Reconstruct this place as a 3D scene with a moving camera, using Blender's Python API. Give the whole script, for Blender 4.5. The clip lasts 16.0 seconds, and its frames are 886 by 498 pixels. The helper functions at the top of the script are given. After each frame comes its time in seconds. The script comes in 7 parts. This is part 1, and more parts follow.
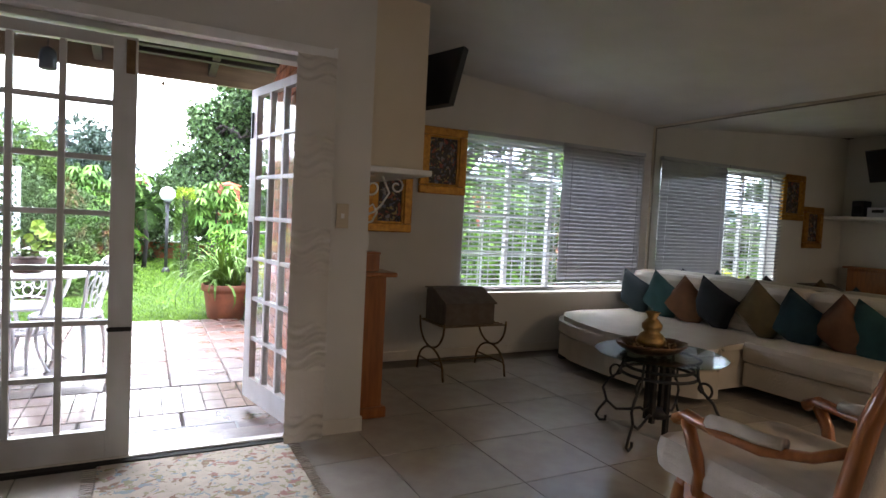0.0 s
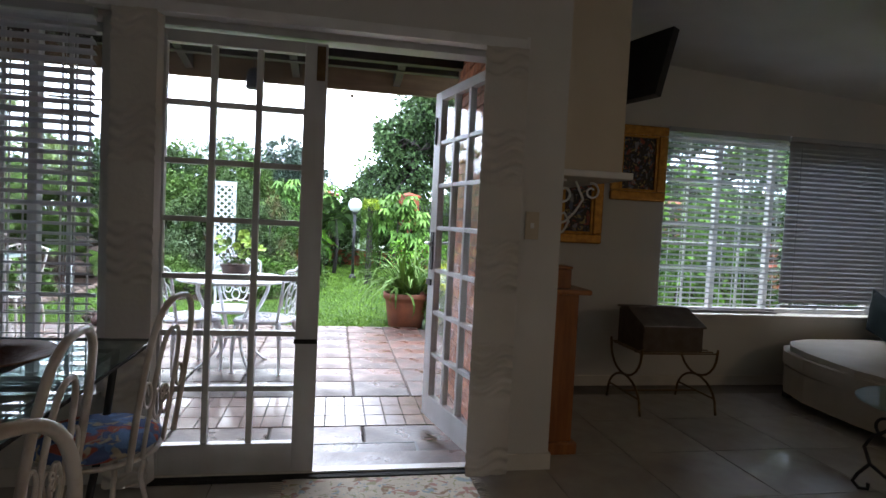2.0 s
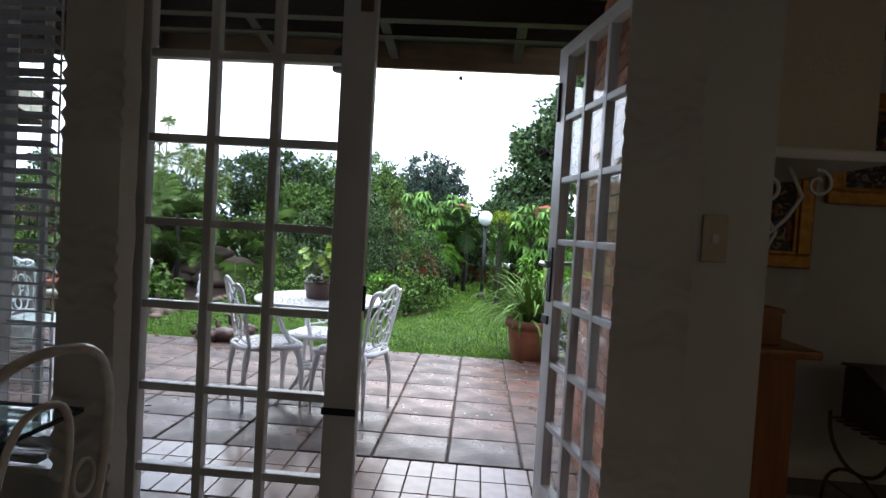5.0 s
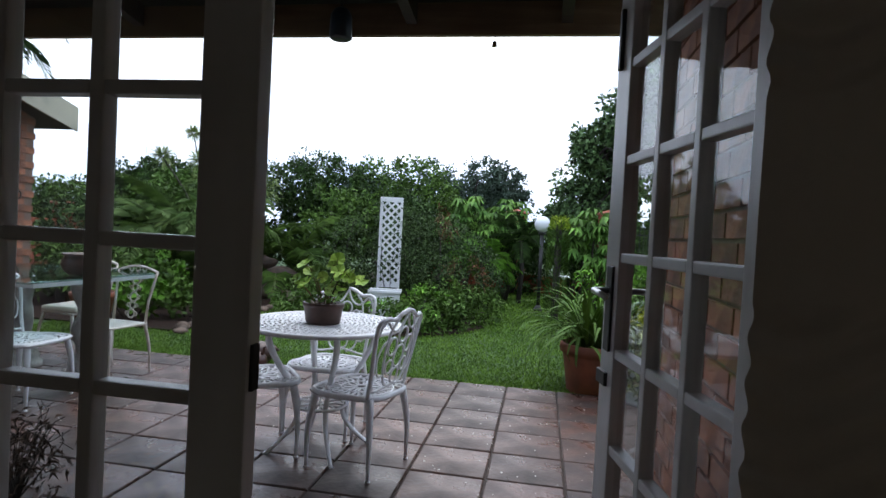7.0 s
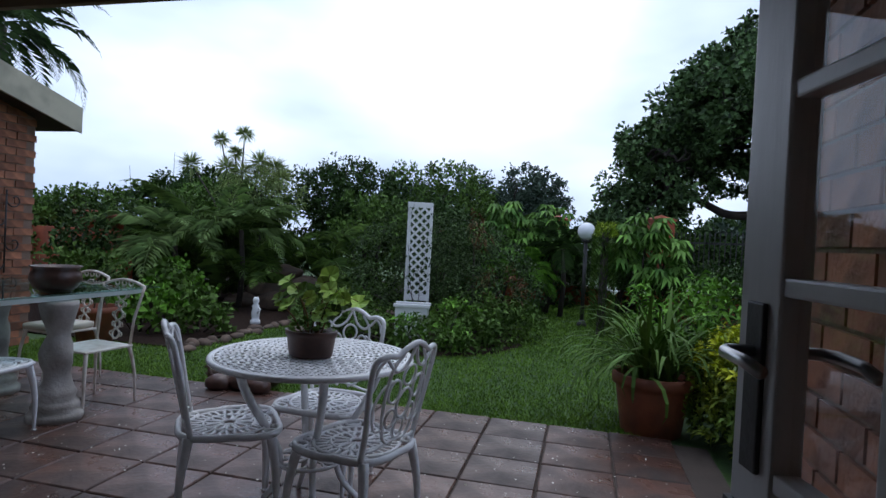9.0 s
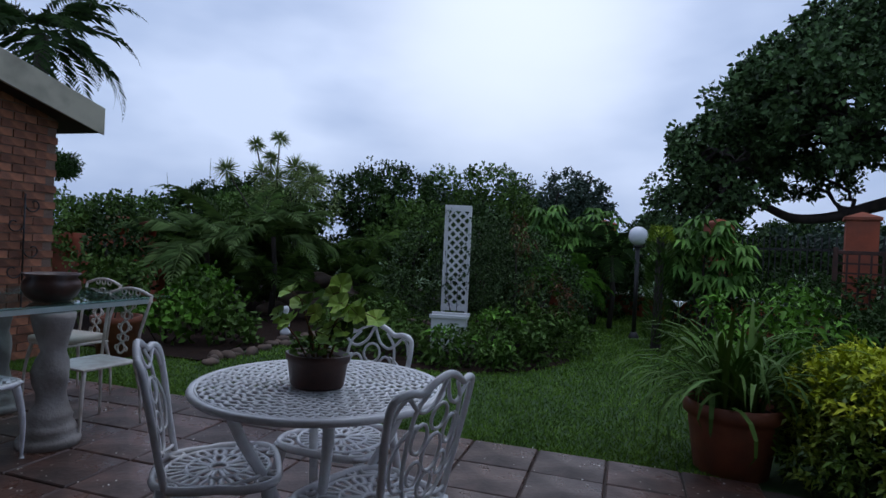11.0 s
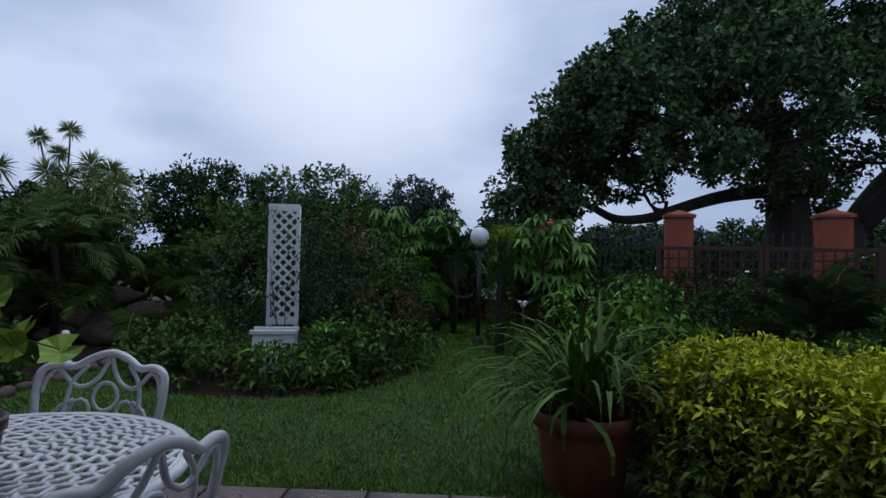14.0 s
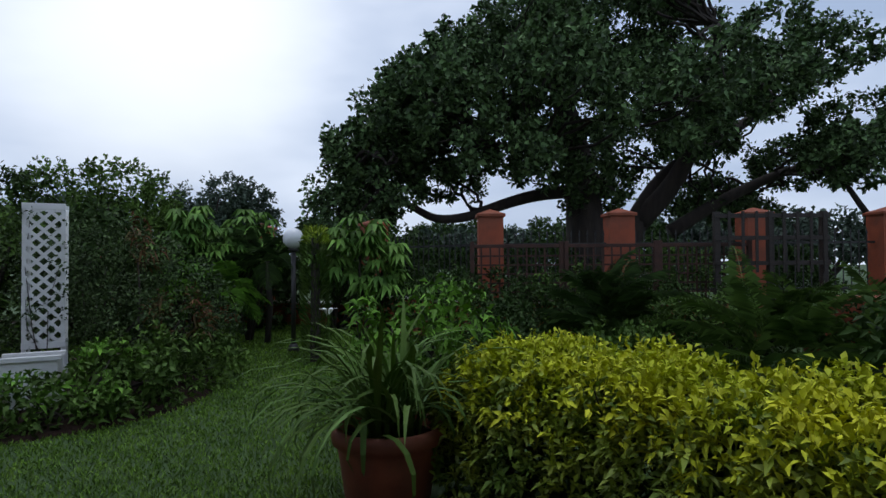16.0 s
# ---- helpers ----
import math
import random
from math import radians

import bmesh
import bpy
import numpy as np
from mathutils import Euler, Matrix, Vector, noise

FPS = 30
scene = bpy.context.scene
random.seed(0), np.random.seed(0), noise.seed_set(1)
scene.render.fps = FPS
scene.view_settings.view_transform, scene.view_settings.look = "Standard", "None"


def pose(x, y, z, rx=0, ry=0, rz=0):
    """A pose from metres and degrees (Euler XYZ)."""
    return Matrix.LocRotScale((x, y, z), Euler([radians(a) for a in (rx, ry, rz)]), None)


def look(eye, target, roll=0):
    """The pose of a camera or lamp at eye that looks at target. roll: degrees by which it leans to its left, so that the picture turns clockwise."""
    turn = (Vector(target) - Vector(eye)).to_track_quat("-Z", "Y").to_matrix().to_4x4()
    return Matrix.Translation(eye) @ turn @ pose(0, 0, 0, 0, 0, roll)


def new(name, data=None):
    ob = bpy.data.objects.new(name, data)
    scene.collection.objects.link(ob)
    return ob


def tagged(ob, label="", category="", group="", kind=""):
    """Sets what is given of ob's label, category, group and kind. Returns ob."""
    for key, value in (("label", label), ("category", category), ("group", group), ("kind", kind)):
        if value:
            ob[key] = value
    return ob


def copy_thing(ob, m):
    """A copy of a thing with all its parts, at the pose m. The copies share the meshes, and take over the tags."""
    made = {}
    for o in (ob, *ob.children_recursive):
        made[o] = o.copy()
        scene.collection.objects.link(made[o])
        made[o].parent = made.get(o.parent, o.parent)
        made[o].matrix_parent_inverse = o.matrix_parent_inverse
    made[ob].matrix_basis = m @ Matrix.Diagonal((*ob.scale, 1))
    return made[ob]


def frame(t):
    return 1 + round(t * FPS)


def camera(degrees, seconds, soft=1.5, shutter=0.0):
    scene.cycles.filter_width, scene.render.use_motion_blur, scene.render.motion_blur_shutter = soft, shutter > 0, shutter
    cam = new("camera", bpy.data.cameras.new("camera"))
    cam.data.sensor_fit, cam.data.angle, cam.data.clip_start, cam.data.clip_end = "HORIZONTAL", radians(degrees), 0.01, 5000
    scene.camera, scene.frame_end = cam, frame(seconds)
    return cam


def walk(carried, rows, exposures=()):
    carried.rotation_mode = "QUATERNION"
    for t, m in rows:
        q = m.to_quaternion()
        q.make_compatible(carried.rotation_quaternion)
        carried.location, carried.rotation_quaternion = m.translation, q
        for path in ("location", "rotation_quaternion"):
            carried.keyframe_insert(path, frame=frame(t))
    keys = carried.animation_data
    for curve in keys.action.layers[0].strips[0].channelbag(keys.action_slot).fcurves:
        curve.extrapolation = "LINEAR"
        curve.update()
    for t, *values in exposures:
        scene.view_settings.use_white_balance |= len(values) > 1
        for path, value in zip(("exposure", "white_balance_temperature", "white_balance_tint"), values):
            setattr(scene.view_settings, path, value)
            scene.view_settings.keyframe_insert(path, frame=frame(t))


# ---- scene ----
cam = camera(75.1, 16.0)

PATH = [
    (0, (0.029, -3.197, 1.272), (0.953, -1.426, 1.174), 2.9),
    (0.5, (0.04, -3.103, 1.265), (0.807, -1.259, 1.167), 2.9),
    (1, (0.057, -3.014, 1.256), (0.674, -1.115, 1.16), 3.0),
    (1.5, (0.055, -2.933, 1.268), (0.541, -0.996, 1.171), 2.9),
    (2, (0.055, -2.809, 1.27), (0.424, -0.846, 1.174), 2.8),
    (2.5, (0.047, -2.626, 1.276), (0.321, -0.647, 1.186), 3.0),
    (3, (0.089, -2.469, 1.27), (0.27, -0.479, 1.187), 2.9),
    (3.5, (0.181, -2.278, 1.257), (0.27, -0.282, 1.179), 3.1),
    (6, (0.407, -1.343, 1.249), (0.17, 0.642, 1.19), 3.1),
    (6.5, (0.449, -1.095, 1.266), (0.155, 0.883, 1.210), 3.0),
    (7, (0.464, -0.882, 1.266), (0.128, 1.088, 1.211), 3.1),
    (7.5, (0.463, -0.609, 1.241), (0.09, 1.356, 1.201), 2.9),
    (8, (0.431, -0.466, 1.267), (0.04, 1.495, 1.223), 2.9),
    (8.5, (0.437, -0.238, 1.245), (0.01, 1.715, 1.215), 2.8),
    (9, (0.414, -0.107, 1.266), (-0.057, 1.837, 1.233), 2.9),
    (11.5, (0.267, 0.584, 1.215), (-0.346, 2.487, 1.21), 2.7),
    (12, (0.259, 0.727, 1.191), (-0.344, 2.633, 1.194), 2.7),
    (12.5, (0.266, 0.863, 1.206), (-0.292, 2.784, 1.214), 2.5),
    (13, (0.233, 1.006, 1.187), (-0.226, 2.953, 1.207), 2.3),
    (13.5, (0.258, 1.089, 1.168), (-0.047, 3.065, 1.198), 1.7),
    (14, (0.31, 1.159, 1.173), (0.217, 3.156, 1.209), 1.2),
    (14.5, (0.398, 1.254, 1.184), (0.474, 3.253, 1.223), 0.6),
    (15, (0.452, 1.287, 1.205), (0.681, 3.274, 1.242), 0.4),
    (15.5, (0.494, 1.351, 1.2), (0.855, 3.318, 1.241), 0.1),
    (16, (0.512, 1.427, 1.203), (1.003, 3.366, 1.241), -0.4),
]
walk(cam, [(t, look(eye, target, roll)) for t, eye, target, roll in PATH], [(0, 4.2, 6550, 13), (1.5, 3.5, 6350, 11), (2.5, 3.05, 6250, 8), (3.5, 2.8, 6300, 8), (6, 1.85, 6400, 7), (7, 1.25, 6350, 7), (8, 0.75, 6200, 6), (9, 0.4, 6000, 8), (11.5, -0.38, 5700, 10), (12.5, -0.48, 5750, 10), (14.5, -0.3, 5950, 9), (16, -0.05, 6350, 7)])

# ---- world and sun ----
world = bpy.data.worlds.new("world")
scene.world = world
world.use_nodes = True
wn, wl = world.node_tree.nodes, world.node_tree.links
wn.clear()
sky = wn.new("ShaderNodeTexSky")
sky.sky_type, sky.sun_disc = "NISHITA", False
sky.sun_elevation, sky.sun_rotation = radians(52), radians(-8)
sky.air_density, sky.dust_density, sky.ozone_density = 1.0, 6.0, 1.0
wtc = wn.new("ShaderNodeTexCoord")
wmap = wn.new("ShaderNodeMapping")
wmap.inputs["Scale"].default_value = (1.0, 1.0, 2.4)
wmap.inputs["Location"].default_value = (0.35, 0.1, 0.0)
wno = wn.new("ShaderNodeTexNoise")
wno.inputs["Scale"].default_value, wno.inputs["Detail"].default_value = 2.0, 4.5
wramp = wn.new("ShaderNodeValToRGB")
wramp.color_ramp.elements[0].position, wramp.color_ramp.elements[0].color = 0.36, (3.2, 4.0, 5.7, 1)
wramp.color_ramp.elements[1].position, wramp.color_ramp.elements[1].color = 0.66, (6.4, 7.0, 8.4, 1)
wdot = wn.new("ShaderNodeVectorMath")
wdot.operation = "DOT_PRODUCT"
wdot.inputs[1].default_value = Vector((-0.20, 0.93, 0.36)).normalized()
wglow = wn.new("ShaderNodeMapRange")
wglow.interpolation_type = "SMOOTHSTEP"
wglow.inputs["From Min"].default_value, wglow.inputs["From Max"].default_value = 0.955, 1.01
wadd = wn.new("ShaderNodeMixRGB")
wadd.inputs[2].default_value = (8.4, 8.7, 9.4, 1)
wmix = wn.new("ShaderNodeMixRGB")
wmix.inputs[0].default_value = 0.9
wbg = wn.new("ShaderNodeBackground")
wbg.inputs["Strength"].default_value = 0.13
wout = wn.new("ShaderNodeOutputWorld")
wl.new(wtc.outputs["Generated"], wmap.inputs["Vector"])
wl.new(wmap.outputs["Vector"], wno.inputs["Vector"])
wl.new(wno.outputs["Fac"], wramp.inputs["Fac"])
wl.new(wtc.outputs["Generated"], wdot.inputs[0])
wl.new(wdot.outputs["Value"], wglow.inputs["Value"])
wl.new(wglow.outputs["Result"], wadd.inputs[0])
wl.new(wramp.outputs["Color"], wadd.inputs[1])
wl.new(sky.outputs["Color"], wmix.inputs[1])
wl.new(wadd.outputs["Color"], wmix.inputs[2])
wl.new(wmix.outputs["Color"], wbg.inputs["Color"])
wl.new(wbg.outputs["Background"], wout.inputs["Surface"])
sun = new("sun", bpy.data.lights.new("sun", "SUN"))
sun.data.energy, sun.data.angle, sun.data.color = 0.6, radians(25), (1.0, 0.97, 0.93)
sun.matrix_world = look((1.0, 2.5, 14), (0, 0, 0))


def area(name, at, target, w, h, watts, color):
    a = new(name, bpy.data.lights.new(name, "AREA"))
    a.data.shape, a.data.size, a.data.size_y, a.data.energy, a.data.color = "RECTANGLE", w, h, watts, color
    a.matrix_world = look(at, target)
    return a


# Two added fill lamps before closed walls, where no window opens.
area("fill_light_back", (2.0, -5.98, 1.3), (2.0, 0, 1.2), 3.0, 1.8, 0.5, (0.93, 0.96, 1.0))
area("fill_light_west", (-4.18, -3.6, 1.3), (0, -3.6, 1.2), 2.4, 1.8, 0.4, (0.93, 0.96, 1.0))
area("warm_ceiling_lamp", (4.1, -4.2, 2.35), (4.1, -4.2, 0), 0.4, 0.4, 1.9, (1.0, 0.74, 0.48))


# ---- materials ----
def rgba(c):
    return (*c, 1.0)


def make(name, color, color2=None, scale=6.0, detail=4.0, rough=0.6, metal=0.0, bump=0.0, bscale=40.0, vary=0.0, stretch=(1, 1, 1),
         dirt=None, dscale=1.2, damount=0.5, coat=0.0, spec=0.5, trans=0.0, island=0.0, rvary=0.0):
    """A material with two scales of noise in its colour, fine relief and slight variation from object to object."""
    m = bpy.data.materials.new(name)
    m.use_nodes = True
    n, l = m.node_tree.nodes, m.node_tree.links
    b = n["Principled BSDF"]
    b.inputs["Roughness"].default_value, b.inputs["Metallic"].default_value = rough, metal
    b.inputs["Coat Weight"].default_value = coat
    b.inputs["Specular IOR Level"].default_value = spec
    if trans:
        b.inputs["Transmission Weight"].default_value = trans
    tc, mp = n.new("ShaderNodeTexCoord"), n.new("ShaderNodeMapping")
    mp.inputs["Scale"].default_value = stretch
    l.new(tc.outputs["Object"], mp.inputs["Vector"])
    no = n.new("ShaderNodeTexNoise")
    no.inputs["Scale"].default_value, no.inputs["Detail"].default_value = scale, detail
    l.new(mp.outputs["Vector"], no.inputs["Vector"])
    mix = n.new("ShaderNodeMixRGB")
    mix.inputs[1].default_value, mix.inputs[2].default_value = rgba(color), rgba(color2 or tuple(c * 0.8 for c in color))
    ramp = n.new("ShaderNodeValToRGB")
    ramp.color_ramp.elements[0].position, ramp.color_ramp.elements[1].position = 0.35, 0.65
    l.new(no.outputs["Fac"], ramp.inputs["Fac"])
    l.new(ramp.outputs["Color"], mix.inputs[0])
    out = mix.outputs[0]
    if dirt:
        no2 = n.new("ShaderNodeTexNoise")
        no2.inputs["Scale"].default_value, no2.inputs["Detail"].default_value = dscale, 6.0
        l.new(tc.outputs["Object"], no2.inputs["Vector"])
        r2 = n.new("ShaderNodeValToRGB")
        r2.color_ramp.elements[0].position, r2.color_ramp.elements[1].position = 0.45, 0.7
        r2.color_ramp.elements[1].color = (damount, damount, damount, 1)
        l.new(no2.outputs["Fac"], r2.inputs["Fac"])
        mx = n.new("ShaderNodeMixRGB")
        mx.inputs[2].default_value = rgba(dirt)
        l.new(out, mx.inputs[1])
        l.new(r2.outputs["Color"], mx.inputs[0])
        out = mx.outputs[0]
        if rvary:
            mr = n.new("ShaderNodeMapRange")
            mr.inputs["From Min"].default_value, mr.inputs["From Max"].default_value = 0.4, 0.65
            mr.inputs["To Min"].default_value, mr.inputs["To Max"].default_value = rough, rough + rvary
            l.new(no2.outputs["Fac"], mr.inputs["Value"])
            l.new(mr.outputs["Result"], b.inputs["Roughness"])
    if vary or island:
        hs = n.new("ShaderNodeHueSaturation")
        mr = n.new("ShaderNodeMapRange")
        amount = vary or island
        mr.inputs["To Min"].default_value, mr.inputs["To Max"].default_value = 1 - amount, 1 + amount
        if vary:
            oi = n.new("ShaderNodeObjectInfo")
            l.new(oi.outputs["Random"], mr.inputs["Value"])
        else:
            gi = n.new("ShaderNodeNewGeometry")
            l.new(gi.outputs["Random Per Island"], mr.inputs["Value"])
        l.new(mr.outputs["Result"], hs.inputs["Value"])
        l.new(out, hs.inputs["Color"])
        out = hs.outputs[0]
    l.new(out, b.inputs["Base Color"])
    if bump:
        nb = n.new("ShaderNodeTexNoise")
        nb.inputs["Scale"].default_value, nb.inputs["Detail"].default_value = bscale, 5.0
        l.new(mp.outputs["Vector"], nb.inputs["Vector"])
        bp = n.new("ShaderNodeBump")
        bp.inputs["Strength"].default_value, bp.inputs["Distance"].default_value = bump, 0.01
        l.new(nb.outputs["Fac"], bp.inputs["Height"])
        l.new(bp.outputs["Normal"], b.inputs["Normal"])
    return m


M_PLASTER = make("plaster", (0.66, 0.635, 0.60), (0.62, 0.60, 0.56), 2, bump=0.15, bscale=60, rough=0.7)
M_CREAM = make("cream plaster", (0.68, 0.60, 0.48), (0.64, 0.56, 0.44), 2, bump=0.15, bscale=60, rough=0.7)
M_CEIL = make("ceiling paint", (0.62, 0.60, 0.57), (0.58, 0.56, 0.53), 3, bump=0.1, bscale=50, rough=0.8)
M_TILE = make("glazed floor tile", (0.46, 0.42, 0.37), (0.40, 0.36, 0.32), 7, rough=0.12, vary=0.05, dirt=(0.45, 0.40, 0.34), dscale=3, damount=0.35, rvary=0.1)
M_GROUT = make("grout", (0.22, 0.19, 0.16), rough=0.9, bump=0.3)
M_SKIRT = make("skirting tile", (0.74, 0.70, 0.64), (0.68, 0.64, 0.58), 8, rough=0.25)
M_WPAINT = make("white gloss paint", (0.84, 0.83, 0.82), (0.78, 0.77, 0.76), 5, rough=0.32, bump=0.1, bscale=25, stretch=(1, 1, 0.2), dirt=(0.55, 0.52, 0.48), dscale=4, damount=0.3)
M_GPAINT = make("weathered grey-white paint", (0.62, 0.61, 0.60), (0.54, 0.53, 0.52), 5, rough=0.35, bump=0.15, bscale=25, stretch=(1, 1, 0.2), dirt=(0.4, 0.38, 0.35), dscale=5, damount=0.35)
M_DARK = make("dark gap", (0.02, 0.018, 0.016), rough=0.9)
M_WOOD = make("orange pine", (0.36, 0.12, 0.028), (0.25, 0.08, 0.018), 9, rough=0.3, stretch=(4, 4, 0.5), bump=0.1, coat=0.3)
M_DWOOD = make("dark stained timber", (0.035, 0.025, 0.02), (0.02, 0.015, 0.012), 9, rough=0.6, stretch=(0.4, 4, 4), bump=0.3)
M_BWOOD = make("brown fascia timber", (0.20, 0.13, 0.075), (0.14, 0.09, 0.05), 7, rough=0.6, stretch=(0.3, 4, 4), bump=0.2, dirt=(0.08, 0.05, 0.03), dscale=3)
M_BRICK = make("clay face brick", (0.42, 0.17, 0.09), (0.30, 0.12, 0.065), 14, rough=0.85, bump=0.5, bscale=60, vary=0.42, dirt=(0.14, 0.07, 0.05), dscale=6, damount=0.6)
M_MORTAR = make("mortar", (0.26, 0.17, 0.125), rough=0.95, bump=0.6, bscale=80)
M_PAVER = make("wet terracotta paver", (0.120, 0.062, 0.047), (0.070, 0.038, 0.030), 6, rough=0.26, vary=0.34, spec=0.45, bump=0.35, bscale=30, dirt=(0.035, 0.024, 0.02), dscale=2.6, damount=0.9, rvary=0.3)
M_SMALL = make("small glazed patio tile", (0.27, 0.19, 0.165), (0.21, 0.15, 0.125), 10, rough=0.15, vary=0.1, bump=0.1)
M_PJOINT = make("dark paver joint", (0.055, 0.04, 0.032), rough=0.9, bump=0.5)
M_CAST = make("cast white aluminium", (0.86, 0.86, 0.88), (0.78, 0.78, 0.80), 30, rough=0.25, bump=0.15, bscale=90, dirt=(0.5, 0.48, 0.46), dscale=9, damount=0.25)
M_TERRA = make("terracotta pot clay", (0.28, 0.085, 0.04), (0.20, 0.058, 0.03), 9, rough=0.7, bump=0.2, dirt=(0.16, 0.07, 0.045), dscale=5)
M_BOWL = make("brown glazed bowl", (0.085, 0.04, 0.028), (0.05, 0.025, 0.018), 12, rough=0.4, bump=0.15)
M_SOIL = make("damp soil", (0.028, 0.016, 0.011), (0.016, 0.01, 0.008), 20, rough=0.95, spec=0.1, bump=0.9, bscale=50)
M_LAWN = make("lawn ground", (0.045, 0.09, 0.018), (0.03, 0.062, 0.014), 10, rough=0.9, bump=0.8, bscale=90)
M_STONE = make("weathered garden stone", (0.13, 0.085, 0.06), (0.07, 0.05, 0.038), 6, rough=0.85, bump=0.8, bscale=20, vary=0.2)
M_ORANGE = make("orange-red masonry paint", (0.38, 0.085, 0.035), (0.28, 0.065, 0.028), 4, rough=0.75, bump=0.3, dirt=(0.12, 0.05, 0.03), dscale=2.5, damount=0.7)
M_IRON = make("black iron", (0.022, 0.021, 0.022), (0.035, 0.03, 0.028), 20, rough=0.5, metal=0.1, bump=0.2)
M_BRONZE = make("bronze-brown iron", (0.20, 0.13, 0.06), (0.13, 0.08, 0.04), 20, rough=0.4, metal=0.6, bump=0.15)
M_WIRON = make("white enamelled iron", (0.72, 0.66, 0.60), (0.64, 0.58, 0.52), 15, rough=0.3, dirt=(0.35, 0.22, 0.14), dscale=14, damount=0.5)
M_LEATHER = make("cream leather", (0.58, 0.52, 0.43), (0.52, 0.46, 0.37), 5, rough=0.38, bump=0.3, bscale=70)
M_SLAT = make("blind slat", (0.44, 0.45, 0.48), (0.40, 0.41, 0.44), 5, rough=0.4)
M_VANE = make("vertical blind vane", (0.62, 0.58, 0.53), (0.56, 0.52, 0.47), 3, rough=0.6, bump=0.2, bscale=40)


def glass_material(name, tint=(0.9, 0.95, 0.95), rough=0.0):
    m = bpy.data.materials.new(name)
    m.use_nodes = True
    n, l = m.node_tree.nodes, m.node_tree.links
    n.clear()
    o, mix, fr = n.new("ShaderNodeOutputMaterial"), n.new("ShaderNodeMixShader"), n.new("ShaderNodeLayerWeight")
    t, g = n.new("ShaderNodeBsdfTransparent"), n.new("ShaderNodeBsdfGlossy")
    fr.inputs["Blend"].default_value = 0.5
    pw, ad = n.new("ShaderNodeMath"), n.new("ShaderNodeMath")
    pw.operation, pw.inputs[1].default_value = "POWER", 5.4
    ad.operation, ad.inputs[1].default_value = "ADD", 0.05
    ad.use_clamp = True
    t.inputs["Color"].default_value, g.inputs["Roughness"].default_value = rgba(tint), rough
    l.new(fr.outputs["Facing"], pw.inputs[0])
    l.new(pw.outputs[0], ad.inputs[0])
    l.new(ad.outputs[0], mix.inputs[0])
    l.new(t.outputs[0], mix.inputs[1])
    l.new(g.outputs[0], mix.inputs[2])
    l.new(mix.outputs[0], o.inputs["Surface"])
    return m


M_GLASS = glass_material("window glass", (0.97, 0.98, 0.98))
M_TGLASS = glass_material("table glass", (0.72, 0.84, 0.82))
M_MIRROR = make("mirror silver", (0.80, 0.82, 0.78), (0.80, 0.82, 0.78), rough=0.01, metal=1.0)


def leafy(name, a, b, rough=0.6, island=0.45):
    m = make(name, a, b, 3, rough=rough, island=island, spec=0.16)
    return m


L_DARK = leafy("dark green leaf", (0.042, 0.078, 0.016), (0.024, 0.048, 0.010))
L_MID = leafy("mid green leaf", (0.092, 0.158, 0.026), (0.055, 0.102, 0.018))
L_FRESH = leafy("fresh green leaf", (0.138, 0.287, 0.0287), (0.092, 0.196, 0.023))
L_YEL = leafy("yellow-green leaf", (0.62, 0.62, 0.035), (0.40, 0.46, 0.025), island=0.3)
# Distance haze is put into this leaf colour; used on far trees.
L_GREY = leafy("hazed grey-green leaf", (0.07, 0.10, 0.07), (0.05, 0.07, 0.05))
L_BANANA = leafy("broad green blade", (0.13, 0.23, 0.055), (0.08, 0.15, 0.035))
L_RED = leafy("reddish leaf", (0.13, 0.05, 0.025), (0.08, 0.07, 0.02))
L_GRASS = leafy("grass blade", (0.160, 0.27, 0.034), (0.105, 0.19, 0.024), island=0.5)
M_BARK = make("tree bark", (0.045, 0.033, 0.026), (0.025, 0.019, 0.016), 8, rough=0.9, bump=0.9, bscale=15, stretch=(1, 1, 0.3))


# ---- building helpers ----
def mesh_of(bm, name):
    me = bpy.data.meshes.new(name)
    bm.to_mesh(me)
    bm.free()
    return me


def part(name, bm, material, parent=None, label="", smooth=False, at=None, rot=None, kind=""):
    ob = new(name, mesh_of(bm, name) if isinstance(bm, bmesh.types.BMesh) else bm)
    if material and not ob.data.materials:
        ob.data.materials.append(material)
    if smooth:
        ob.data.shade_smooth()
    if parent:
        ob.parent = parent
    if at:
        ob.location = at
    if rot:
        ob.rotation_euler = [radians(a) for a in rot]
    return tagged(ob, label, kind=kind)


def thing(name, label, category, at=(0, 0, 0), turn=0.0, group=""):
    e = new(name)
    e.empty_display_size = 0.1
    e.location, e.rotation_euler = at, (0, 0, radians(turn))
    return tagged(e, label, category, group)


def box(bm, x0, x1, y0, y1, z0, z1, bevel=0.0):
    m = Matrix.Translation(((x0 + x1) / 2, (y0 + y1) / 2, (z0 + z1) / 2)) @ Matrix.Diagonal((x1 - x0, y1 - y0, z1 - z0, 1))
    r = bmesh.ops.create_cube(bm, size=1.0, matrix=m)
    if bevel:
        edges = {e for v in r["verts"] for e in v.link_edges}
        bmesh.ops.bevel(bm, geom=list(edges), offset=bevel, segments=2, profile=0.6, affect="EDGES")
    return bm


def boxes(*dims, bevel=0.0):
    bm = bmesh.new()
    for d in dims:
        box(bm, *d, bevel=bevel)
    return bm


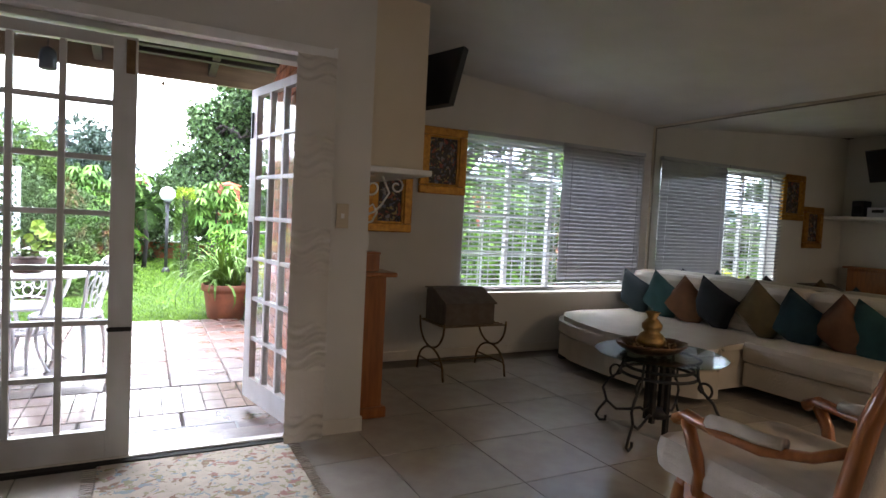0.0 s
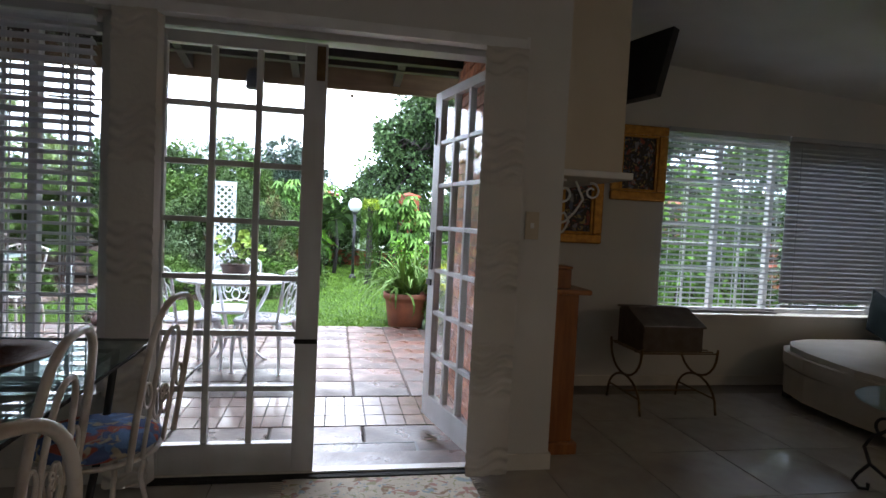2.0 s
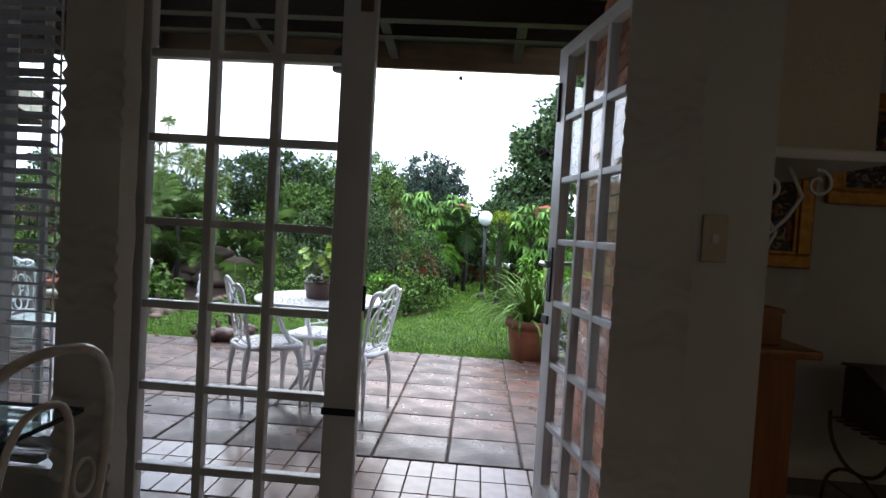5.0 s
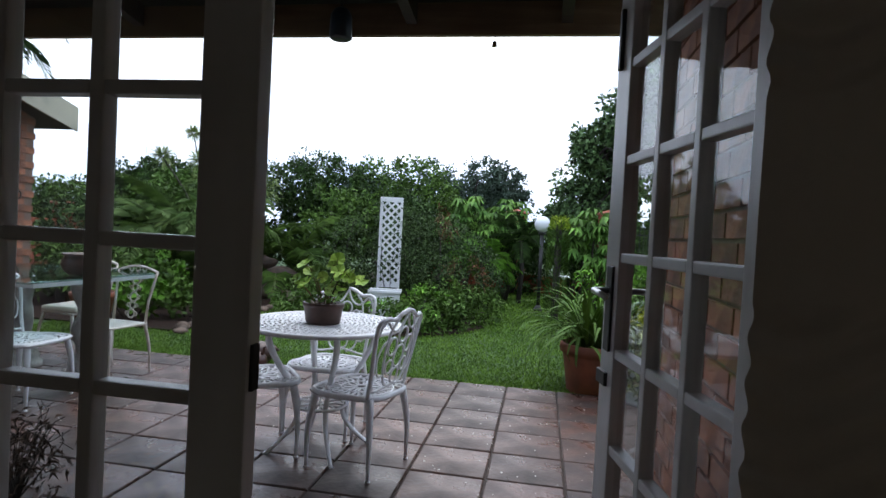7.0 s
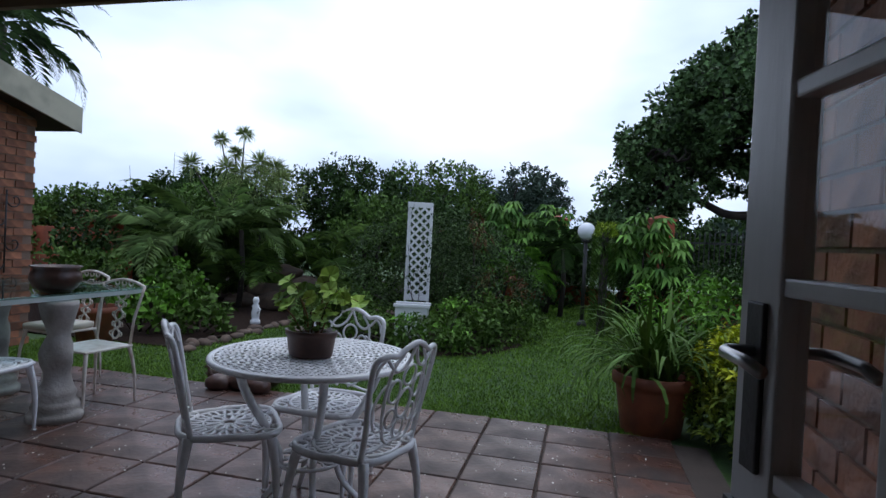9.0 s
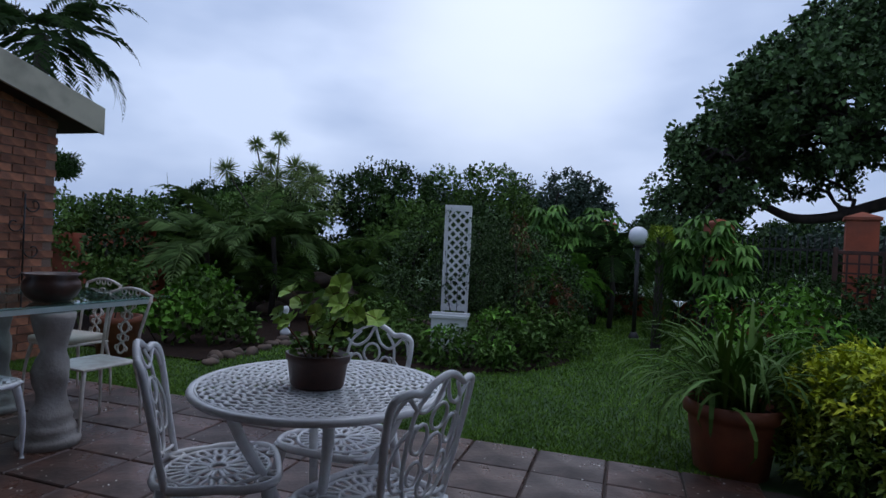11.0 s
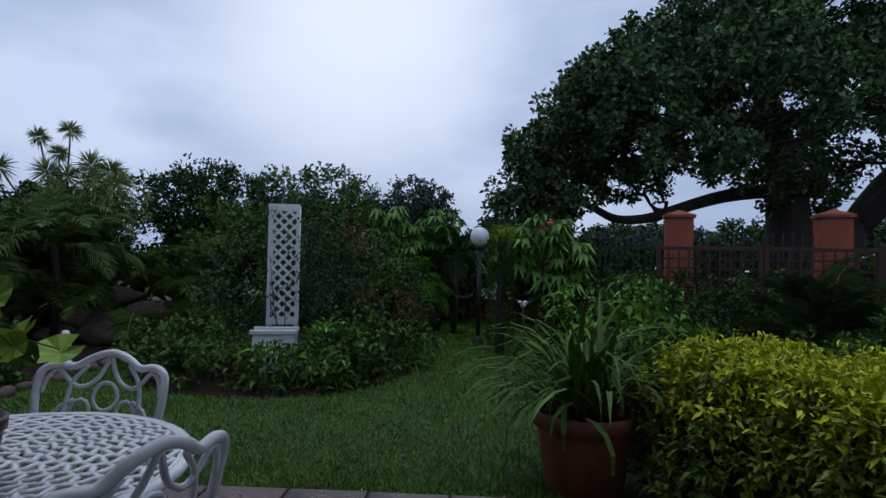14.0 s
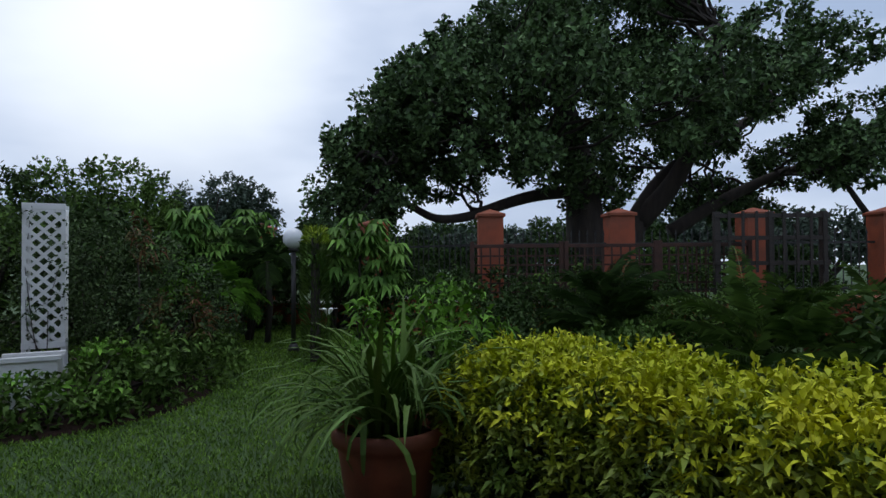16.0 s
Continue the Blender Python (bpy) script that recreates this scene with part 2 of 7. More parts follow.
def tube(bm, pts, r, sides=6, closed=False, taper=None, flat=1.0):
    """A rod along the points; r is its radius, taper the radius at its end."""
    pts = [Vector(p) for p in pts]
    n = len(pts)
    rings, last = [], None
    for i, p in enumerate(pts):
        a = pts[(i - 1) % n] if (closed or i) else p
        b = pts[(i + 1) % n] if (closed or i < n - 1) else p
        d = (b - a).normalized() if (b - a).length > 1e-9 else Vector((0, 0, 1))
        if last is None:
            u = d.cross(Vector((0, 0, 1))) if abs(d.z) < 0.9 else d.cross(Vector((1, 0, 0)))
        else:
            u = last - d * last.dot(d)
        u.normalize()
        last = u
        v = d.cross(u)
        rr = r if taper is None else r + (taper - r) * i / max(1, n - 1)
        rings.append([bm.verts.new(p + (u * math.cos(6.28318 * k / sides) + v * math.sin(6.28318 * k / sides) * flat) * rr) for k in range(sides)])
    for i in range(n if closed else n - 1):
        a, b = rings[i], rings[(i + 1) % n]
        for k in range(sides):
            bm.faces.new((a[k], a[(k + 1) % sides], b[(k + 1) % sides], b[k]))
    if not closed:
        bm.faces.new(rings[0][::-1])
        bm.faces.new(rings[-1])
    return bm


def lathe(bm, profile, sides=24, center=(0, 0, 0), wob=0.0):
    """Turns a profile of (radius, height) round the z axis."""
    rings = []
    for r, z in profile:
        if r < 1e-5:
            rings.append([bm.verts.new((center[0], center[1], center[2] + z))])
        else:
            rings.append([bm.verts.new((center[0] + r * math.cos(6.28318 * k / sides), center[1] + r * math.sin(6.28318 * k / sides), center[2] + z)) for k in range(sides)])
    for a, b in zip(rings, rings[1:]):
        for k in range(sides):
            q = (k + 1) % sides
            if len(a) == 1 and len(b) > 1:
                bm.faces.new((a[0], b[q], b[k]))
            elif len(b) == 1 and len(a) > 1:
                bm.faces.new((a[k], a[q], b[0]))
            elif len(a) > 1:
                bm.faces.new((a[k], a[q], b[q], b[k]))
    return bm


def arc(cx, cz, r, a0, a1, n=10, y=0.0, rx=None):
    """Points of an arc in the x-z plane, angles in degrees."""
    rx = r if rx is None else rx
    return [(cx + rx * math.cos(radians(a0 + (a1 - a0) * i / n)), y, cz + r * math.sin(radians(a0 + (a1 - a0) * i / n))) for i in range(n + 1)]


def spiral(cx, cz, r0, r1, a0, a1, n=16, y=0.0):
    return [(cx + (r0 + (r1 - r0) * i / n) * math.cos(radians(a0 + (a1 - a0) * i / n)), y, cz + (r0 + (r1 - r0) * i / n) * math.sin(radians(a0 + (a1 - a0) * i / n))) for i in range(n + 1)]


def structure(name, bm, material, label, category, smooth=False):
    return tagged(part(name, bm, material, smooth=smooth), label, category, kind="structure")


def flowing(pts, per=4):
    """A smooth curve through the points."""
    P = [Vector(p) for p in pts]
    P = [P[0] * 2 - P[1]] + P + [P[-1] * 2 - P[-2]]
    out = []
    for i in range(1, len(P) - 2):
        for k in range(per):
            t = k / per
            a, b, c, d = P[i - 1:i + 3]
            out.append(0.5 * (2 * b + (c - a) * t + (2 * a - 5 * b + 4 * c - d) * t * t + (3 * b - a - 3 * c + d) * t ** 3))
    return out + [P[-2]]


def circle(cx, cy, r, n=12, z=0.0, ry=None):
    ry = r if ry is None else ry
    return [(cx + r * math.cos(6.28318 * k / n), cy + ry * math.sin(6.28318 * k / n), z) for k in range(n)]


def petal(a, r0, r1, w, z, ox=0.0, oy=0.0, n=12):
    """A closed teardrop loop from radius r0 to r1 at the angle a."""
    out = []
    for k in range(n):
        t = 6.28318 * k / n
        r = (r0 + r1) / 2 - (r1 - r0) / 2 * math.cos(t)
        s = w * math.sin(t) * (0.35 + 0.65 * (r - r0) / (r1 - r0))
        out.append((ox + r * math.cos(a) - s * math.sin(a), oy + r * math.sin(a) + s * math.cos(a), z))
    return out


# ---- the house shell ----
def wall_along_x(name, x0, x1, y0, y1, z1, holes, mat, label):
    """A wall with openings (x from, x to, z from, z to), side by side."""
    parts, x = [], x0
    for a, b, lo, hi in sorted(holes):
        parts.append((x, a, y0, y1, 0, z1))
        if lo > 0:
            parts.append((a, b, y0, y1, 0, lo))
        parts.append((a, b, y0, y1, hi, z1))
        x = b
    parts.append((x, x1, y0, y1, 0, z1))
    bm = boxes(*parts)
    bmesh.ops.remove_doubles(bm, verts=bm.verts, dist=1e-5)
    return structure(name, bm, mat, label, "wall")


DOOR = (-0.86, 0.87, 0.0, 2.12)
WIN1 = (-2.75, -0.98, 0.42, 2.10)
WIN2 = (2.68, 4.86, 0.60, 2.08)
structure("floor_slab", boxes((-4.4, 5.3, -6.2, 0.24, -0.2, -0.006), (1.0, 5.3, 0.24, 1.8, -0.2, -0.006)), M_GROUT, "dark grout bed under the floor tiles", "floor")
wall_along_x("wall_garden", -4.2, 1.195, 0.0, 0.22, 3.4, [DOOR, WIN1], M_PLASTER, "smooth off-white plastered wall with french doors and window")
structure("wall_return", boxes((0.98, 1.195, 0.22, 1.72, 0, 3.3)), M_PLASTER, "off-white plastered side wall behind the chimney hood", "wall")
wall_along_x("wall_living", 1.195, 5.25, 1.5, 1.72, 3.2, [WIN2], M_PLASTER, "off-white plastered wall with blind-covered window")
structure("wall_mirror", boxes((5.05, 5.25, -6.2, 1.5, 0, 3.2)), M_CREAM, "cream plastered wall that carries the big mirror", "wall")
structure("wall_west", boxes((-4.4, -4.2, -6.2, -4.8, 0, 3.8), (-4.4, -4.2, -2.4, 0.22, 0, 3.8), (-4.4, -4.2, -4.8, -2.4, 0, 3.8)), M_PLASTER, "off-white plastered end wall of the dining area", "wall")
wall_along_x("wall_back", -4.2, 5.05, -6.2, -6.0, 3.8, [], M_PLASTER, "off-white plastered wall behind the rooms")
bm = bmesh.new()
zc = lambda x: 2.44 + (5.05 - x) * 0.073
for x0, x1, y0, y1 in ((-4.2, 5.05, -6.0, 0.0), (1.17, 5.05, 0.0, 1.5)):
    v = [bm.verts.new(p) for z in (0, 0.12) for p in ((x0, y0, zc(x0) + z), (x1, y0, zc(x1) + z), (x1, y1, zc(x1) + z), (x0, y1, zc(x0) + z))]
    for f in ((3, 2, 1, 0), (4, 5, 6, 7), (0, 1, 5, 4), (1, 2, 6, 5), (2, 3, 7, 6), (3, 0, 4, 7)):
        bm.faces.new([v[i] for i in f])
structure("ceiling", bm, M_CEIL, "gently raked white-painted board ceiling", "ceiling")
roof = bmesh.new()
box(roof, -4.6, 5.5, -6.4, 0.1, 3.85, 3.95)
structure("roof_slab", roof, M_DWOOD, "dark roof covering over the rooms", "roof")

# skirting
structure("skirting_garden", boxes((-4.2, -0.93, -0.012, 0, 0, 0.085), (0.93, 1.195, -0.012, 0, 0, 0.085), (1.195, 1.207, -0.012, 1.5, 0, 0.085), bevel=0.003), M_SKIRT, "beige tiled skirting along the door wall", "skirting")
structure("skirting_living", boxes((1.182, 5.05, 1.488, 1.5, 0, 0.085), bevel=0.003), M_SKIRT, "beige tiled skirting under the window", "skirting")
structure("skirting_mirror", boxes((5.038, 5.05, -6.0, 1.488, 0, 0.085), bevel=0.003), M_SKIRT, "beige tiled skirting behind the sofa", "skirting")

# threshold and door frame
structure("door_threshold", boxes((-0.86, 0.86, -0.05, 0.2, -0.04, 0.016), bevel=0.004), M_DARK, "dark metal door threshold strip", "threshold")
structure("threshold_lip", boxes((-0.86, 0.86, 0.0, 0.055, 0.016, 0.024) ), M_SKIRT, "pale tile lip along the threshold", "threshold")
structure("threshold_sill", boxes((-0.86, 0.86, 0.056, 0.235, 0.0, 0.018), bevel=0.003), M_PAVER, "worn terracotta sill outside the door", "threshold")


# ---- french doors ----
def leaf(name, at, turn, label, flip):
    """A glazed door leaf hinged at its origin and reaching along +x by 0.82 m."""
    d = tagged(thing(name, label, "door", at, turn), kind="structure")
    W, T, P = 0.815, 0.022, 0.265
    st, z0, z1 = 0.105, 0.02, 2.075
    col, row0 = (W - 2 * st) / 3, 0.165
    part("hinge_stile", boxes((0, st, -T, T, z0, z1), bevel=0.004), M_GPAINT, d)
    part("lock_stile", boxes((W - st, W, -T, T, z0, z1), bevel=0.004), M_GPAINT, d)
    part("bottom_rail", boxes((st, W - st, -T, T, z0, row0), bevel=0.003), M_GPAINT, d)
    part("top_rail", boxes((st, W - st, -T, T, row0 + 7 * P, z1), bevel=0.003), M_GPAINT, d)
    for k in range(1, 3):
        part("muntin", boxes((st + k * col - 0.014, st + k * col + 0.014, -T + 0.003, T - 0.003, row0, row0 + 7 * P), bevel=0.004), M_GPAINT, d)
    for k in range(1, 7):
        z = row0 + k * P
        part("glazing_bar", boxes(*[(st + c * col + 0.014 * (c > 0), st + (c + 1) * col - 0.014 * (c < 2), -T + 0.004, T - 0.004, z - 0.013, z + 0.013) for c in range(3)], bevel=0.004), M_GPAINT, d)
    pane = mesh_of(boxes((-col / 2 + 0.01, col / 2 - 0.01, -0.002, 0.002, -P / 2 + 0.008, P / 2 - 0.008)), "pane")
    pane.materials.append(M_GLASS)
    for c in range(3):
        for k in range(7):
            p = part("pane", pane, None, d, at=(st + (c + 0.5) * col, 0, row0 + (k + 0.5) * P))
            p.visible_shadow = False
    return d, W, T


left, W, T = leaf("door_left", (-0.825, 0.03, 0), 0, "closed white-painted french door leaf with small square panes", 1)
part("bolt_plate", boxes((W - 0.05, W - 0.01, -T - 0.012, -T - 0.001, 1.90, 2.06), bevel=0.003), M_BRONZE, left, "bronze bolt keep")
part("bolt_slot", boxes((W - 0.002, W + 0.006, -0.012, 0.012, 0.98, 1.06), bevel=0.002), M_DARK, left, "black strike slot")
part("draught_catch", boxes((W - 0.11, W - 0.002, -T - 0.007, -T - 0.001, 0.65, 0.672), bevel=0.002), M_DARK, left, "dark slide bolt across the stile")
right, W, T = leaf("door_right", (0.843, 0.06, 0), 102, "open white-painted french door leaf with small square panes", -1)
h = part("handle_plate", boxes((W - 0.08, W - 0.035, -T - 0.008, -T, 0.96, 1.20), bevel=0.003), M_IRON, right, "dark metal handle plate")
for s in (1, -1):
    bm = tube(bmesh.new(), [(W - 0.058, s * T, 1.13), (W - 0.058, s * (T + 0.045), 1.13), (W - 0.075, s * (T + 0.055), 1.13), (W - 0.13, s * (T + 0.055), 1.128), (W - 0.165, s * (T + 0.05), 1.12)], 0.009, 8)
    part("lever_handle", bm, make("brushed steel %d" % s, (0.5, 0.5, 0.5), (0.4, 0.4, 0.4), 20, rough=0.3, metal=0.9), right, "steel lever handle", smooth=True)
part("handle_plate", boxes((W - 0.08, W - 0.035, T, T + 0.008, 0.96, 1.20), bevel=0.003), M_IRON, right, "dark metal handle plate")
part("edge_bolt", boxes((W - 0.07, W + 0.004, -T - 0.01, T + 0.01, 0.86, 0.90), bevel=0.004), M_IRON, right, "black rubber buffer on the door edge")
part("top_bolt", boxes((W - 0.05, W - 0.03, T, T + 0.012, 1.75, 1.92), bevel=0.003), M_IRON, right, "long black sliding bolt")
fr = tagged(thing("door_frame", "white-painted timber frame round the french doors", "door frame"), kind="structure")
part("jamb", boxes((-0.86, -0.827, 0.0, 0.11, 0.016, 2.09), bevel=0.004), M_GPAINT, fr)
part("jamb", boxes((0.845, 0.87, 0.0, 0.11, 0.016, 2.09), bevel=0.004), M_GPAINT, fr)
part("head", boxes((-0.86, 0.87, 0.0, 0.11, 2.09, 2.12), bevel=0.004), M_GPAINT, fr)

# ---- blinds beside the door and their rail ----
rail = thing("blind_track", "long white metal track of the vertical blinds", "blind track")
part("track", boxes((-1.02, 0.93, -0.10, -0.03, 2.115, 2.165), bevel=0.004), M_WPAINT, rail)
part("track_clip", boxes((0.93, 0.945, -0.105, -0.02, 2.105, 2.175), bevel=0.003), M_WPAINT, rail)
for x in (-0.5, 0.42):
    part("track_bracket", boxes((x, x + 0.04, -0.03, -0.001, 2.12, 2.16)), M_WPAINT, rail)


def vane_stack(x0, x1, label):
    s = thing("vertical_blind", label, "vertical blind")
    n = int((x1 - x0) / 0.0185)
    rng = random.Random(int(x0 * 100))
    for i in range(n):
        x = x0 + (i + 0.5) * (x1 - x0) / n
        bm = bmesh.new()
        prev = None
        tw = rng.uniform(-0.004, 0.004)
        for k in range(60):
            z = 0.03 + k * (2.08 / 59)
            w = 0.003 * math.sin(z * 28) if (int(z / 0.26) % 2 == 0) else 0.0
            q = [bm.verts.new((x + w + dx + tw, y, z)) for dx, y in ((-0.0015, -0.108), (0.0015, -0.108), (0.0015 + 0.019, -0.045), (-0.0015 + 0.019, -0.045))]
            if prev:
                for j in range(4):
                    bm.faces.new((prev[j], prev[(j + 1) % 4], q[(j + 1) % 4], q[j]))
            prev = q
        part("vane", bm, M_VANE, s)
    V, F, nz, nx = [], [], 240, 12
    for k in range(nz + 1):
        z = 0.028 + k * (2.084 / nz)
        wave = 0.006 if int((z + 0.1) / 0.26) % 2 == 0 else 0.0
        for i in range(nx + 1):
            u = i / nx
            V.append((x0 - 0.006 + u * (x1 - x0 + 0.012), -0.118 - 0.004 * math.sin(u * 3.14159) + wave * 1.6 * math.sin(z * 110 + 3 * math.sin(u * 6)), z))
    for k in range(nz):
        for i in range(nx):
            q = k * (nx + 1) + i
            F.append((q, q + 1, q + nx + 2, q + nx + 1))
    me = bpy.data.meshes.new("front_vane")
    me.from_pydata(V, [], F)
    me.materials.append(M_VANE)
    part("front_vane", me, None, s, "flat front vane with pressed wavy bands", smooth=True)
    return s


vane_stack(-0.90, -0.73, "drawn-back stack of beige vertical blind vanes beside the closed leaf")
vane_stack(0.73, 0.93, "drawn-back stack of beige vertical blind vanes beside the open leaf")


# ---- windows ----
def window(name, x0, x1, y0, y1, z0, z1, cols, label, bar_rows=4):
    w = tagged(thing(name, label, "window"), kind="structure")
    f = 0.045
    yc = (y0 + y1) / 2 + 0.03
    part("window_frame", boxes((x0, x0 + f, yc - 0.03, yc + 0.03, z0, z1), (x1 - f, x1, yc - 0.03, yc + 0.03, z0, z1), (x0 + f, x1 - f, yc - 0.03, yc + 0.03, z0, z0 + f), (x0 + f, x1 - f, yc - 0.03, yc + 0.03, z1 - f, z1), bevel=0.003), M_GPAINT, w)
    step = (x1 - x0 - 2 * f) / cols
    for k in range(1, cols):
        x = x0 + f + k * step
        part("mullion", boxes((x - 0.02, x + 0.02, yc - 0.028, yc + 0.028, z0 + f, z1 - f), bevel=0.003), M_GPAINT, w)
    for k in range(cols):
        a, b = x0 + f + k * step + 0.02, x0 + f + (k + 1) * step - 0.02
        p = part("pane", boxes((a - 0.01, b + 0.01, yc - 0.002, yc + 0.002, z0 + f, z1 - f)), M_GLASS, w)
        p.visible_shadow = False
        bars = [((a + b) / 2 - 0.009, (a + b) / 2 + 0.009, yc + 0.006, yc + 0.02, z0 + f, z1 - f)]
        part("glazing_bar", boxes(*bars), M_GPAINT, w)
        for r in range(1, bar_rows):
            z = z0 + (z1 - z0) * r / bar_rows
            part("glazing_bar", boxes((a, (a + b) / 2 - 0.01, yc + 0.006, yc + 0.02, z - 0.009, z + 0.009), ((a + b) / 2 + 0.01, b, yc + 0.006, yc + 0.02, z - 0.009, z + 0.009)), M_GPAINT, w)
        iron = bmesh.new()
        for r in range(1, 5):
            z = z0 + (z1 - z0) * (r / 5)
            tube(iron, [(a, yc + 0.06, z), (b, yc + 0.06, z)], 0.005, 4)
        for r in range(1, 4):
            x = a + (b - a) * r / 4
            tube(iron, [(x, yc + 0.066, z0 + f), (x, yc + 0.066, z1 - f)], 0.005, 4)
        part("burglar_bar", iron, M_GPAINT, w, "thin white burglar bars")
    part("window_sill", boxes((x0 - 0.02, x1 + 0.02, y0 - 0.05, yc - 0.03, z0 - 0.02, z0 + 0.006), bevel=0.004), M_SKIRT, w, "pale tiled window sill")
    return w


window("window_1", *WIN1[:2], 0.0, 0.22, *WIN1[2:], 6, "white timber window with burglar bars beside the dining table")
window("window_2", *WIN2[:2], 1.5, 1.72, *WIN2[2:], 4, "white timber living room window with burglar bars")


def venetian(name, x0, x1, y, z0, z1, tilt, pitch, label):
    b = thing(name, label, "venetian blind", ((x0 + x1) / 2, y, 0))
    w = (x1 - x0) / 2
    part("head_rail", boxes((-w, w, -0.025, 0.025, z1 - 0.04, z1), bevel=0.003), M_SLAT, b)
    t = radians(tilt)
    bm = bmesh.new()
    c, s = math.cos(t), math.sin(t)
    hw = 0.026
    pr = [(-hw, 0.0), (0, 0.003), (hw, 0.0), (hw, -0.0008), (0, 0.0022), (-hw, -0.0008)]
    ends = [[bm.verts.new((x, p * c - q * s, p * s + q * c)) for p, q in pr] for x in (-w, w)]
    for j in range(6):
        bm.faces.new((ends[0][j], ends[0][(j + 1) % 6], ends[1][(j + 1) % 6], ends[1][j]))
    bm.faces.new(ends[0][::-1])
    bm.faces.new(ends[1])
    me = mesh_of(bm, "slat")
    me.materials.append(M_SLAT)
    z = z1 - 0.06
    while z > z0 + 0.03:
        part("slat", me, None, b, at=(0, 0, z))
        z -= pitch
    part("bottom_rail", boxes((-w, w, -0.022, 0.022, z0, z0 + 0.02), bevel=0.003), M_SLAT, b)
    for x in (-w + 0.1, w - 0.1):
        cords = bmesh.new()
        for yy in (-0.027, 0.027):
            tube(cords, [(x, yy, z0 + 0.01), (x, yy, z1 - 0.03)], 0.0012, 4)
        part("ladder_cord", cords, M_SLAT, b)
    return b


venetian("window_blind", -2.70, -1.0, -0.03, 0.44, 2.12, -17, 0.044, "open white venetian blind over the dining window")
venetian("window_blind", 2.66, 3.76, 1.465, 0.62, 2.12, -20, 0.044, "open white venetian blind over half the living window")
venetian("window_blind", 3.78, 4.90, 1.465, 0.68, 2.12, 66, 0.040, "closed grey-white venetian blind over the other half")

# ---- mirror ----
mir = thing("wall_mirror_panel", "huge frameless wall mirror with a thin dark edge", "mirror")
part("mirror_glass", boxes((5.036, 5.048, -4.6, 1.44, 0.62, 2.40)), M_MIRROR, mir)
part("edge_trim", boxes((5.03, 5.05, -4.6, 1.44, 2.40, 2.412), (5.03, 5.05, 1.44, 1.452, 0.62, 2.412)), make("mirror edge", (0.30, 0.27, 0.22), rough=0.5), mir)

# ---- chimney hood, shelf and television ----
structure("chimney_hood", boxes((1.19, 1.68, 0.32, 0.50, 1.60, 3.1)), M_CREAM, "cream plastered chimney breast hanging over the shelf", "chimney breast")
sh = thing("mantel_shelf", "white-painted mantel shelf under the chimney breast", "shelf")
part("shelf_board", boxes((1.197, 1.73, 0.27, 1.46, 1.56, 1.60), bevel=0.01), M_WPAINT, sh)

# ---- outside: ground, paving, veranda ----
bm = bmesh.new()
R, nn = 120.0, 24
gv = [bm.verts.new((R * math.cos(6.28318 * k / nn), 10 + R * math.sin(6.28318 * k / nn), -0.10)) for k in range(nn)]
bm.faces.new(gv)
structure("ground", bm, M_LAWN, "flat green garden and field ground", "ground")
structure("patio_bed", boxes((-7.0, 1.0, 0.22, 4.19, -0.098, -0.062), (1.0, 1.3, 1.72, 4.1, -0.098, -0.062)), M_PJOINT, "dark jointed bed of the patio", "patio")

# ---- veranda roof ----
vr = tagged(thing("veranda_roof", "dark timber veranda roof with brown fascia board", "roof"), kind="structure")
part("fascia", boxes((-5.2, 1.4, 2.28, 2.32, 2.36, 2.54), bevel=0.004), M_BWOOD, vr, "brown weathered timber fascia")
part("gutter", boxes((-5.2, 1.4, 2.32, 2.42, 2.42, 2.52), bevel=0.01), M_DWOOD, vr)
part("purlin", boxes((-4.9, 1.2, 1.94, 2.01, 2.47, 2.60), bevel=0.005), M_DWOOD, vr)
part("wall_plate", boxes((-4.9, 1.2, 1.50, 1.58, 2.42, 2.56), bevel=0.006), M_DWOOD, vr, "dark timber cross beam")
bm = bmesh.new()
for x in np.arange(-4.6, 1.3, 0.85):
    v = [bm.verts.new(p) for p in ((x, 0.22, 2.78), (x + 0.06, 0.22, 2.78), (x + 0.06, 2.28, 2.42), (x, 2.28, 2.42), (x, 0.22, 2.93), (x + 0.06, 0.22, 2.93), (x + 0.06, 2.28, 2.54), (x, 2.28, 2.54))]
    for f in ((3, 2, 1, 0), (4, 5, 6, 7), (0, 1, 5, 4), (1, 2, 6, 5), (2, 3, 7, 6), (3, 0, 4, 7)):
        bm.faces.new([v[i] for i in f])
part("rafter", bm, M_DWOOD, vr)
bm = bmesh.new()
v = [bm.verts.new(p) for p in ((-5.2, 0.1, 2.94), (1.5, 0.1, 2.94), (1.5, 2.44, 2.55), (-5.2, 2.44, 2.55), (-5.2, 0.1, 3.0), (1.5, 0.1, 3.0), (1.5, 2.44, 2.60), (-5.2, 2.44, 2.60))]
for f in ((3, 2, 1, 0), (4, 5, 6, 7), (0, 1, 5, 4), (1, 2, 6, 5), (2, 3, 7, 6), (3, 0, 4, 7)):
    bm.faces.new([v[i] for i in f])
part("roof_sheet", bm, M_DWOOD, vr)

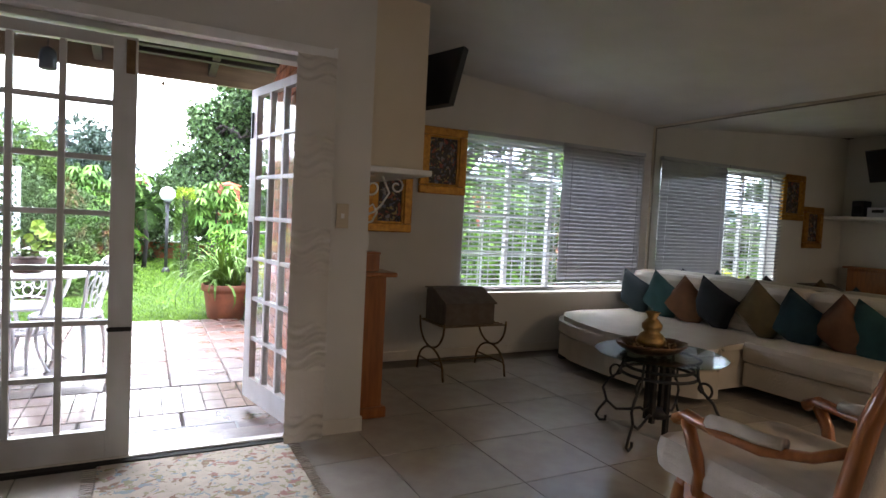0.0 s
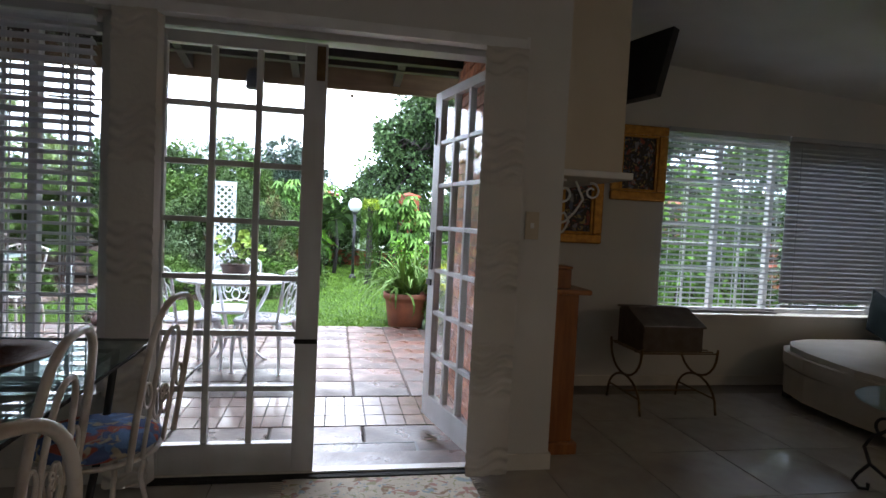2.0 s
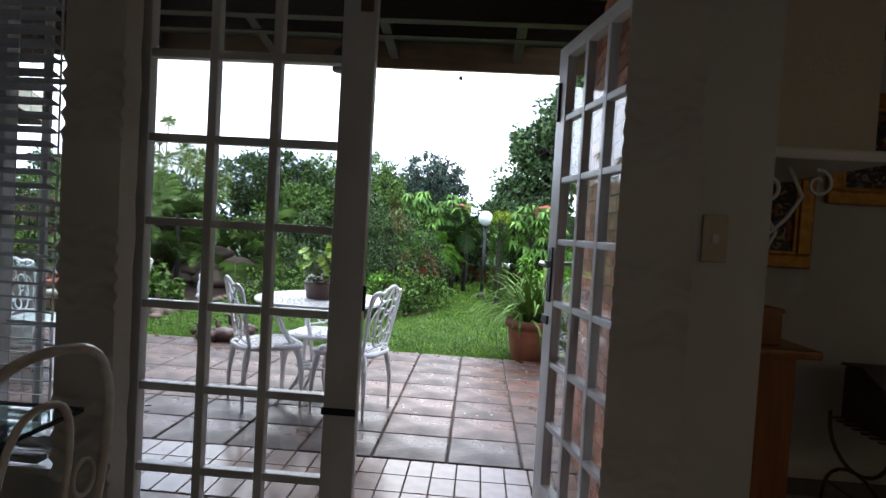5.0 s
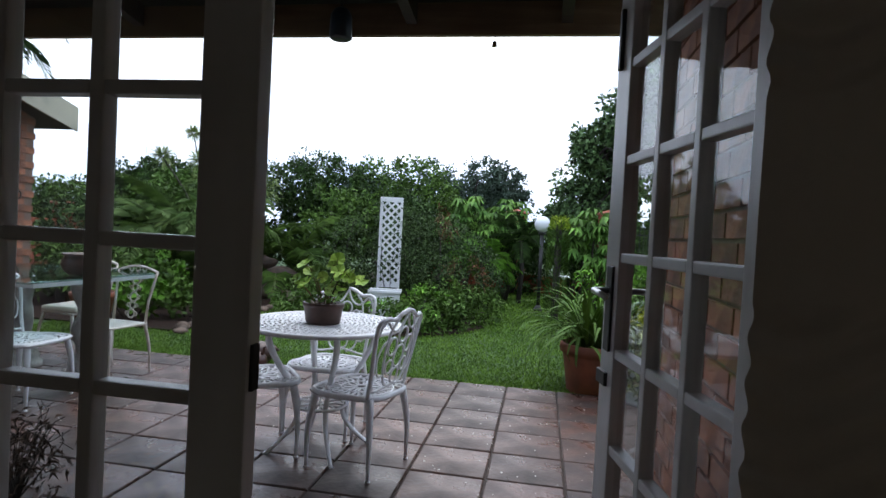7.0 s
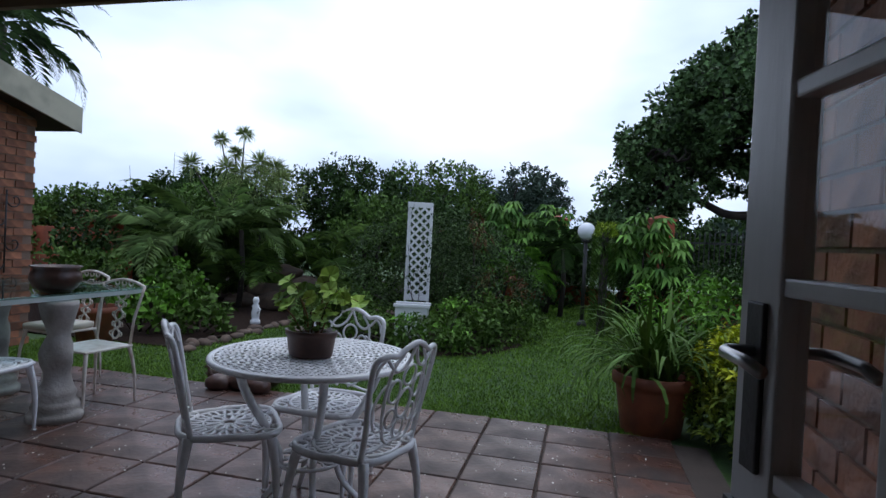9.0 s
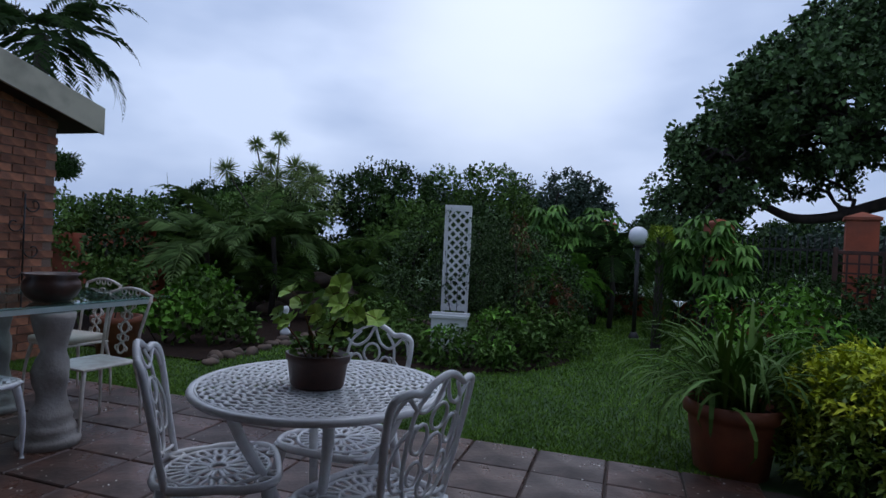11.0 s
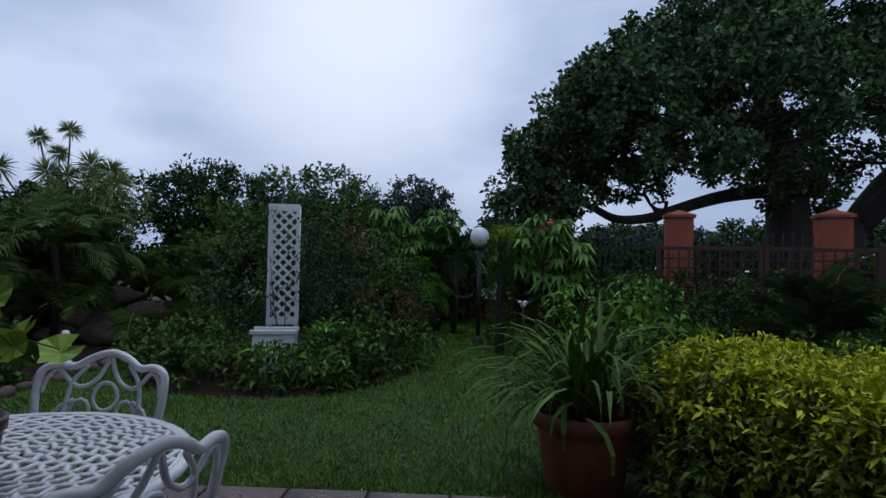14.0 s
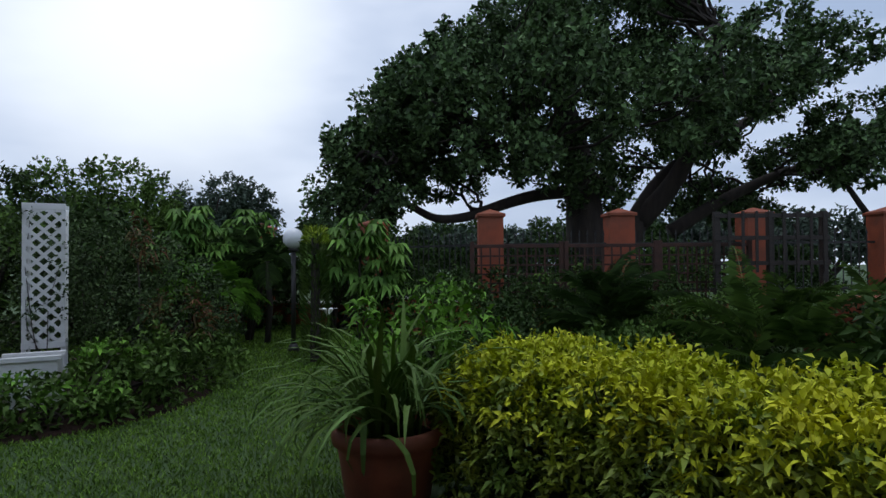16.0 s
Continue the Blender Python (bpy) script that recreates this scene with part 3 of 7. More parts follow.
# ---- neighbouring wing of the house ----
wing = tagged(thing("house_wing", "red-brown brick house wing with a cream verge board", "house", (-0.12, 0, 0)), kind="structure")
part("wall", boxes((-9.0, -5.24, 0.3, 4.88, -0.1, 2.6)), M_MORTAR, wing)
bm = bmesh.new()
for y0, y1, z0, z1 in ((5.18, 2.2, 2.24, 3.02),):
    v = [bm.verts.new(p) for p in ((-4.96, y0, z0), (-4.94, y0, z0), (-4.94, y1, z1), (-5.0, y1, z1), (-4.96, y0, z0 + 0.28), (-4.94, y0, z0 + 0.28), (-4.94, y1, z1 + 0.28), (-5.0, y1, z1 + 0.28))]
    for f in ((3, 2, 1, 0), (4, 5, 6, 7), (0, 1, 5, 4), (1, 2, 6, 5), (2, 3, 7, 6), (3, 0, 4, 7)):
        bm.faces.new([v[i] for i in f])
M_VERGE = make("cream verge paint", (0.55, 0.50, 0.36), (0.45, 0.41, 0.30), 3, rough=0.6, dirt=(0.2, 0.18, 0.12), dscale=3)
part("verge_board", bm, M_VERGE, wing)
bm = bmesh.new()
v = [bm.verts.new(p) for p in ((-9.2, 5.18, 2.26), (-5.0, 5.18, 2.26), (-5.0, 2.2, 3.04), (-9.2, 2.2, 3.04), (-9.2, 5.18, 2.5), (-5.0, 5.18, 2.5), (-5.0, 2.2, 3.28), (-9.2, 2.2, 3.28))]
for f in ((3, 2, 1, 0), (4, 5, 6, 7), (0, 1, 5, 4), (1, 2, 6, 5), (2, 3, 7, 6), (3, 0, 4, 7)):
    bm.faces.new([v[i] for i in f])
part("roof", bm, M_DWOOD, wing)


# ---- things in the rooms ----
def speckle(name, base, spots, scale, amount=0.62, rough=0.9):
    """A woven ground with blotches of several colours."""
    m = make(name, base, tuple(c * 0.88 for c in base), 20, rough=rough, bump=0.5, bscale=180)
    n, l = m.node_tree.nodes, m.node_tree.links
    b = n["Principled BSDF"]
    src = b.inputs["Base Color"].links[0].from_socket
    tc = n.new("ShaderNodeTexCoord")
    for i, c in enumerate(spots):
        mp = n.new("ShaderNodeMapping")
        mp.inputs["Location"].default_value = (i * 3.7, i * 1.9, i * 5.1)
        no = n.new("ShaderNodeTexNoise")
        no.inputs["Scale"].default_value, no.inputs["Detail"].default_value, no.inputs["Distortion"].default_value = scale * (1 + 0.25 * i), 2.0, 0.8
        r = n.new("ShaderNodeValToRGB")
        r.color_ramp.elements[0].position, r.color_ramp.elements[1].position = amount, amount + 0.03
        mx = n.new("ShaderNodeMixRGB")
        mx.inputs[2].default_value = rgba(c)
        l.new(tc.outputs["Object"], mp.inputs["Vector"])
        l.new(mp.outputs["Vector"], no.inputs["Vector"])
        l.new(no.outputs["Fac"], r.inputs["Fac"])
        l.new(r.outputs["Color"], mx.inputs[0])
        l.new(src, mx.inputs[1])
        src = mx.outputs[0]
    l.new(src, b.inputs["Base Color"])
    return m


M_RUG = speckle("cream floral rug", (0.62, 0.55, 0.44), [(0.30, 0.20, 0.13), (0.40, 0.22, 0.18), (0.30, 0.36, 0.38), (0.36, 0.34, 0.20)], 13, 0.60)
M_FLORAL = speckle("floral cushion cotton", (0.10, 0.15, 0.34), [(0.50, 0.12, 0.08), (0.62, 0.52, 0.36), (0.16, 0.28, 0.55)], 9, 0.55)
M_CANVAS = speckle("dark flower painting", (0.045, 0.035, 0.03), [(0.30, 0.28, 0.28), (0.32, 0.08, 0.05), (0.12, 0.14, 0.20), (0.40, 0.30, 0.12)], 16, 0.60, rough=0.4)
M_GOLD = make("gilt picture frame", (0.55, 0.28, 0.05), (0.36, 0.16, 0.03), 22, rough=0.35, metal=0.6, bump=0.5, bscale=70)
M_UPH = make("cream upholstery", (0.58, 0.50, 0.42), (0.52, 0.45, 0.37), 12, rough=0.9, bump=0.4, bscale=160)
M_BLACK = make("black plastic", (0.012, 0.012, 0.013), (0.018, 0.018, 0.019), 20, rough=0.35)
M_CASE = make("worn brown leatherette case", (0.13, 0.10, 0.075), (0.095, 0.07, 0.05), 14, rough=0.7, bump=0.5, bscale=120)
M_BRASS = make("aged brass", (0.42, 0.26, 0.09), (0.26, 0.15, 0.05), 10, rough=0.35, metal=0.7, bump=0.3)
M_COPPER = make("dark copper tray", (0.20, 0.10, 0.05), (0.12, 0.06, 0.03), 12, rough=0.4, metal=0.6, bump=0.3)

rug = thing("doormat_rug", "cream floral woven rug with fringed ends at the door sill", "rug", (0.31, -0.80, 0.001))
part("rug_body", boxes((-0.45, 0.45, -0.76, 0.76, 0, 0.009), bevel=0.003), M_RUG, rug)
fr_me = bmesh.new()
tube(fr_me, [(0, 0, 0.005), (0.03, 0.004, 0.006), (0.06, -0.003, 0.004)], 0.003, 4, taper=0.0015)
fr_me = mesh_of(fr_me, "tassel")
fr_me.materials.append(M_UPH)
for s in (-1, 1):
    for k in range(76):
        part("tassel", fr_me, None, rug, at=(s * 0.448, -0.75 + k * 0.02, 0), rot=(0, 0, (0 if s > 0 else 180) + random.uniform(-25, 25)))

sw = thing("light_switch", "square cream light switch plate on the white pier", "light switch", (1.035, -0.012, 1.27))
part("switch_plate", boxes((-0.036, 0.036, 0.0, 0.011, -0.07, 0.07), bevel=0.003), make("aged cream plastic", (0.55, 0.47, 0.34), (0.5, 0.42, 0.30), rough=0.4), sw)
part("rocker", boxes((-0.010, 0.010, -0.005, -0.0005, -0.014, 0.014), bevel=0.002), M_WPAINT, sw)

cab = thing("pine_cabinet", "narrow orange pine cabinet under the mantel shelf", "cabinet", (1.225, 0.17, 0))
part("body", boxes((0, 0.175, 0.01, 1.1, 0.07, 0.90), bevel=0.004), M_WOOD, cab)
part("plinth", boxes((0, 0.205, -0.01, 1.12, 0, 0.07), bevel=0.012), M_WOOD, cab)
part("top_board", boxes((0, 0.235, -0.03, 1.14, 0.90, 0.93), bevel=0.01), M_WOOD, cab)
for k in range(2):
    d = part("door", boxes((0.176, 0.192, 0.05 + 0.52 * k, 0.54 + 0.52 * k, 0.10, 0.87), bevel=0.004), M_WOOD, cab)
    part("knob", lathe(bmesh.new(), [(0, -0.012), (0.014, -0.008), (0.014, 0.008), (0, 0.012)], 12, (0.205, 0.48 + 0.14 * k, 0.55)), M_BRASS, d, "small brass knob")
wb = thing("wooden_box", "small dark wooden box standing on the cabinet", "box", (1.27, 0.21, 0.931))
part("box_body", boxes((0, 0.09, 0, 0.12, 0, 0.105), bevel=0.004), M_WOOD, wb)
part("box_lid", boxes((-0.005, 0.095, -0.005, 0.125, 0.106, 0.122), bevel=0.004), M_WOOD, wb)

sc = thing("scroll_bracket", "white scrolled iron bracket under the mantel shelf", "bracket", (1.19, 0.30, 1.555))
bm = bmesh.new()
tube(bm, spiral(0.13, -0.09, 0.075, 0.02, 80, 500, 20), 0.007, 6)
tube(bm, spiral(0.30, -0.075, 0.05, 0.015, 100, -320, 20), 0.006, 6)
tube(bm, [(0.0, 0, -0.33), (0.06, 0, -0.34), (0.14, 0, -0.31), (0.17, 0, -0.25), (0.14, 0, -0.20), (0.10, 0, -0.23), (0.12, 0, -0.27)], 0.007, 6)
tube(bm, [(0.20, 0, -0.02), (0.25, 0, -0.12), (0.20, 0, -0.20), (0.15, 0, -0.25), (0.02, 0, -0.30)], 0.007, 6)
part("scroll", bm, M_WPAINT, sc, smooth=True)
part("wall_leaf", tube(bmesh.new(), [(0.0, 0, -0.36), (0.0, 0, 0.0)], 0.007, 6), M_WPAINT, sc)

tv = thing("television", "flat black television tilted on a wall bracket", "television", (1.80, 0.62, 2.25))
M4 = Euler((radians(0), radians(16), radians(16))).to_matrix().to_4x4()
for nm, dims, mt in (("casing", (-0.03, 0.02, -0.36, 0.36, -0.21, 0.21), M_BLACK), ("screen", (0.021, 0.024, -0.345, 0.345, -0.195, 0.195), make("dark glass screen", (0.008, 0.009, 0.011), (0.01, 0.01, 0.012), rough=0.08))):
    bm = boxes(dims, bevel=0.004 if nm == "casing" else 0)
    bm.transform(M4)
    part(nm, bm, mt, tv)
part("wall_arm", tube(bmesh.new(), [(-0.03, 0, 0), (-0.35, 0.12, 0.0), (-0.625, 0.12, 0.0)], 0.018, 6), M_BLACK, tv)
dv = thing("stereo", "small silver-white stereo on the mantel shelf", "stereo", (1.32, 0.90, 1.602))
part("casing", boxes((0, 0.2, -0.13, 0.13, 0, 0.13), bevel=0.012), make("silver plastic", (0.6, 0.6, 0.62), (0.5, 0.5, 0.52), rough=0.35), dv)
part("display", boxes((0.201, 0.204, -0.07, 0.07, 0.06, 0.10)), M_BLACK, dv)
for y in (0.68, 1.15):
    sp = thing("loudspeaker", "small black shelf loudspeaker beside the stereo", "loudspeaker", (1.32, y, 1.602), 0, "shelf loudspeakers")
    part("cabinet", boxes((0, 0.19, -0.075, 0.075, 0, 0.22), bevel=0.01), M_BLACK, sp)
    part("grille", boxes((0.191, 0.195, -0.05, 0.05, 0.05, 0.15), bevel=0.001), M_DARK, sp)


def picture(x0, x1, z0, z1, label):
    p = thing("framed_picture", label, "picture", (0, 1.498, 0), group="gilt framed pictures")
    w = 0.075
    for nm, d in (("frame_rail", (x0, x1, -0.045, 0, z0, z0 + w)), ("frame_rail", (x0, x1, -0.045, 0, z1 - w, z1)), ("frame_stile", (x0, x0 + w, -0.045, 0, z0 + w, z1 - w)), ("frame_stile", (x1 - w, x1, -0.045, 0, z0 + w, z1 - w))):
        part(nm, boxes(d, bevel=0.012), M_GOLD, p)
    part("inner_frame", boxes((x0 + w, x1 - w, -0.03, -0.002, z0 + w, z0 + w + 0.02), (x0 + w, x1 - w, -0.03, -0.002, z1 - w - 0.02, z1 - w), (x0 + w, x0 + w + 0.02, -0.03, -0.002, z0 + w + 0.02, z1 - w - 0.02), (x1 - w - 0.02, x1 - w, -0.03, -0.002, z0 + w + 0.02, z1 - w - 0.02), bevel=0.004), M_GOLD, p)
    part("canvas", boxes((x0 + w + 0.02, x1 - w - 0.02, -0.012, -0.003, z0 + w + 0.02, z1 - w - 0.02)), M_CANVAS, p, "dark painting of a flower bouquet")


picture(2.19, 2.66, 1.51, 2.11, "gilt-framed dark flower painting beside the window")
picture(1.72, 2.13, 1.15, 1.71, "gilt-framed dark flower painting lower on the wall")

st = thing("luggage_stand", "bronze iron luggage stand with curved crossed legs", "stand", (2.44, 1.0, 0))
for x in (-0.29, 0.29):
    bm = bmesh.new()
    up = [(x, 0.22 * math.cos(t), 0.42 - 0.19 * math.sin(t)) for t in np.linspace(0, 3.14159, 13)]
    dn = [(x, 0.235 * math.cos(t), 0.04 + 0.19 * math.sin(t)) for t in np.linspace(0, 3.14159, 13)]
    tube(bm, [(x, 0.225, 0.46)] + up + [(x, -0.225, 0.46)], 0.009, 6)
    tube(bm, [(x, 0.245, 0.0)] + dn + [(x, -0.245, 0.0)], 0.009, 6)
    part("leg", bm, M_BRONZE, st, "curved bronze end frame", smooth=True)
    part("end_stretcher", tube(bmesh.new(), [(x, -0.215, 0.11), (x, 0.215, 0.11)], 0.007, 6), M_BRONZE, st)
part("stretcher", tube(bmesh.new(), [(-0.29, 0, 0.11), (0.29, 0, 0.11)], 0.007, 6), M_BRONZE, st)
for y in np.linspace(-0.21, 0.21, 8):
    part("slat", boxes((-0.30, 0.30, y - 0.012, y + 0.012, 0.425, 0.433), bevel=0.002), M_BRONZE, st)
cs = thing("sloping_case", "brown sloping-lidded case resting on the luggage stand", "case", (2.41, 1.02, 0.434))
bm = bmesh.new()
prof2 = [(-0.20, 0.0), (0.17, 0.0), (0.17, 0.26), (0.02, 0.265), (-0.20, 0.17)]
e = [[bm.verts.new((x, y, z)) for y, z in prof2] for x in (-0.23, 0.23)]
for j in range(5):
    bm.faces.new((e[0][j], e[0][(j + 1) % 5], e[1][(j + 1) % 5], e[1][j]))
bm.faces.new(e[0][::-1])
bm.faces.new(e[1])
bmesh.ops.bevel(bm, geom=bm.edges[:], offset=0.006, segments=2, affect="EDGES")
part("body", bm, M_CASE, cs)
bm = bmesh.new()
e = [[bm.verts.new((x, y, z)) for y, z in ((-0.215, 0.168), (0.02, 0.270), (0.18, 0.264), (0.18, 0.276), (0.02, 0.282), (-0.215, 0.180))] for x in (-0.24, 0.24)]
for j in range(6):
    bm.faces.new((e[0][j], e[0][(j + 1) % 6], e[1][(j + 1) % 6], e[1][j]))
bm.faces.new(e[0][::-1])
bm.faces.new(e[1])
part("lid", bm, M_CASE, cs, "thin overhanging lid")

# sofa
sofa = thing("corner_sofa", "long cream leather corner sofa with a rounded chaise end", "sofa", (0, 0, 0))


def slab_poly(poly, z0, z1, bevel=0.05):
    bm = bmesh.new()
    lo = [bm.verts.new((x, y, z0)) for x, y in poly]
    hi = [bm.verts.new((x, y, z1)) for x, y in poly]
    n = len(poly)
    bm.faces.new(lo[::-1])
    top = bm.faces.new(hi)
    for k in range(n):
        bm.faces.new((lo[k], lo[(k + 1) % n], hi[(k + 1) % n], hi[k]))
    bmesh.ops.bevel(bm, geom=list(top.edges), offset=bevel, segments=4, affect="EDGES")
    return bm


chaise = [(4.95, 1.40), (4.0, 1.40), (3.72, 1.30), (3.55, 1.10), (3.45, 0.80), (3.42, 0.35), (3.44, 0.0), (3.50, -0.25), (3.62, -0.42), (3.78, -0.47), (3.86, -0.40), (3.98, -0.30), (4.95, -0.30)]
inset = [(4.3 + (x - 4.3) * 0.985, 0.5 + (y - 0.5) * 0.985) for x, y in chaise]
part("chaise_base", slab_poly(inset, 0.07, 0.29, 0.02), M_LEATHER, sofa, smooth=False)
part("chaise_cushion", slab_poly(chaise, 0.292, 0.43, 0.045), M_LEATHER, sofa, "rounded cream leather chaise cushion", smooth=False)
for k in range(3):
    y1 = -0.31 - 0.98 * k
    part("seat_base", boxes((4.26, 4.96, y1 - 0.97, y1, 0.09, 0.28), bevel=0.02), M_LEATHER, sofa)
    part("seat_cushion", boxes((4.22, 4.80, y1 - 0.968, y1 - 0.004, 0.284, 0.45), bevel=0.045), M_LEATHER, sofa)
for k in range(5):
    y1 = 1.38 - 0.93 * k
    part("back_cushion", boxes((4.74, 5.0, y1 - 0.92, y1, 0.42, 0.86), bevel=0.07), M_LEATHER, sofa)
for x, y in ((3.66, 1.15), (3.75, 0.0), (4.32, -0.9), (4.32, -2.2), (4.32, -3.15), (4.9, 1.3), (4.9, -3.15)):
    part("foot", boxes((x - 0.03, x + 0.03, y - 0.03, y + 0.03, 0, 0.095), bevel=0.006), M_DWOOD, sofa)
cols = {"dark teal": (0.005, 0.016, 0.018), "teal": (0.010, 0.055, 0.055), "rust": (0.15, 0.06, 0.022), "near-black": (0.004, 0.006, 0.008), "olive gold": (0.12, 0.08, 0.028), "petrol blue": (0.006, 0.032, 0.045)}
pm = {k: make("cushion " + k, v, tuple(c * 0.75 for c in v), 10, rough=0.85, bump=0.3, bscale=120) for k, v in cols.items()}
for y, z, tilt, c in ((1.22, 0.62, 22, "dark teal"), (0.86, 0.62, 35, "teal"), (0.56, 0.60, 45, "rust"), (0.28, 0.63, 30, "near-black"), (-0.18, 0.64, 42, "olive gold"), (-0.50, 0.61, 35, "petrol blue"), (-0.84, 0.61, 45, "rust"), (-1.02, 0.60, 30, "teal"), (-1.5, 0.62, 40, "near-black"), (-2.0, 0.62, 30, "olive gold")):
    bm = bmesh.new()
    N = 9
    for sgn in (1, -1):
        g = [[bm.verts.new((sgn * 0.075 * ((1 - (2 * i / (N - 1) - 1) ** 4) * (1 - (2 * j / (N - 1) - 1) ** 4)) ** 0.6, 0.42 * (i / (N - 1) - 0.5) * (1 - 0.08 * (1 - abs(2 * j / (N - 1) - 1))), 0.42 * (j / (N - 1) - 0.5) * (1 - 0.08 * (1 - abs(2 * i / (N - 1) - 1))))) for j in range(N)] for i in range(N)]
        for i in range(N - 1):
            for j in range(N - 1):
                f = (g[i][j], g[i + 1][j], g[i + 1][j + 1], g[i][j + 1])
                bm.faces.new(f if sgn > 0 else f[::-1])
    bmesh.ops.remove_doubles(bm, verts=bm.verts, dist=1e-5)
    cu = part("scatter_cushion", bm, pm[c], None, at=(4.645, y, z - 0.01), rot=(tilt, -14, random.uniform(-8, 8)), smooth=True)
    tagged(cu, "plump %s scatter cushion leaning on the sofa back" % c, "cushion", "scatter cushions")

# coffee table
ct = thing("coffee_table", "round glass coffee table on black scrolled iron legs", "table", (2.87, -0.71, 0))
part("glass_top", lathe(bmesh.new(), [(0, 0.520), (0.385, 0.520), (0.39, 0.525), (0.385, 0.530), (0, 0.530)], 48), M_TGLASS, ct, "round clear glass top")
for r, z in ((0.235, 0.505), (0.20, 0.44), (0.225, 0.40)):
    part("ring", tube(bmesh.new(), circle(0, 0, r, 28, z), 0.010, 6, closed=True), M_IRON, ct, smooth=True)
for k in range(4):
    a = k * 1.5708 + 0.35
    ca, sa = math.cos(a), math.sin(a)
    pts = [(0.225, 0.505), (0.235, 0.42), (0.27, 0.34), (0.33, 0.29), (0.36, 0.23), (0.33, 0.15), (0.26, 0.11), (0.18, 0.13), (0.10, 0.16), (0.06, 0.14)]
    bm = tube(bmesh.new(), [(q * ca, q * sa, z) for q, z in pts], 0.009, 6)
    tube(bm, [(ca * (0.27 + rr * math.cos(t)), sa * (0.27 + rr * math.cos(t)), 0.36 + rr * math.sin(t)) for t, rr in zip(np.linspace(-1.2, 4.4, 14), np.linspace(0.055, 0.02, 14))], 0.008, 6)
    tube(bm, [(ca * q, sa * q, z) for q, z in ((0.33, 0.15), (0.38, 0.08), (0.40, 0.035), (0.37, 0.009), (0.33, 0.02), (0.33, 0.05))], 0.009, 6)
    part("scroll_leg", bm, M_IRON, ct, smooth=True)
    part("upright", boxes((0.062 * ca - 0.014, 0.062 * ca + 0.014, 0.062 * sa - 0.014, 0.062 * sa + 0.014, 0.0 if k == 3 else 0.10, 0.50), bevel=0.003), M_IRON, ct)
part("hub", lathe(bmesh.new(), [(0, 0.12), (0.07, 0.13), (0.075, 0.16), (0.05, 0.18), (0, 0.18)], 14), M_IRON, ct, smooth=True)
ty = thing("copper_tray", "fluted oval copper tray of potpourri on the coffee table", "tray", (2.84, -0.67, 0.531))
bm = lathe(bmesh.new(), [(0, 0.0), (0.16, 0.0), (0.21, 0.03), (0.235, 0.055), (0.228, 0.058), (0.20, 0.034), (0.15, 0.008), (0, 0.008)], 40)
for v in bm.verts:
    a = math.atan2(v.co.y, v.co.x)
    q = 1 + 0.04 * math.sin(a * 10) * (math.hypot(v.co.x, v.co.y) > 0.17)
    v.co.x, v.co.y = v.co.x * q, v.co.y * q * 0.8
part("tray_dish", bm, M_COPPER, ty, smooth=True)
rg = random.Random(2)
bm = bmesh.new()
for k in range(60):
    a, q = rg.uniform(0, 6.28), rg.uniform(0.05, 0.17)
    bmesh.ops.create_icosphere(bm, subdivisions=1, radius=rg.uniform(0.012, 0.022), matrix=Matrix.Translation((q * math.cos(a), 0.8 * q * math.sin(a), 0.025 + rg.uniform(0, 0.02))))
tagged(part("potpourri", bm, M_BRONZE, ty), kind="stuff")
vs = thing("brass_gourd_vase", "stacked gourd-shaped brass vase standing in the tray", "vase", (2.83, -0.67, 0.541))
part("vase_body", lathe(bmesh.new(), [(0, 0), (0.055, 0), (0.085, 0.03), (0.09, 0.06), (0.07, 0.095), (0.045, 0.115), (0.06, 0.135), (0.062, 0.16), (0.04, 0.185), (0.025, 0.20), (0.045, 0.235), (0.042, 0.235), (0.02, 0.2), (0, 0.19)], 24), M_BRASS, vs, smooth=True)

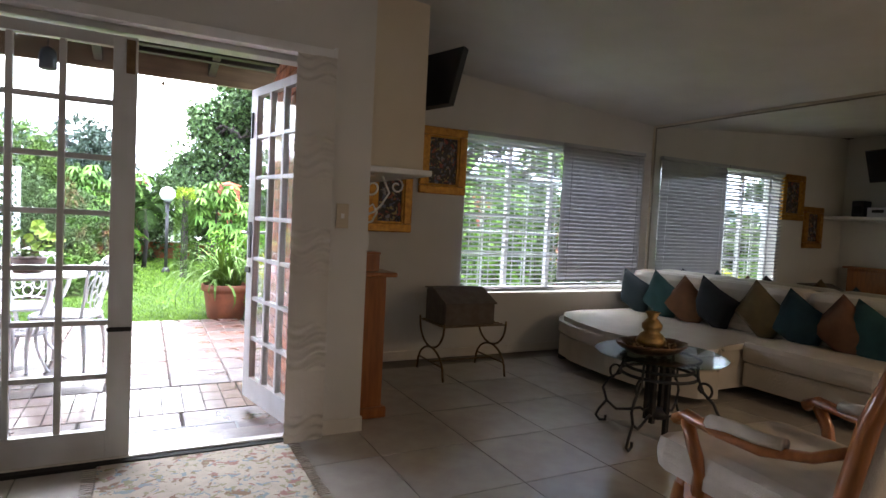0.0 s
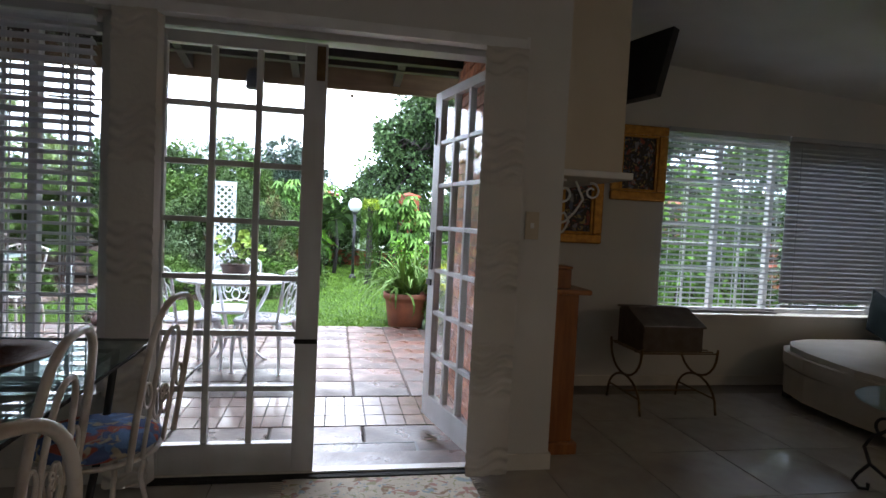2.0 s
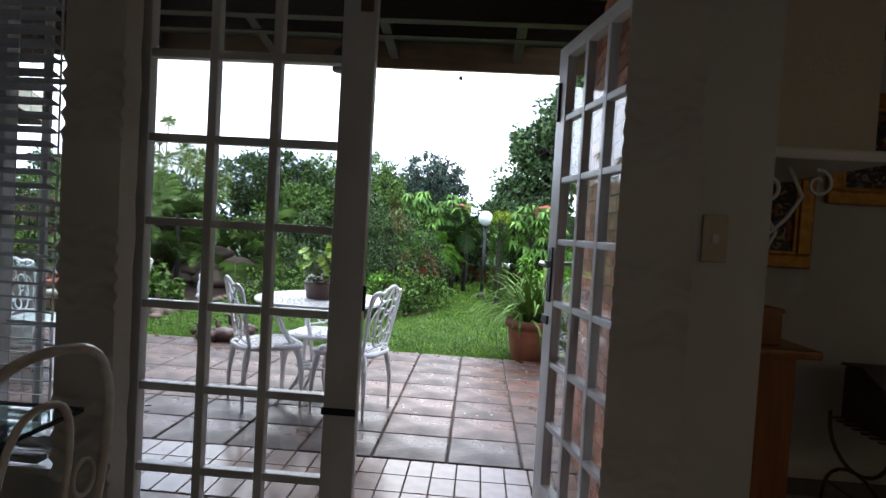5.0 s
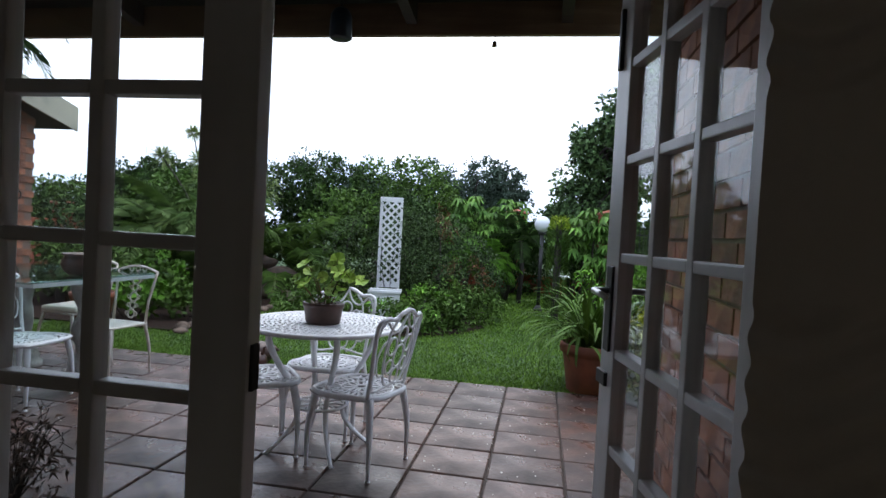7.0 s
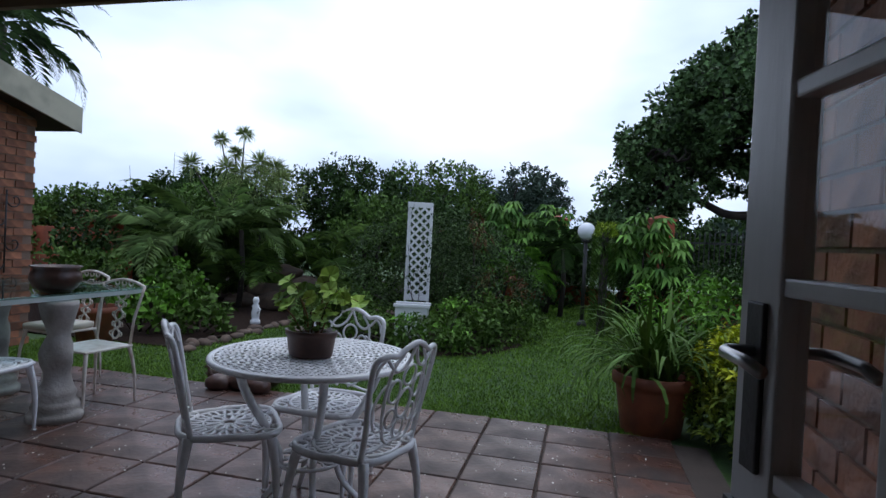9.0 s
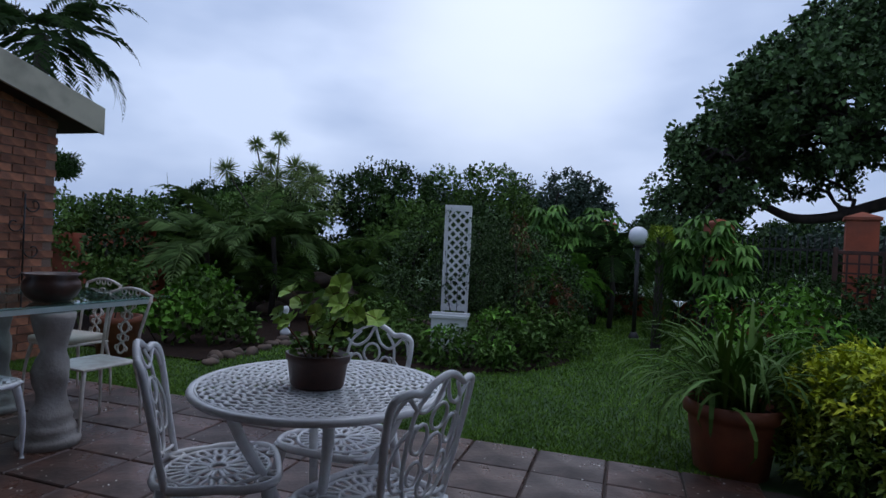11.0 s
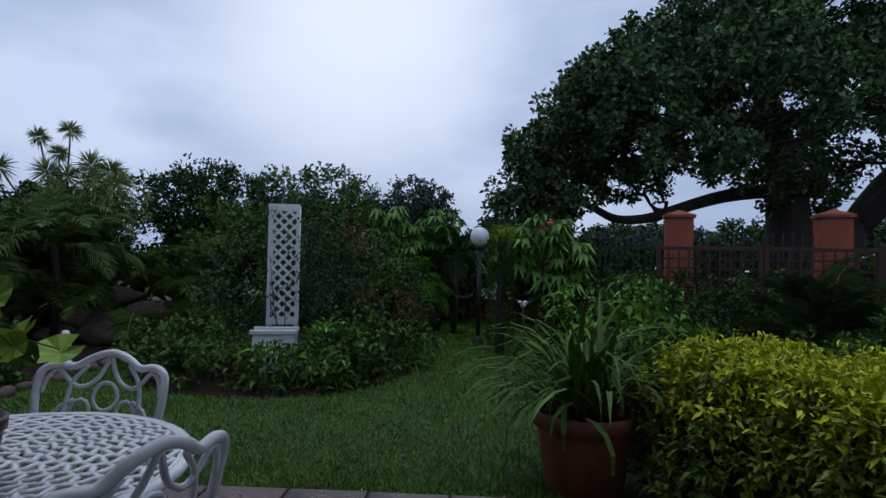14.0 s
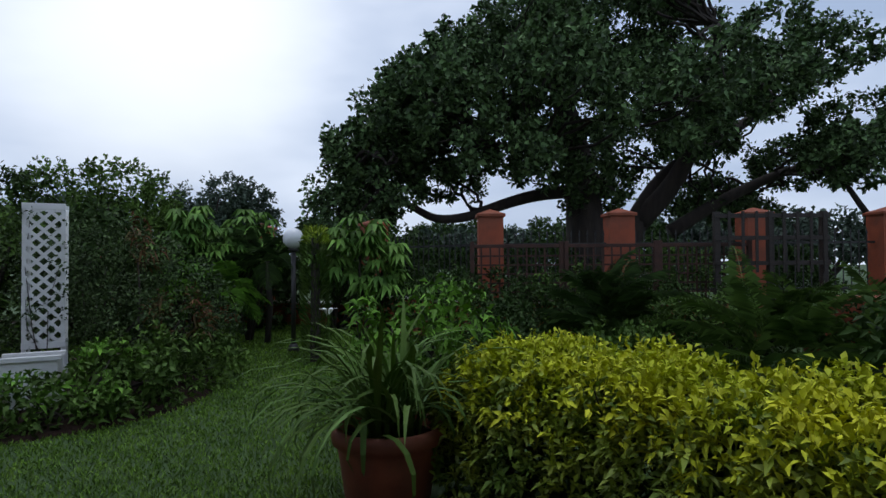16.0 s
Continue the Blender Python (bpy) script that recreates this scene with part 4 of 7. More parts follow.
# armchair
ac = thing("armchair", "carved honey-wood armchair with cream padded seat and arms", "armchair", (2.11, -2.07, 0), -6)
part("seat_cushion", boxes((-0.34, 0.34, -0.26, 0.41, 0.35, 0.50), bevel=0.06), M_UPH, ac)
part("seat_rail", boxes((-0.31, 0.31, 0.27, 0.31, 0.29, 0.36), (-0.31, -0.27, -0.27, 0.27, 0.29, 0.36), (0.27, 0.31, -0.27, 0.27, 0.29, 0.36), (-0.31, 0.31, -0.31, -0.27, 0.29, 0.36), bevel=0.008), M_WOOD, ac)
for s in (-1, 1):
    part("front_leg", tube(bmesh.new(), [(s * 0.29, 0.29, 0.33), (s * 0.31, 0.31, 0.2), (s * 0.28, 0.29, 0.08), (s * 0.30, 0.32, 0.0)], 0.032, 8, taper=0.018), M_WOOD, ac, smooth=True)
    part("back_leg", tube(bmesh.new(), [(s * 0.27, -0.28, 0.36), (s * 0.27, -0.30, 0.18), (s * 0.28, -0.37, 0.0)], 0.027, 8, taper=0.018), M_WOOD, ac, smooth=True)
    part("arm_post", tube(bmesh.new(), [(s * 0.31, 0.20, 0.34), (s * 0.335, 0.17, 0.43), (s * 0.35, 0.20, 0.52), (s * 0.345, 0.24, 0.60)], 0.026, 8, taper=0.024), M_WOOD, ac, smooth=True)
    part("arm", tube(bmesh.new(), [(s * 0.34, 0.29, 0.585), (s * 0.345, 0.24, 0.615), (s * 0.34, 0.12, 0.60), (s * 0.325, -0.05, 0.595), (s * 0.30, -0.20, 0.63), (s * 0.285, -0.29, 0.68)], 0.030, 8, taper=0.02, flat=0.8), M_WOOD, ac, smooth=True)
    part("arm_pad", tube(bmesh.new(), [(s * 0.34, 0.14, 0.625), (s * 0.335, 0.06, 0.635), (s * 0.325, -0.04, 0.632), (s * 0.315, -0.12, 0.64)], 0.036, 8, taper=0.03, flat=0.7), M_UPH, ac, "cream padded arm rest", smooth=True)
    part("back_post", tube(bmesh.new(), [(s * 0.27, -0.27, 0.34), (s * 0.285, -0.29, 0.55), (s * 0.29, -0.34, 0.78), (s * 0.26, -0.39, 0.95), (s * 0.18, -0.405, 1.02), (0.0, -0.41, 1.04)], 0.030, 8), M_WOOD, ac, smooth=True)
bm = bmesh.new()
g = [[bm.verts.new((0.265 * u, -0.275 - 0.13 * max(0, (v - 0.45)) / 0.55 - d - 0.03 * (u * u), v)) for u in np.linspace(-1, 1, 7)] for v in np.linspace(0.46, 1.0, 7) for d in (0.0,)]
g2 = [[bm.verts.new((0.265 * u, -0.235 - 0.13 * max(0, (v - 0.45)) / 0.55 + 0.03 * (1 - u * u), v)) for u in np.linspace(-1, 1, 7)] for v in np.linspace(0.46, 1.0, 7)]
for a, flip in ((g, False), (g2, True)):
    for i in range(6):
        for j in range(6):
            f = (a[i][j], a[i][j + 1], a[i + 1][j + 1], a[i + 1][j])
            bm.faces.new(f if flip is True else f[::-1])
for j in range(6):
    bm.faces.new((g[0][j], g[0][j + 1], g2[0][j + 1], g2[0][j]))
    bm.faces.new((g[6][j], g2[6][j], g2[6][j + 1], g[6][j + 1]))
for i in range(6):
    bm.faces.new((g[i][0], g2[i][0], g2[i + 1][0], g[i + 1][0]))
    bm.faces.new((g[i][6], g[i + 1][6], g2[i + 1][6], g2[i][6]))
part("backrest", bm, M_UPH, ac, "cream padded backrest", smooth=True)

# dining table and its chairs
dt = thing("dining_table", "glass-topped dining table on dark iron legs", "table", (-1.17, -1.22, 0))
part("glass_top", boxes((-0.54, 0.54, -0.84, 0.84, 0.738, 0.750), bevel=0.003), M_TGLASS, dt, "thick clear glass top")
part("edge_strip", boxes((0.541, 0.546, -0.84, 0.84, 0.739, 0.749), (-0.54, 0.54, 0.841, 0.846, 0.739, 0.749)), M_DARK, dt)
for sx in (-1, 1):
    for sy in (-1, 1):
        part("leg", tube(bmesh.new(), [(sx * 0.42, sy * 0.70, 0), (sx * 0.38, sy * 0.66, 0.2), (sx * 0.42, sy * 0.70, 0.5), (sx * 0.44, sy * 0.72, 0.735)], 0.014, 8), M_IRON, dt, smooth=True)
part("frame", tube(bmesh.new(), [(0.44, 0.72, 0.728), (-0.44, 0.72, 0.728), (-0.44, -0.72, 0.728), (0.44, -0.72, 0.728)], 0.009, 6, closed=True), M_IRON, dt)
tb = thing("leaf_bowl", "shallow dark woven leaf-shaped bowl on the dining table", "bowl", (-0.98, -0.86, 0.751))
bm = lathe(bmesh.new(), [(0, 0), (0.08, 0.0), (0.15, 0.035), (0.20, 0.05), (0.195, 0.055), (0.14, 0.042), (0.07, 0.008), (0, 0.008)], 28)
part("bowl_dish", bm, M_COPPER, tb, smooth=True)
jp = thing("steel_pot", "small polished steel pot with lid on the dining table", "pot", (-1.20, -0.88, 0.751))
M_STEEL = make("polished steel", (0.55, 0.55, 0.56), (0.45, 0.45, 0.46), 14, rough=0.2, metal=0.95)
part("pot_body", lathe(bmesh.new(), [(0, 0), (0.07, 0), (0.075, 0.01), (0.075, 0.13), (0.082, 0.135), (0.07, 0.135), (0.07, 0.01), (0, 0.01)], 28), M_STEEL, jp, smooth=True)
part("lid", lathe(bmesh.new(), [(0.079, 0.137), (0.06, 0.155), (0.015, 0.165), (0.012, 0.185), (0.018, 0.19), (0, 0.195)], 24), M_STEEL, jp, smooth=True)


def dining_chair(label):
    """Seat at the origin, facing +y, the hoop back towards -y."""
    c = thing("dining_chair", label, "chair", group="chairs at the dining table")
    H = 0.43
    part("seat_ring", tube(bmesh.new(), circle(0, 0, 0.20, 24, H), 0.009, 6, closed=True), M_WIRON, c, smooth=True)
    part("seat_mesh", tube(tube(bmesh.new(), circle(0, 0, 0.13, 16, H), 0.005, 5, closed=True), circle(0, 0, 0.06, 12, H), 0.005, 5, closed=True), M_WIRON, c)
    part("cushion", lathe(bmesh.new(), [(0, 0.0), (0.18, 0.0), (0.205, 0.018), (0.205, 0.035), (0.17, 0.055), (0, 0.062)], 28, (0, 0, H + 0.01)), M_FLORAL, c, "round blue, red and cream floral cushion", smooth=True)
    for k in range(4):
        a = 0.785 + k * 1.5708
        part("leg", tube(bmesh.new(), [(0.17 * math.cos(a), 0.17 * math.sin(a), H), (0.15 * math.cos(a), 0.15 * math.sin(a), 0.28), (0.19 * math.cos(a), 0.19 * math.sin(a), 0.1), (0.22 * math.cos(a), 0.22 * math.sin(a), 0.006)], 0.010, 6), M_WIRON, c, smooth=True)
    yb = lambda z: -0.19 - 0.07 * (z - H) / 0.5

    def hoop(w, top, r):
        pts = []
        for t in np.linspace(-1, 1, 25):
            s = abs(t)
            z = H + (top - H) * (1 - s ** 2.6)
            x = math.copysign(w * min(1, 1.0 - (1 - s) ** 2.2) * (1.0 + 0.10 * math.sin(s * 3.14)), t)
            pts.append((x, yb(z), z))
        return pts
    part("back_hoop", tube(bmesh.new(), hoop(0.185, 0.97, 0), 0.011, 7), M_WIRON, c, smooth=True)
    bm = tube(bmesh.new(), hoop(0.085, 0.86, 0), 0.008, 6)
    for s in (-1, 1):
        tube(bm, [(s * (0.135 + 0.030 * math.cos(t)), yb(0.66), 0.66 + 0.04 * math.sin(t)) for t in np.linspace(0, 6.283, 13)[:-1]], 0.006, 5, closed=True)
        tube(bm, [(s * 0.03 + s * 0.035 * math.cos(t), yb(0.60), 0.60 + 0.05 * math.sin(t)) for t in np.linspace(0, 6.283, 13)[:-1]], 0.006, 5, closed=True)
    part("inner_scroll", bm, M_WIRON, c, "inner hoop with scroll rings", smooth=True)
    bm = bmesh.new()
    for k in range(7):
        a = k * 0.9
        tube(bm, petal(a, 0.005, 0.032, 0.012, 0, n=8), 0.004, 4, closed=True)
    bm.transform(Matrix.Translation((0, yb(0.62) - 0.006, 0.63)) @ Matrix.Rotation(radians(90), 4, "X"))
    part("rosette", bm, M_WIRON, c, "cast flower rosette", smooth=True)
    return c


dc = dining_chair("white enamelled iron dining chair with hoop back and floral cushion")
dc.matrix_basis = pose(-0.73, -0.67, 0.0, 0, 0, 84)
copy_thing(dc, pose(-0.79, -1.37, 0.0, 0, 0, 95))
copy_thing(dc, pose(-0.62, -1.92, 0.0, 0, 0, 70))
copy_thing(dc, pose(-1.85, -0.80, 0.0, 0, 0, -90))

# door mat outside and lantern
mt = thing("door_mat", "worn reddish door mat with a black rubber edge outside", "mat", (-0.02, 0.375, -0.05))
part("mat_body", boxes((-0.58, 0.58, -0.12, 0.12, 0, 0.010), bevel=0.002), M_PAVER, mt)
part("mat_edge", boxes((-0.595, -0.582, -0.135, 0.135, 0, 0.012), (0.582, 0.595, -0.135, 0.135, 0, 0.012), (-0.582, 0.582, 0.122, 0.135, 0, 0.012), (-0.582, 0.582, -0.135, -0.122, 0, 0.012), bevel=0.002), M_BLACK, mt)
ln = thing("hanging_lantern", "dark blue-black outdoor speaker lantern hanging under the veranda beam", "lantern", (-0.62, 1.98, 2.235))
part("lantern_body", lathe(bmesh.new(), [(0, 0), (0.05, 0.0), (0.06, 0.01), (0.055, 0.12), (0.04, 0.15), (0.012, 0.165), (0, 0.166)], 12), make("blue-black metal", (0.02, 0.035, 0.06), (0.015, 0.02, 0.03), rough=0.4), ln, smooth=True)
part("hook", tube(bmesh.new(), [(0, 0, 0.16), (0, 0, 0.24)], 0.006, 6), M_IRON, ln)
bl = thing("hanging_bell", "tiny dark wind bell on a thread below the fascia", "wind bell", (0.15, 2.26, 2.29))
part("bell", lathe(bmesh.new(), [(0, 0.0), (0.014, 0.0), (0.012, 0.02), (0.004, 0.03), (0, 0.03)], 10), M_BRONZE, bl, smooth=True)
part("thread", tube(bmesh.new(), [(0, 0, 0.028), (0, 0.025, 0.075)], 0.0015, 4), M_IRON, bl)
sc2 = thing("wall_plant_holder", "scrolled black iron plant holder on the brick wing", "wall bracket", (-5.34, 4.55, 0.9))
bm = bmesh.new()
tube(bm, [(0.03, 0, -0.2), (0.03, 0, 0.65)], 0.009, 6)
for z, s in ((0.55, 1), (0.35, -1), (0.1, 1), (-0.1, -1)):
    tube(bm, [(0.03, s * (0.09 + r * math.cos(t)), z + r * math.sin(t)) for t, r in zip(np.linspace(3.1, 8.5, 14), np.linspace(0.09, 0.025, 14))], 0.007, 5)
part("scroll", bm, M_IRON, sc2, smooth=True)


# ---- cast aluminium garden set ----
def leg_curve(x, y, top, splay=0.05):
    """A cabriole leg from the seat to the ground, bowed outwards at the knee."""
    d = Vector((x, y, 0)).normalized()
    pts = []
    for k in range(9):
        t = k / 8
        out = 0.028 * math.sin(t * 3.14159 * 1.1) + splay * t * t
        pts.append((x + d.x * out, y + d.y * out, top * (1 - t) + 0.004))
    return pts


def garden_chair(label):
    """Seat in the middle at the origin, the back towards -y."""
    c = thing("garden_chair", label, "chair", group="chairs round the garden table")
    H = 0.43
    rim = [(0.225 * math.copysign(abs(math.cos(t)) ** 0.5, math.cos(t)) * (1.0 if math.sin(t) > 0 else 0.90), 0.215 * math.copysign(abs(math.sin(t)) ** (0.5 if math.sin(t) > 0 else 0.8), math.sin(t)), H) for t in np.linspace(0, 6.28318, 48, endpoint=False)]
    bm = tube(bmesh.new(), rim, 0.014, 6, closed=True, flat=1.2)
    part("seat_rim", bm, M_CAST, c, smooth=True)
    bm = bmesh.new()
    for k in range(10):
        tube(bm, petal(k * 0.6283, 0.03, 0.115, 0.026, H + 0.002, n=10), 0.0122, 4, closed=True, flat=0.45)
    for k in range(15):
        a = k * 0.41888 + 0.2
        tube(bm, petal(a, 0.11, 0.185, 0.026, H + 0.001, n=9), 0.0122, 4, closed=True, flat=0.45)
    for x, y, q in ((0.175, 0.165, 0.036), (-0.175, 0.165, 0.036), (0.155, -0.155, 0.026), (-0.155, -0.155, 0.026), (0.10, 0.193, 0.016), (-0.10, 0.193, 0.016), (0.198, 0.08, 0.018), (-0.198, 0.08, 0.018)):
        tube(bm, circle(x, y, q, 10, H), 0.009, 4, closed=True)
    for rr in (0.032, 0.112, 0.183):
        tube(bm, circle(0, 0, rr, 28, H + 0.001), 0.009, 4, closed=True)
    part("seat", bm, M_CAST, c, "pierced petal-pattern cast seat", smooth=True)
    for x, y in ((0.18, 0.165), (-0.18, 0.165), (0.165, -0.17), (-0.165, -0.17)):
        bm = tube(bmesh.new(), leg_curve(x, y, H - 0.005), 0.024, 7, taper=0.009)
        lathe(bm, [(0, 0), (0.014, 0.002), (0.015, 0.012), (0, 0.02)], 8, (leg_curve(x, y, H)[-1][0], leg_curve(x, y, H)[-1][1], 0))
        part("leg", bm, M_CAST, c, smooth=True)

    def bk(u, v):
        return (u, -0.185 - 0.10 * v / 0.42 + 0.05 * (u / 0.2) ** 2 * 0.6, H + v * 1.08)

    def loop(cu, cv, r, n=12, rv=None):
        return [bk(cu + r * math.cos(6.28318 * k / n), cv + (rv or r) * math.sin(6.28318 * k / n)) for k in range(n)]

    hoop = [(-0.175, -0.01), (-0.185, 0.12), (-0.205, 0.24), (-0.215, 0.34), (-0.205, 0.385), (-0.16, 0.40), (-0.11, 0.395), (-0.06, 0.42), (0, 0.435), (0.06, 0.42), (0.11, 0.395), (0.16, 0.40), (0.205, 0.385), (0.215, 0.34), (0.205, 0.24), (0.185, 0.12), (0.175, -0.01)]
    part("back_frame", tube(bmesh.new(), flowing([bk(*p) for p in hoop]), 0.0125, 8), M_CAST, c, smooth=True)
    bm = bmesh.new()
    tube(bm, loop(0, 0.20, 0.048, 14, 0.058), 0.0065, 5, closed=True)
    tube(bm, loop(0, 0.31, 0.042, 12, 0.04), 0.0065, 5, closed=True)
    tube(bm, loop(0, 0.10, 0.036, 12, 0.04), 0.0065, 5, closed=True)
    for s in (-1, 1):
        tube(bm, loop(s * 0.078, 0.255, 0.034, 12, 0.045), 0.0065, 5, closed=True)
        tube(bm, loop(s * 0.07, 0.15, 0.03, 10, 0.036), 0.0062, 5, closed=True)
        tube(bm, flowing([bk(s * u, v) for u, v in ((0.0, 0.425), (0.035, 0.36), (0.085, 0.335), (0.125, 0.355), (0.16, 0.385), (0.19, 0.36), (0.20, 0.32))]), 0.0075, 5)
        tube(bm, flowing([bk(s * u, v) for u, v in ((0.07, 0.40), (0.115, 0.345), (0.125, 0.25), (0.115, 0.15), (0.085, 0.07), (0.03, 0.04))]), 0.0075, 5)
        tube(bm, flowing([bk(s * u, v) for u, v in ((0.10, 0.30), (0.15, 0.27), (0.175, 0.20), (0.15, 0.12), (0.11, 0.11))]), 0.006, 5)
    tube(bm, [bk(u, 0.045 + 0.01 * math.cos(u * 20)) for u in np.linspace(-0.175, 0.175, 9)], 0.007, 5)
    part("backrest", bm, M_CAST, c, "openwork looped backrest", smooth=True)
    return c


chair = garden_chair("white cast aluminium chair with looped back, empty, beside the round table")
chair.matrix_basis = pose(-1.12, 2.23, -0.055, 0, 0, -53)
copy_thing(chair, pose(-0.865, 2.71, -0.055, 0, 0, 177))
copy_thing(chair, pose(-0.49, 2.22, -0.055, 0, 0, 73))

TC = (-0.775, 2.355)
tbl = thing("garden_table", "round white cast aluminium table with woven openwork top, wet", "table", (*TC, -0.055))
TH = 0.755
bm = tube(bmesh.new(), circle(0, 0, 0.45, 48, TH - 0.008), 0.017, 7, closed=True, flat=0.8)
tube(bm, circle(0, 0, 0.437, 48, TH), 0.006, 4, closed=True)
part("table_rim", bm, M_CAST, tbl, smooth=True)
bm = bmesh.new()
tube(bm, circle(0, 0, 0.03, 12, TH), 0.006, 4, closed=True)
for k in range(14):
    r = 0.048 + 0.0285 * k
    n = max(4, int(6.28318 * r / 0.058))
    turn0 = 3.14159 * (k % 2)
    tube(bm, [(q * math.cos(w), q * math.sin(w), TH - 0.001) for w in np.linspace(0, 6.28318, n * 8, endpoint=False) for q in (r + 0.0115 * math.sin(n * w + turn0 + 0.9 * math.sin(n * w)),)], 0.0100, 4, closed=True, flat=0.55)
for k in range(8):
    a = k * 0.7854
    part("spoke", tube(bmesh.new(), [(0.03 * math.cos(a), 0.03 * math.sin(a), TH - 0.006), (0.44 * math.cos(a), 0.44 * math.sin(a), TH - 0.006)], 0.006, 4), M_CAST, tbl)
part("tabletop", bm, M_CAST, tbl, "woven scroll-pattern pierced tabletop", smooth=True)
for k in range(4):
    a = k * 1.5708 + 0.6
    pts = [(math.cos(a) * q, math.sin(a) * q, z) for q, z in ((0.30, TH - 0.02), (0.315, 0.66), (0.27, 0.55), (0.18, 0.40), (0.13, 0.28), (0.15, 0.17), (0.23, 0.07), (0.30, 0.012), (0.315, 0.012))]
    part("leg", tube(bmesh.new(), flowing(pts, 3), 0.027, 8, taper=0.014, flat=0.7), M_CAST, tbl, smooth=True)
shelf_rim = part("lower_shelf", tube(bmesh.new(), circle(0, 0, 0.15, 24, 0.27), 0.009, 5, closed=True), M_CAST, tbl, smooth=True)
for k in range(8):
    part("shelf_petal", tube(bmesh.new(), petal(k * 0.7854, 0.01, 0.147, 0.045, 0.27), 0.008, 4, closed=True), M_CAST, shelf_rim, smooth=True)
part("apron_ring", tube(bmesh.new(), circle(0, 0, 0.305, 32, TH - 0.03), 0.008, 5, closed=True), M_CAST, tbl, smooth=True)

# ---- glass table on a stone baluster, with its chairs ----
M_BAL = make("weathered cast stone", (0.42, 0.38, 0.35), (0.30, 0.27, 0.25), 7, rough=0.7, bump=0.5, dirt=(0.14, 0.12, 0.10), dscale=5, damount=0.7)
gt = thing("glass_garden_table", "rectangular glass-topped table on carved stone balusters", "table", (-2.93, 3.0, -0.055))
prof = [(0, 0), (0.185, 0), (0.19, 0.03), (0.185, 0.05), (0.155, 0.065), (0.165, 0.09), (0.15, 0.12), (0.13, 0.14), (0.14, 0.17), (0.12, 0.2), (0.095, 0.24), (0.085, 0.30), (0.105, 0.36), (0.112, 0.42), (0.095, 0.48), (0.075, 0.53), (0.085, 0.58), (0.105, 0.63), (0.12, 0.68), (0.13, 0.72), (0.13, 0.75), (0, 0.75)]
for px, py in ((0, 0), (-0.9, 0.3)):
    bm = lathe(bmesh.new(), [(r * 0.88, z * 1.05) for r, z in prof], 28, (px, py, 0))
    for v in bm.verts:
        if 0.24 < v.co.z < 0.66:
            a = math.atan2(v.co.y - py, v.co.x - px) * 3 + v.co.z * 20
            k = 1 + 0.10 * math.sin(a)
            v.co.x, v.co.y = px + (v.co.x - px) * k, py + (v.co.y - py) * k
    part("baluster", bm, M_BAL, gt, "carved weathered stone baluster", smooth=True)
turn = pose(-0.53, 0.16, 0.052, 0, 0, -4)
bm = boxes((-0.62, 0.62, -0.70, 0.66, 0.778, 0.790), bevel=0.003)
bm.transform(turn)
part("glass_top", bm, M_TGLASS, gt, "clear bevelled glass top")
bm = boxes((-0.56, 0.56, -0.60, -0.54, 0.738, 0.777), (-0.56, 0.56, 0.50, 0.56, 0.738, 0.777), (-0.56, -0.50, -0.54, 0.50, 0.738, 0.777), (0.50, 0.56, -0.54, 0.50, 0.738, 0.777), bevel=0.003)
bm.transform(turn)
part("top_frame", bm, M_WPAINT, gt)

urn = thing("clay_urn", "round-bellied brown clay urn standing on the glass table", "pot", (-3.02, 3.05, 0.788))
part("urn_body", lathe(bmesh.new(), [(0, 0), (0.09, 0), (0.13, 0.03), (0.155, 0.08), (0.15, 0.12), (0.13, 0.145), (0.155, 0.17), (0.14, 0.17), (0.115, 0.14), (0.10, 0.05), (0, 0.04)], 32), M_BOWL, urn, smooth=True)


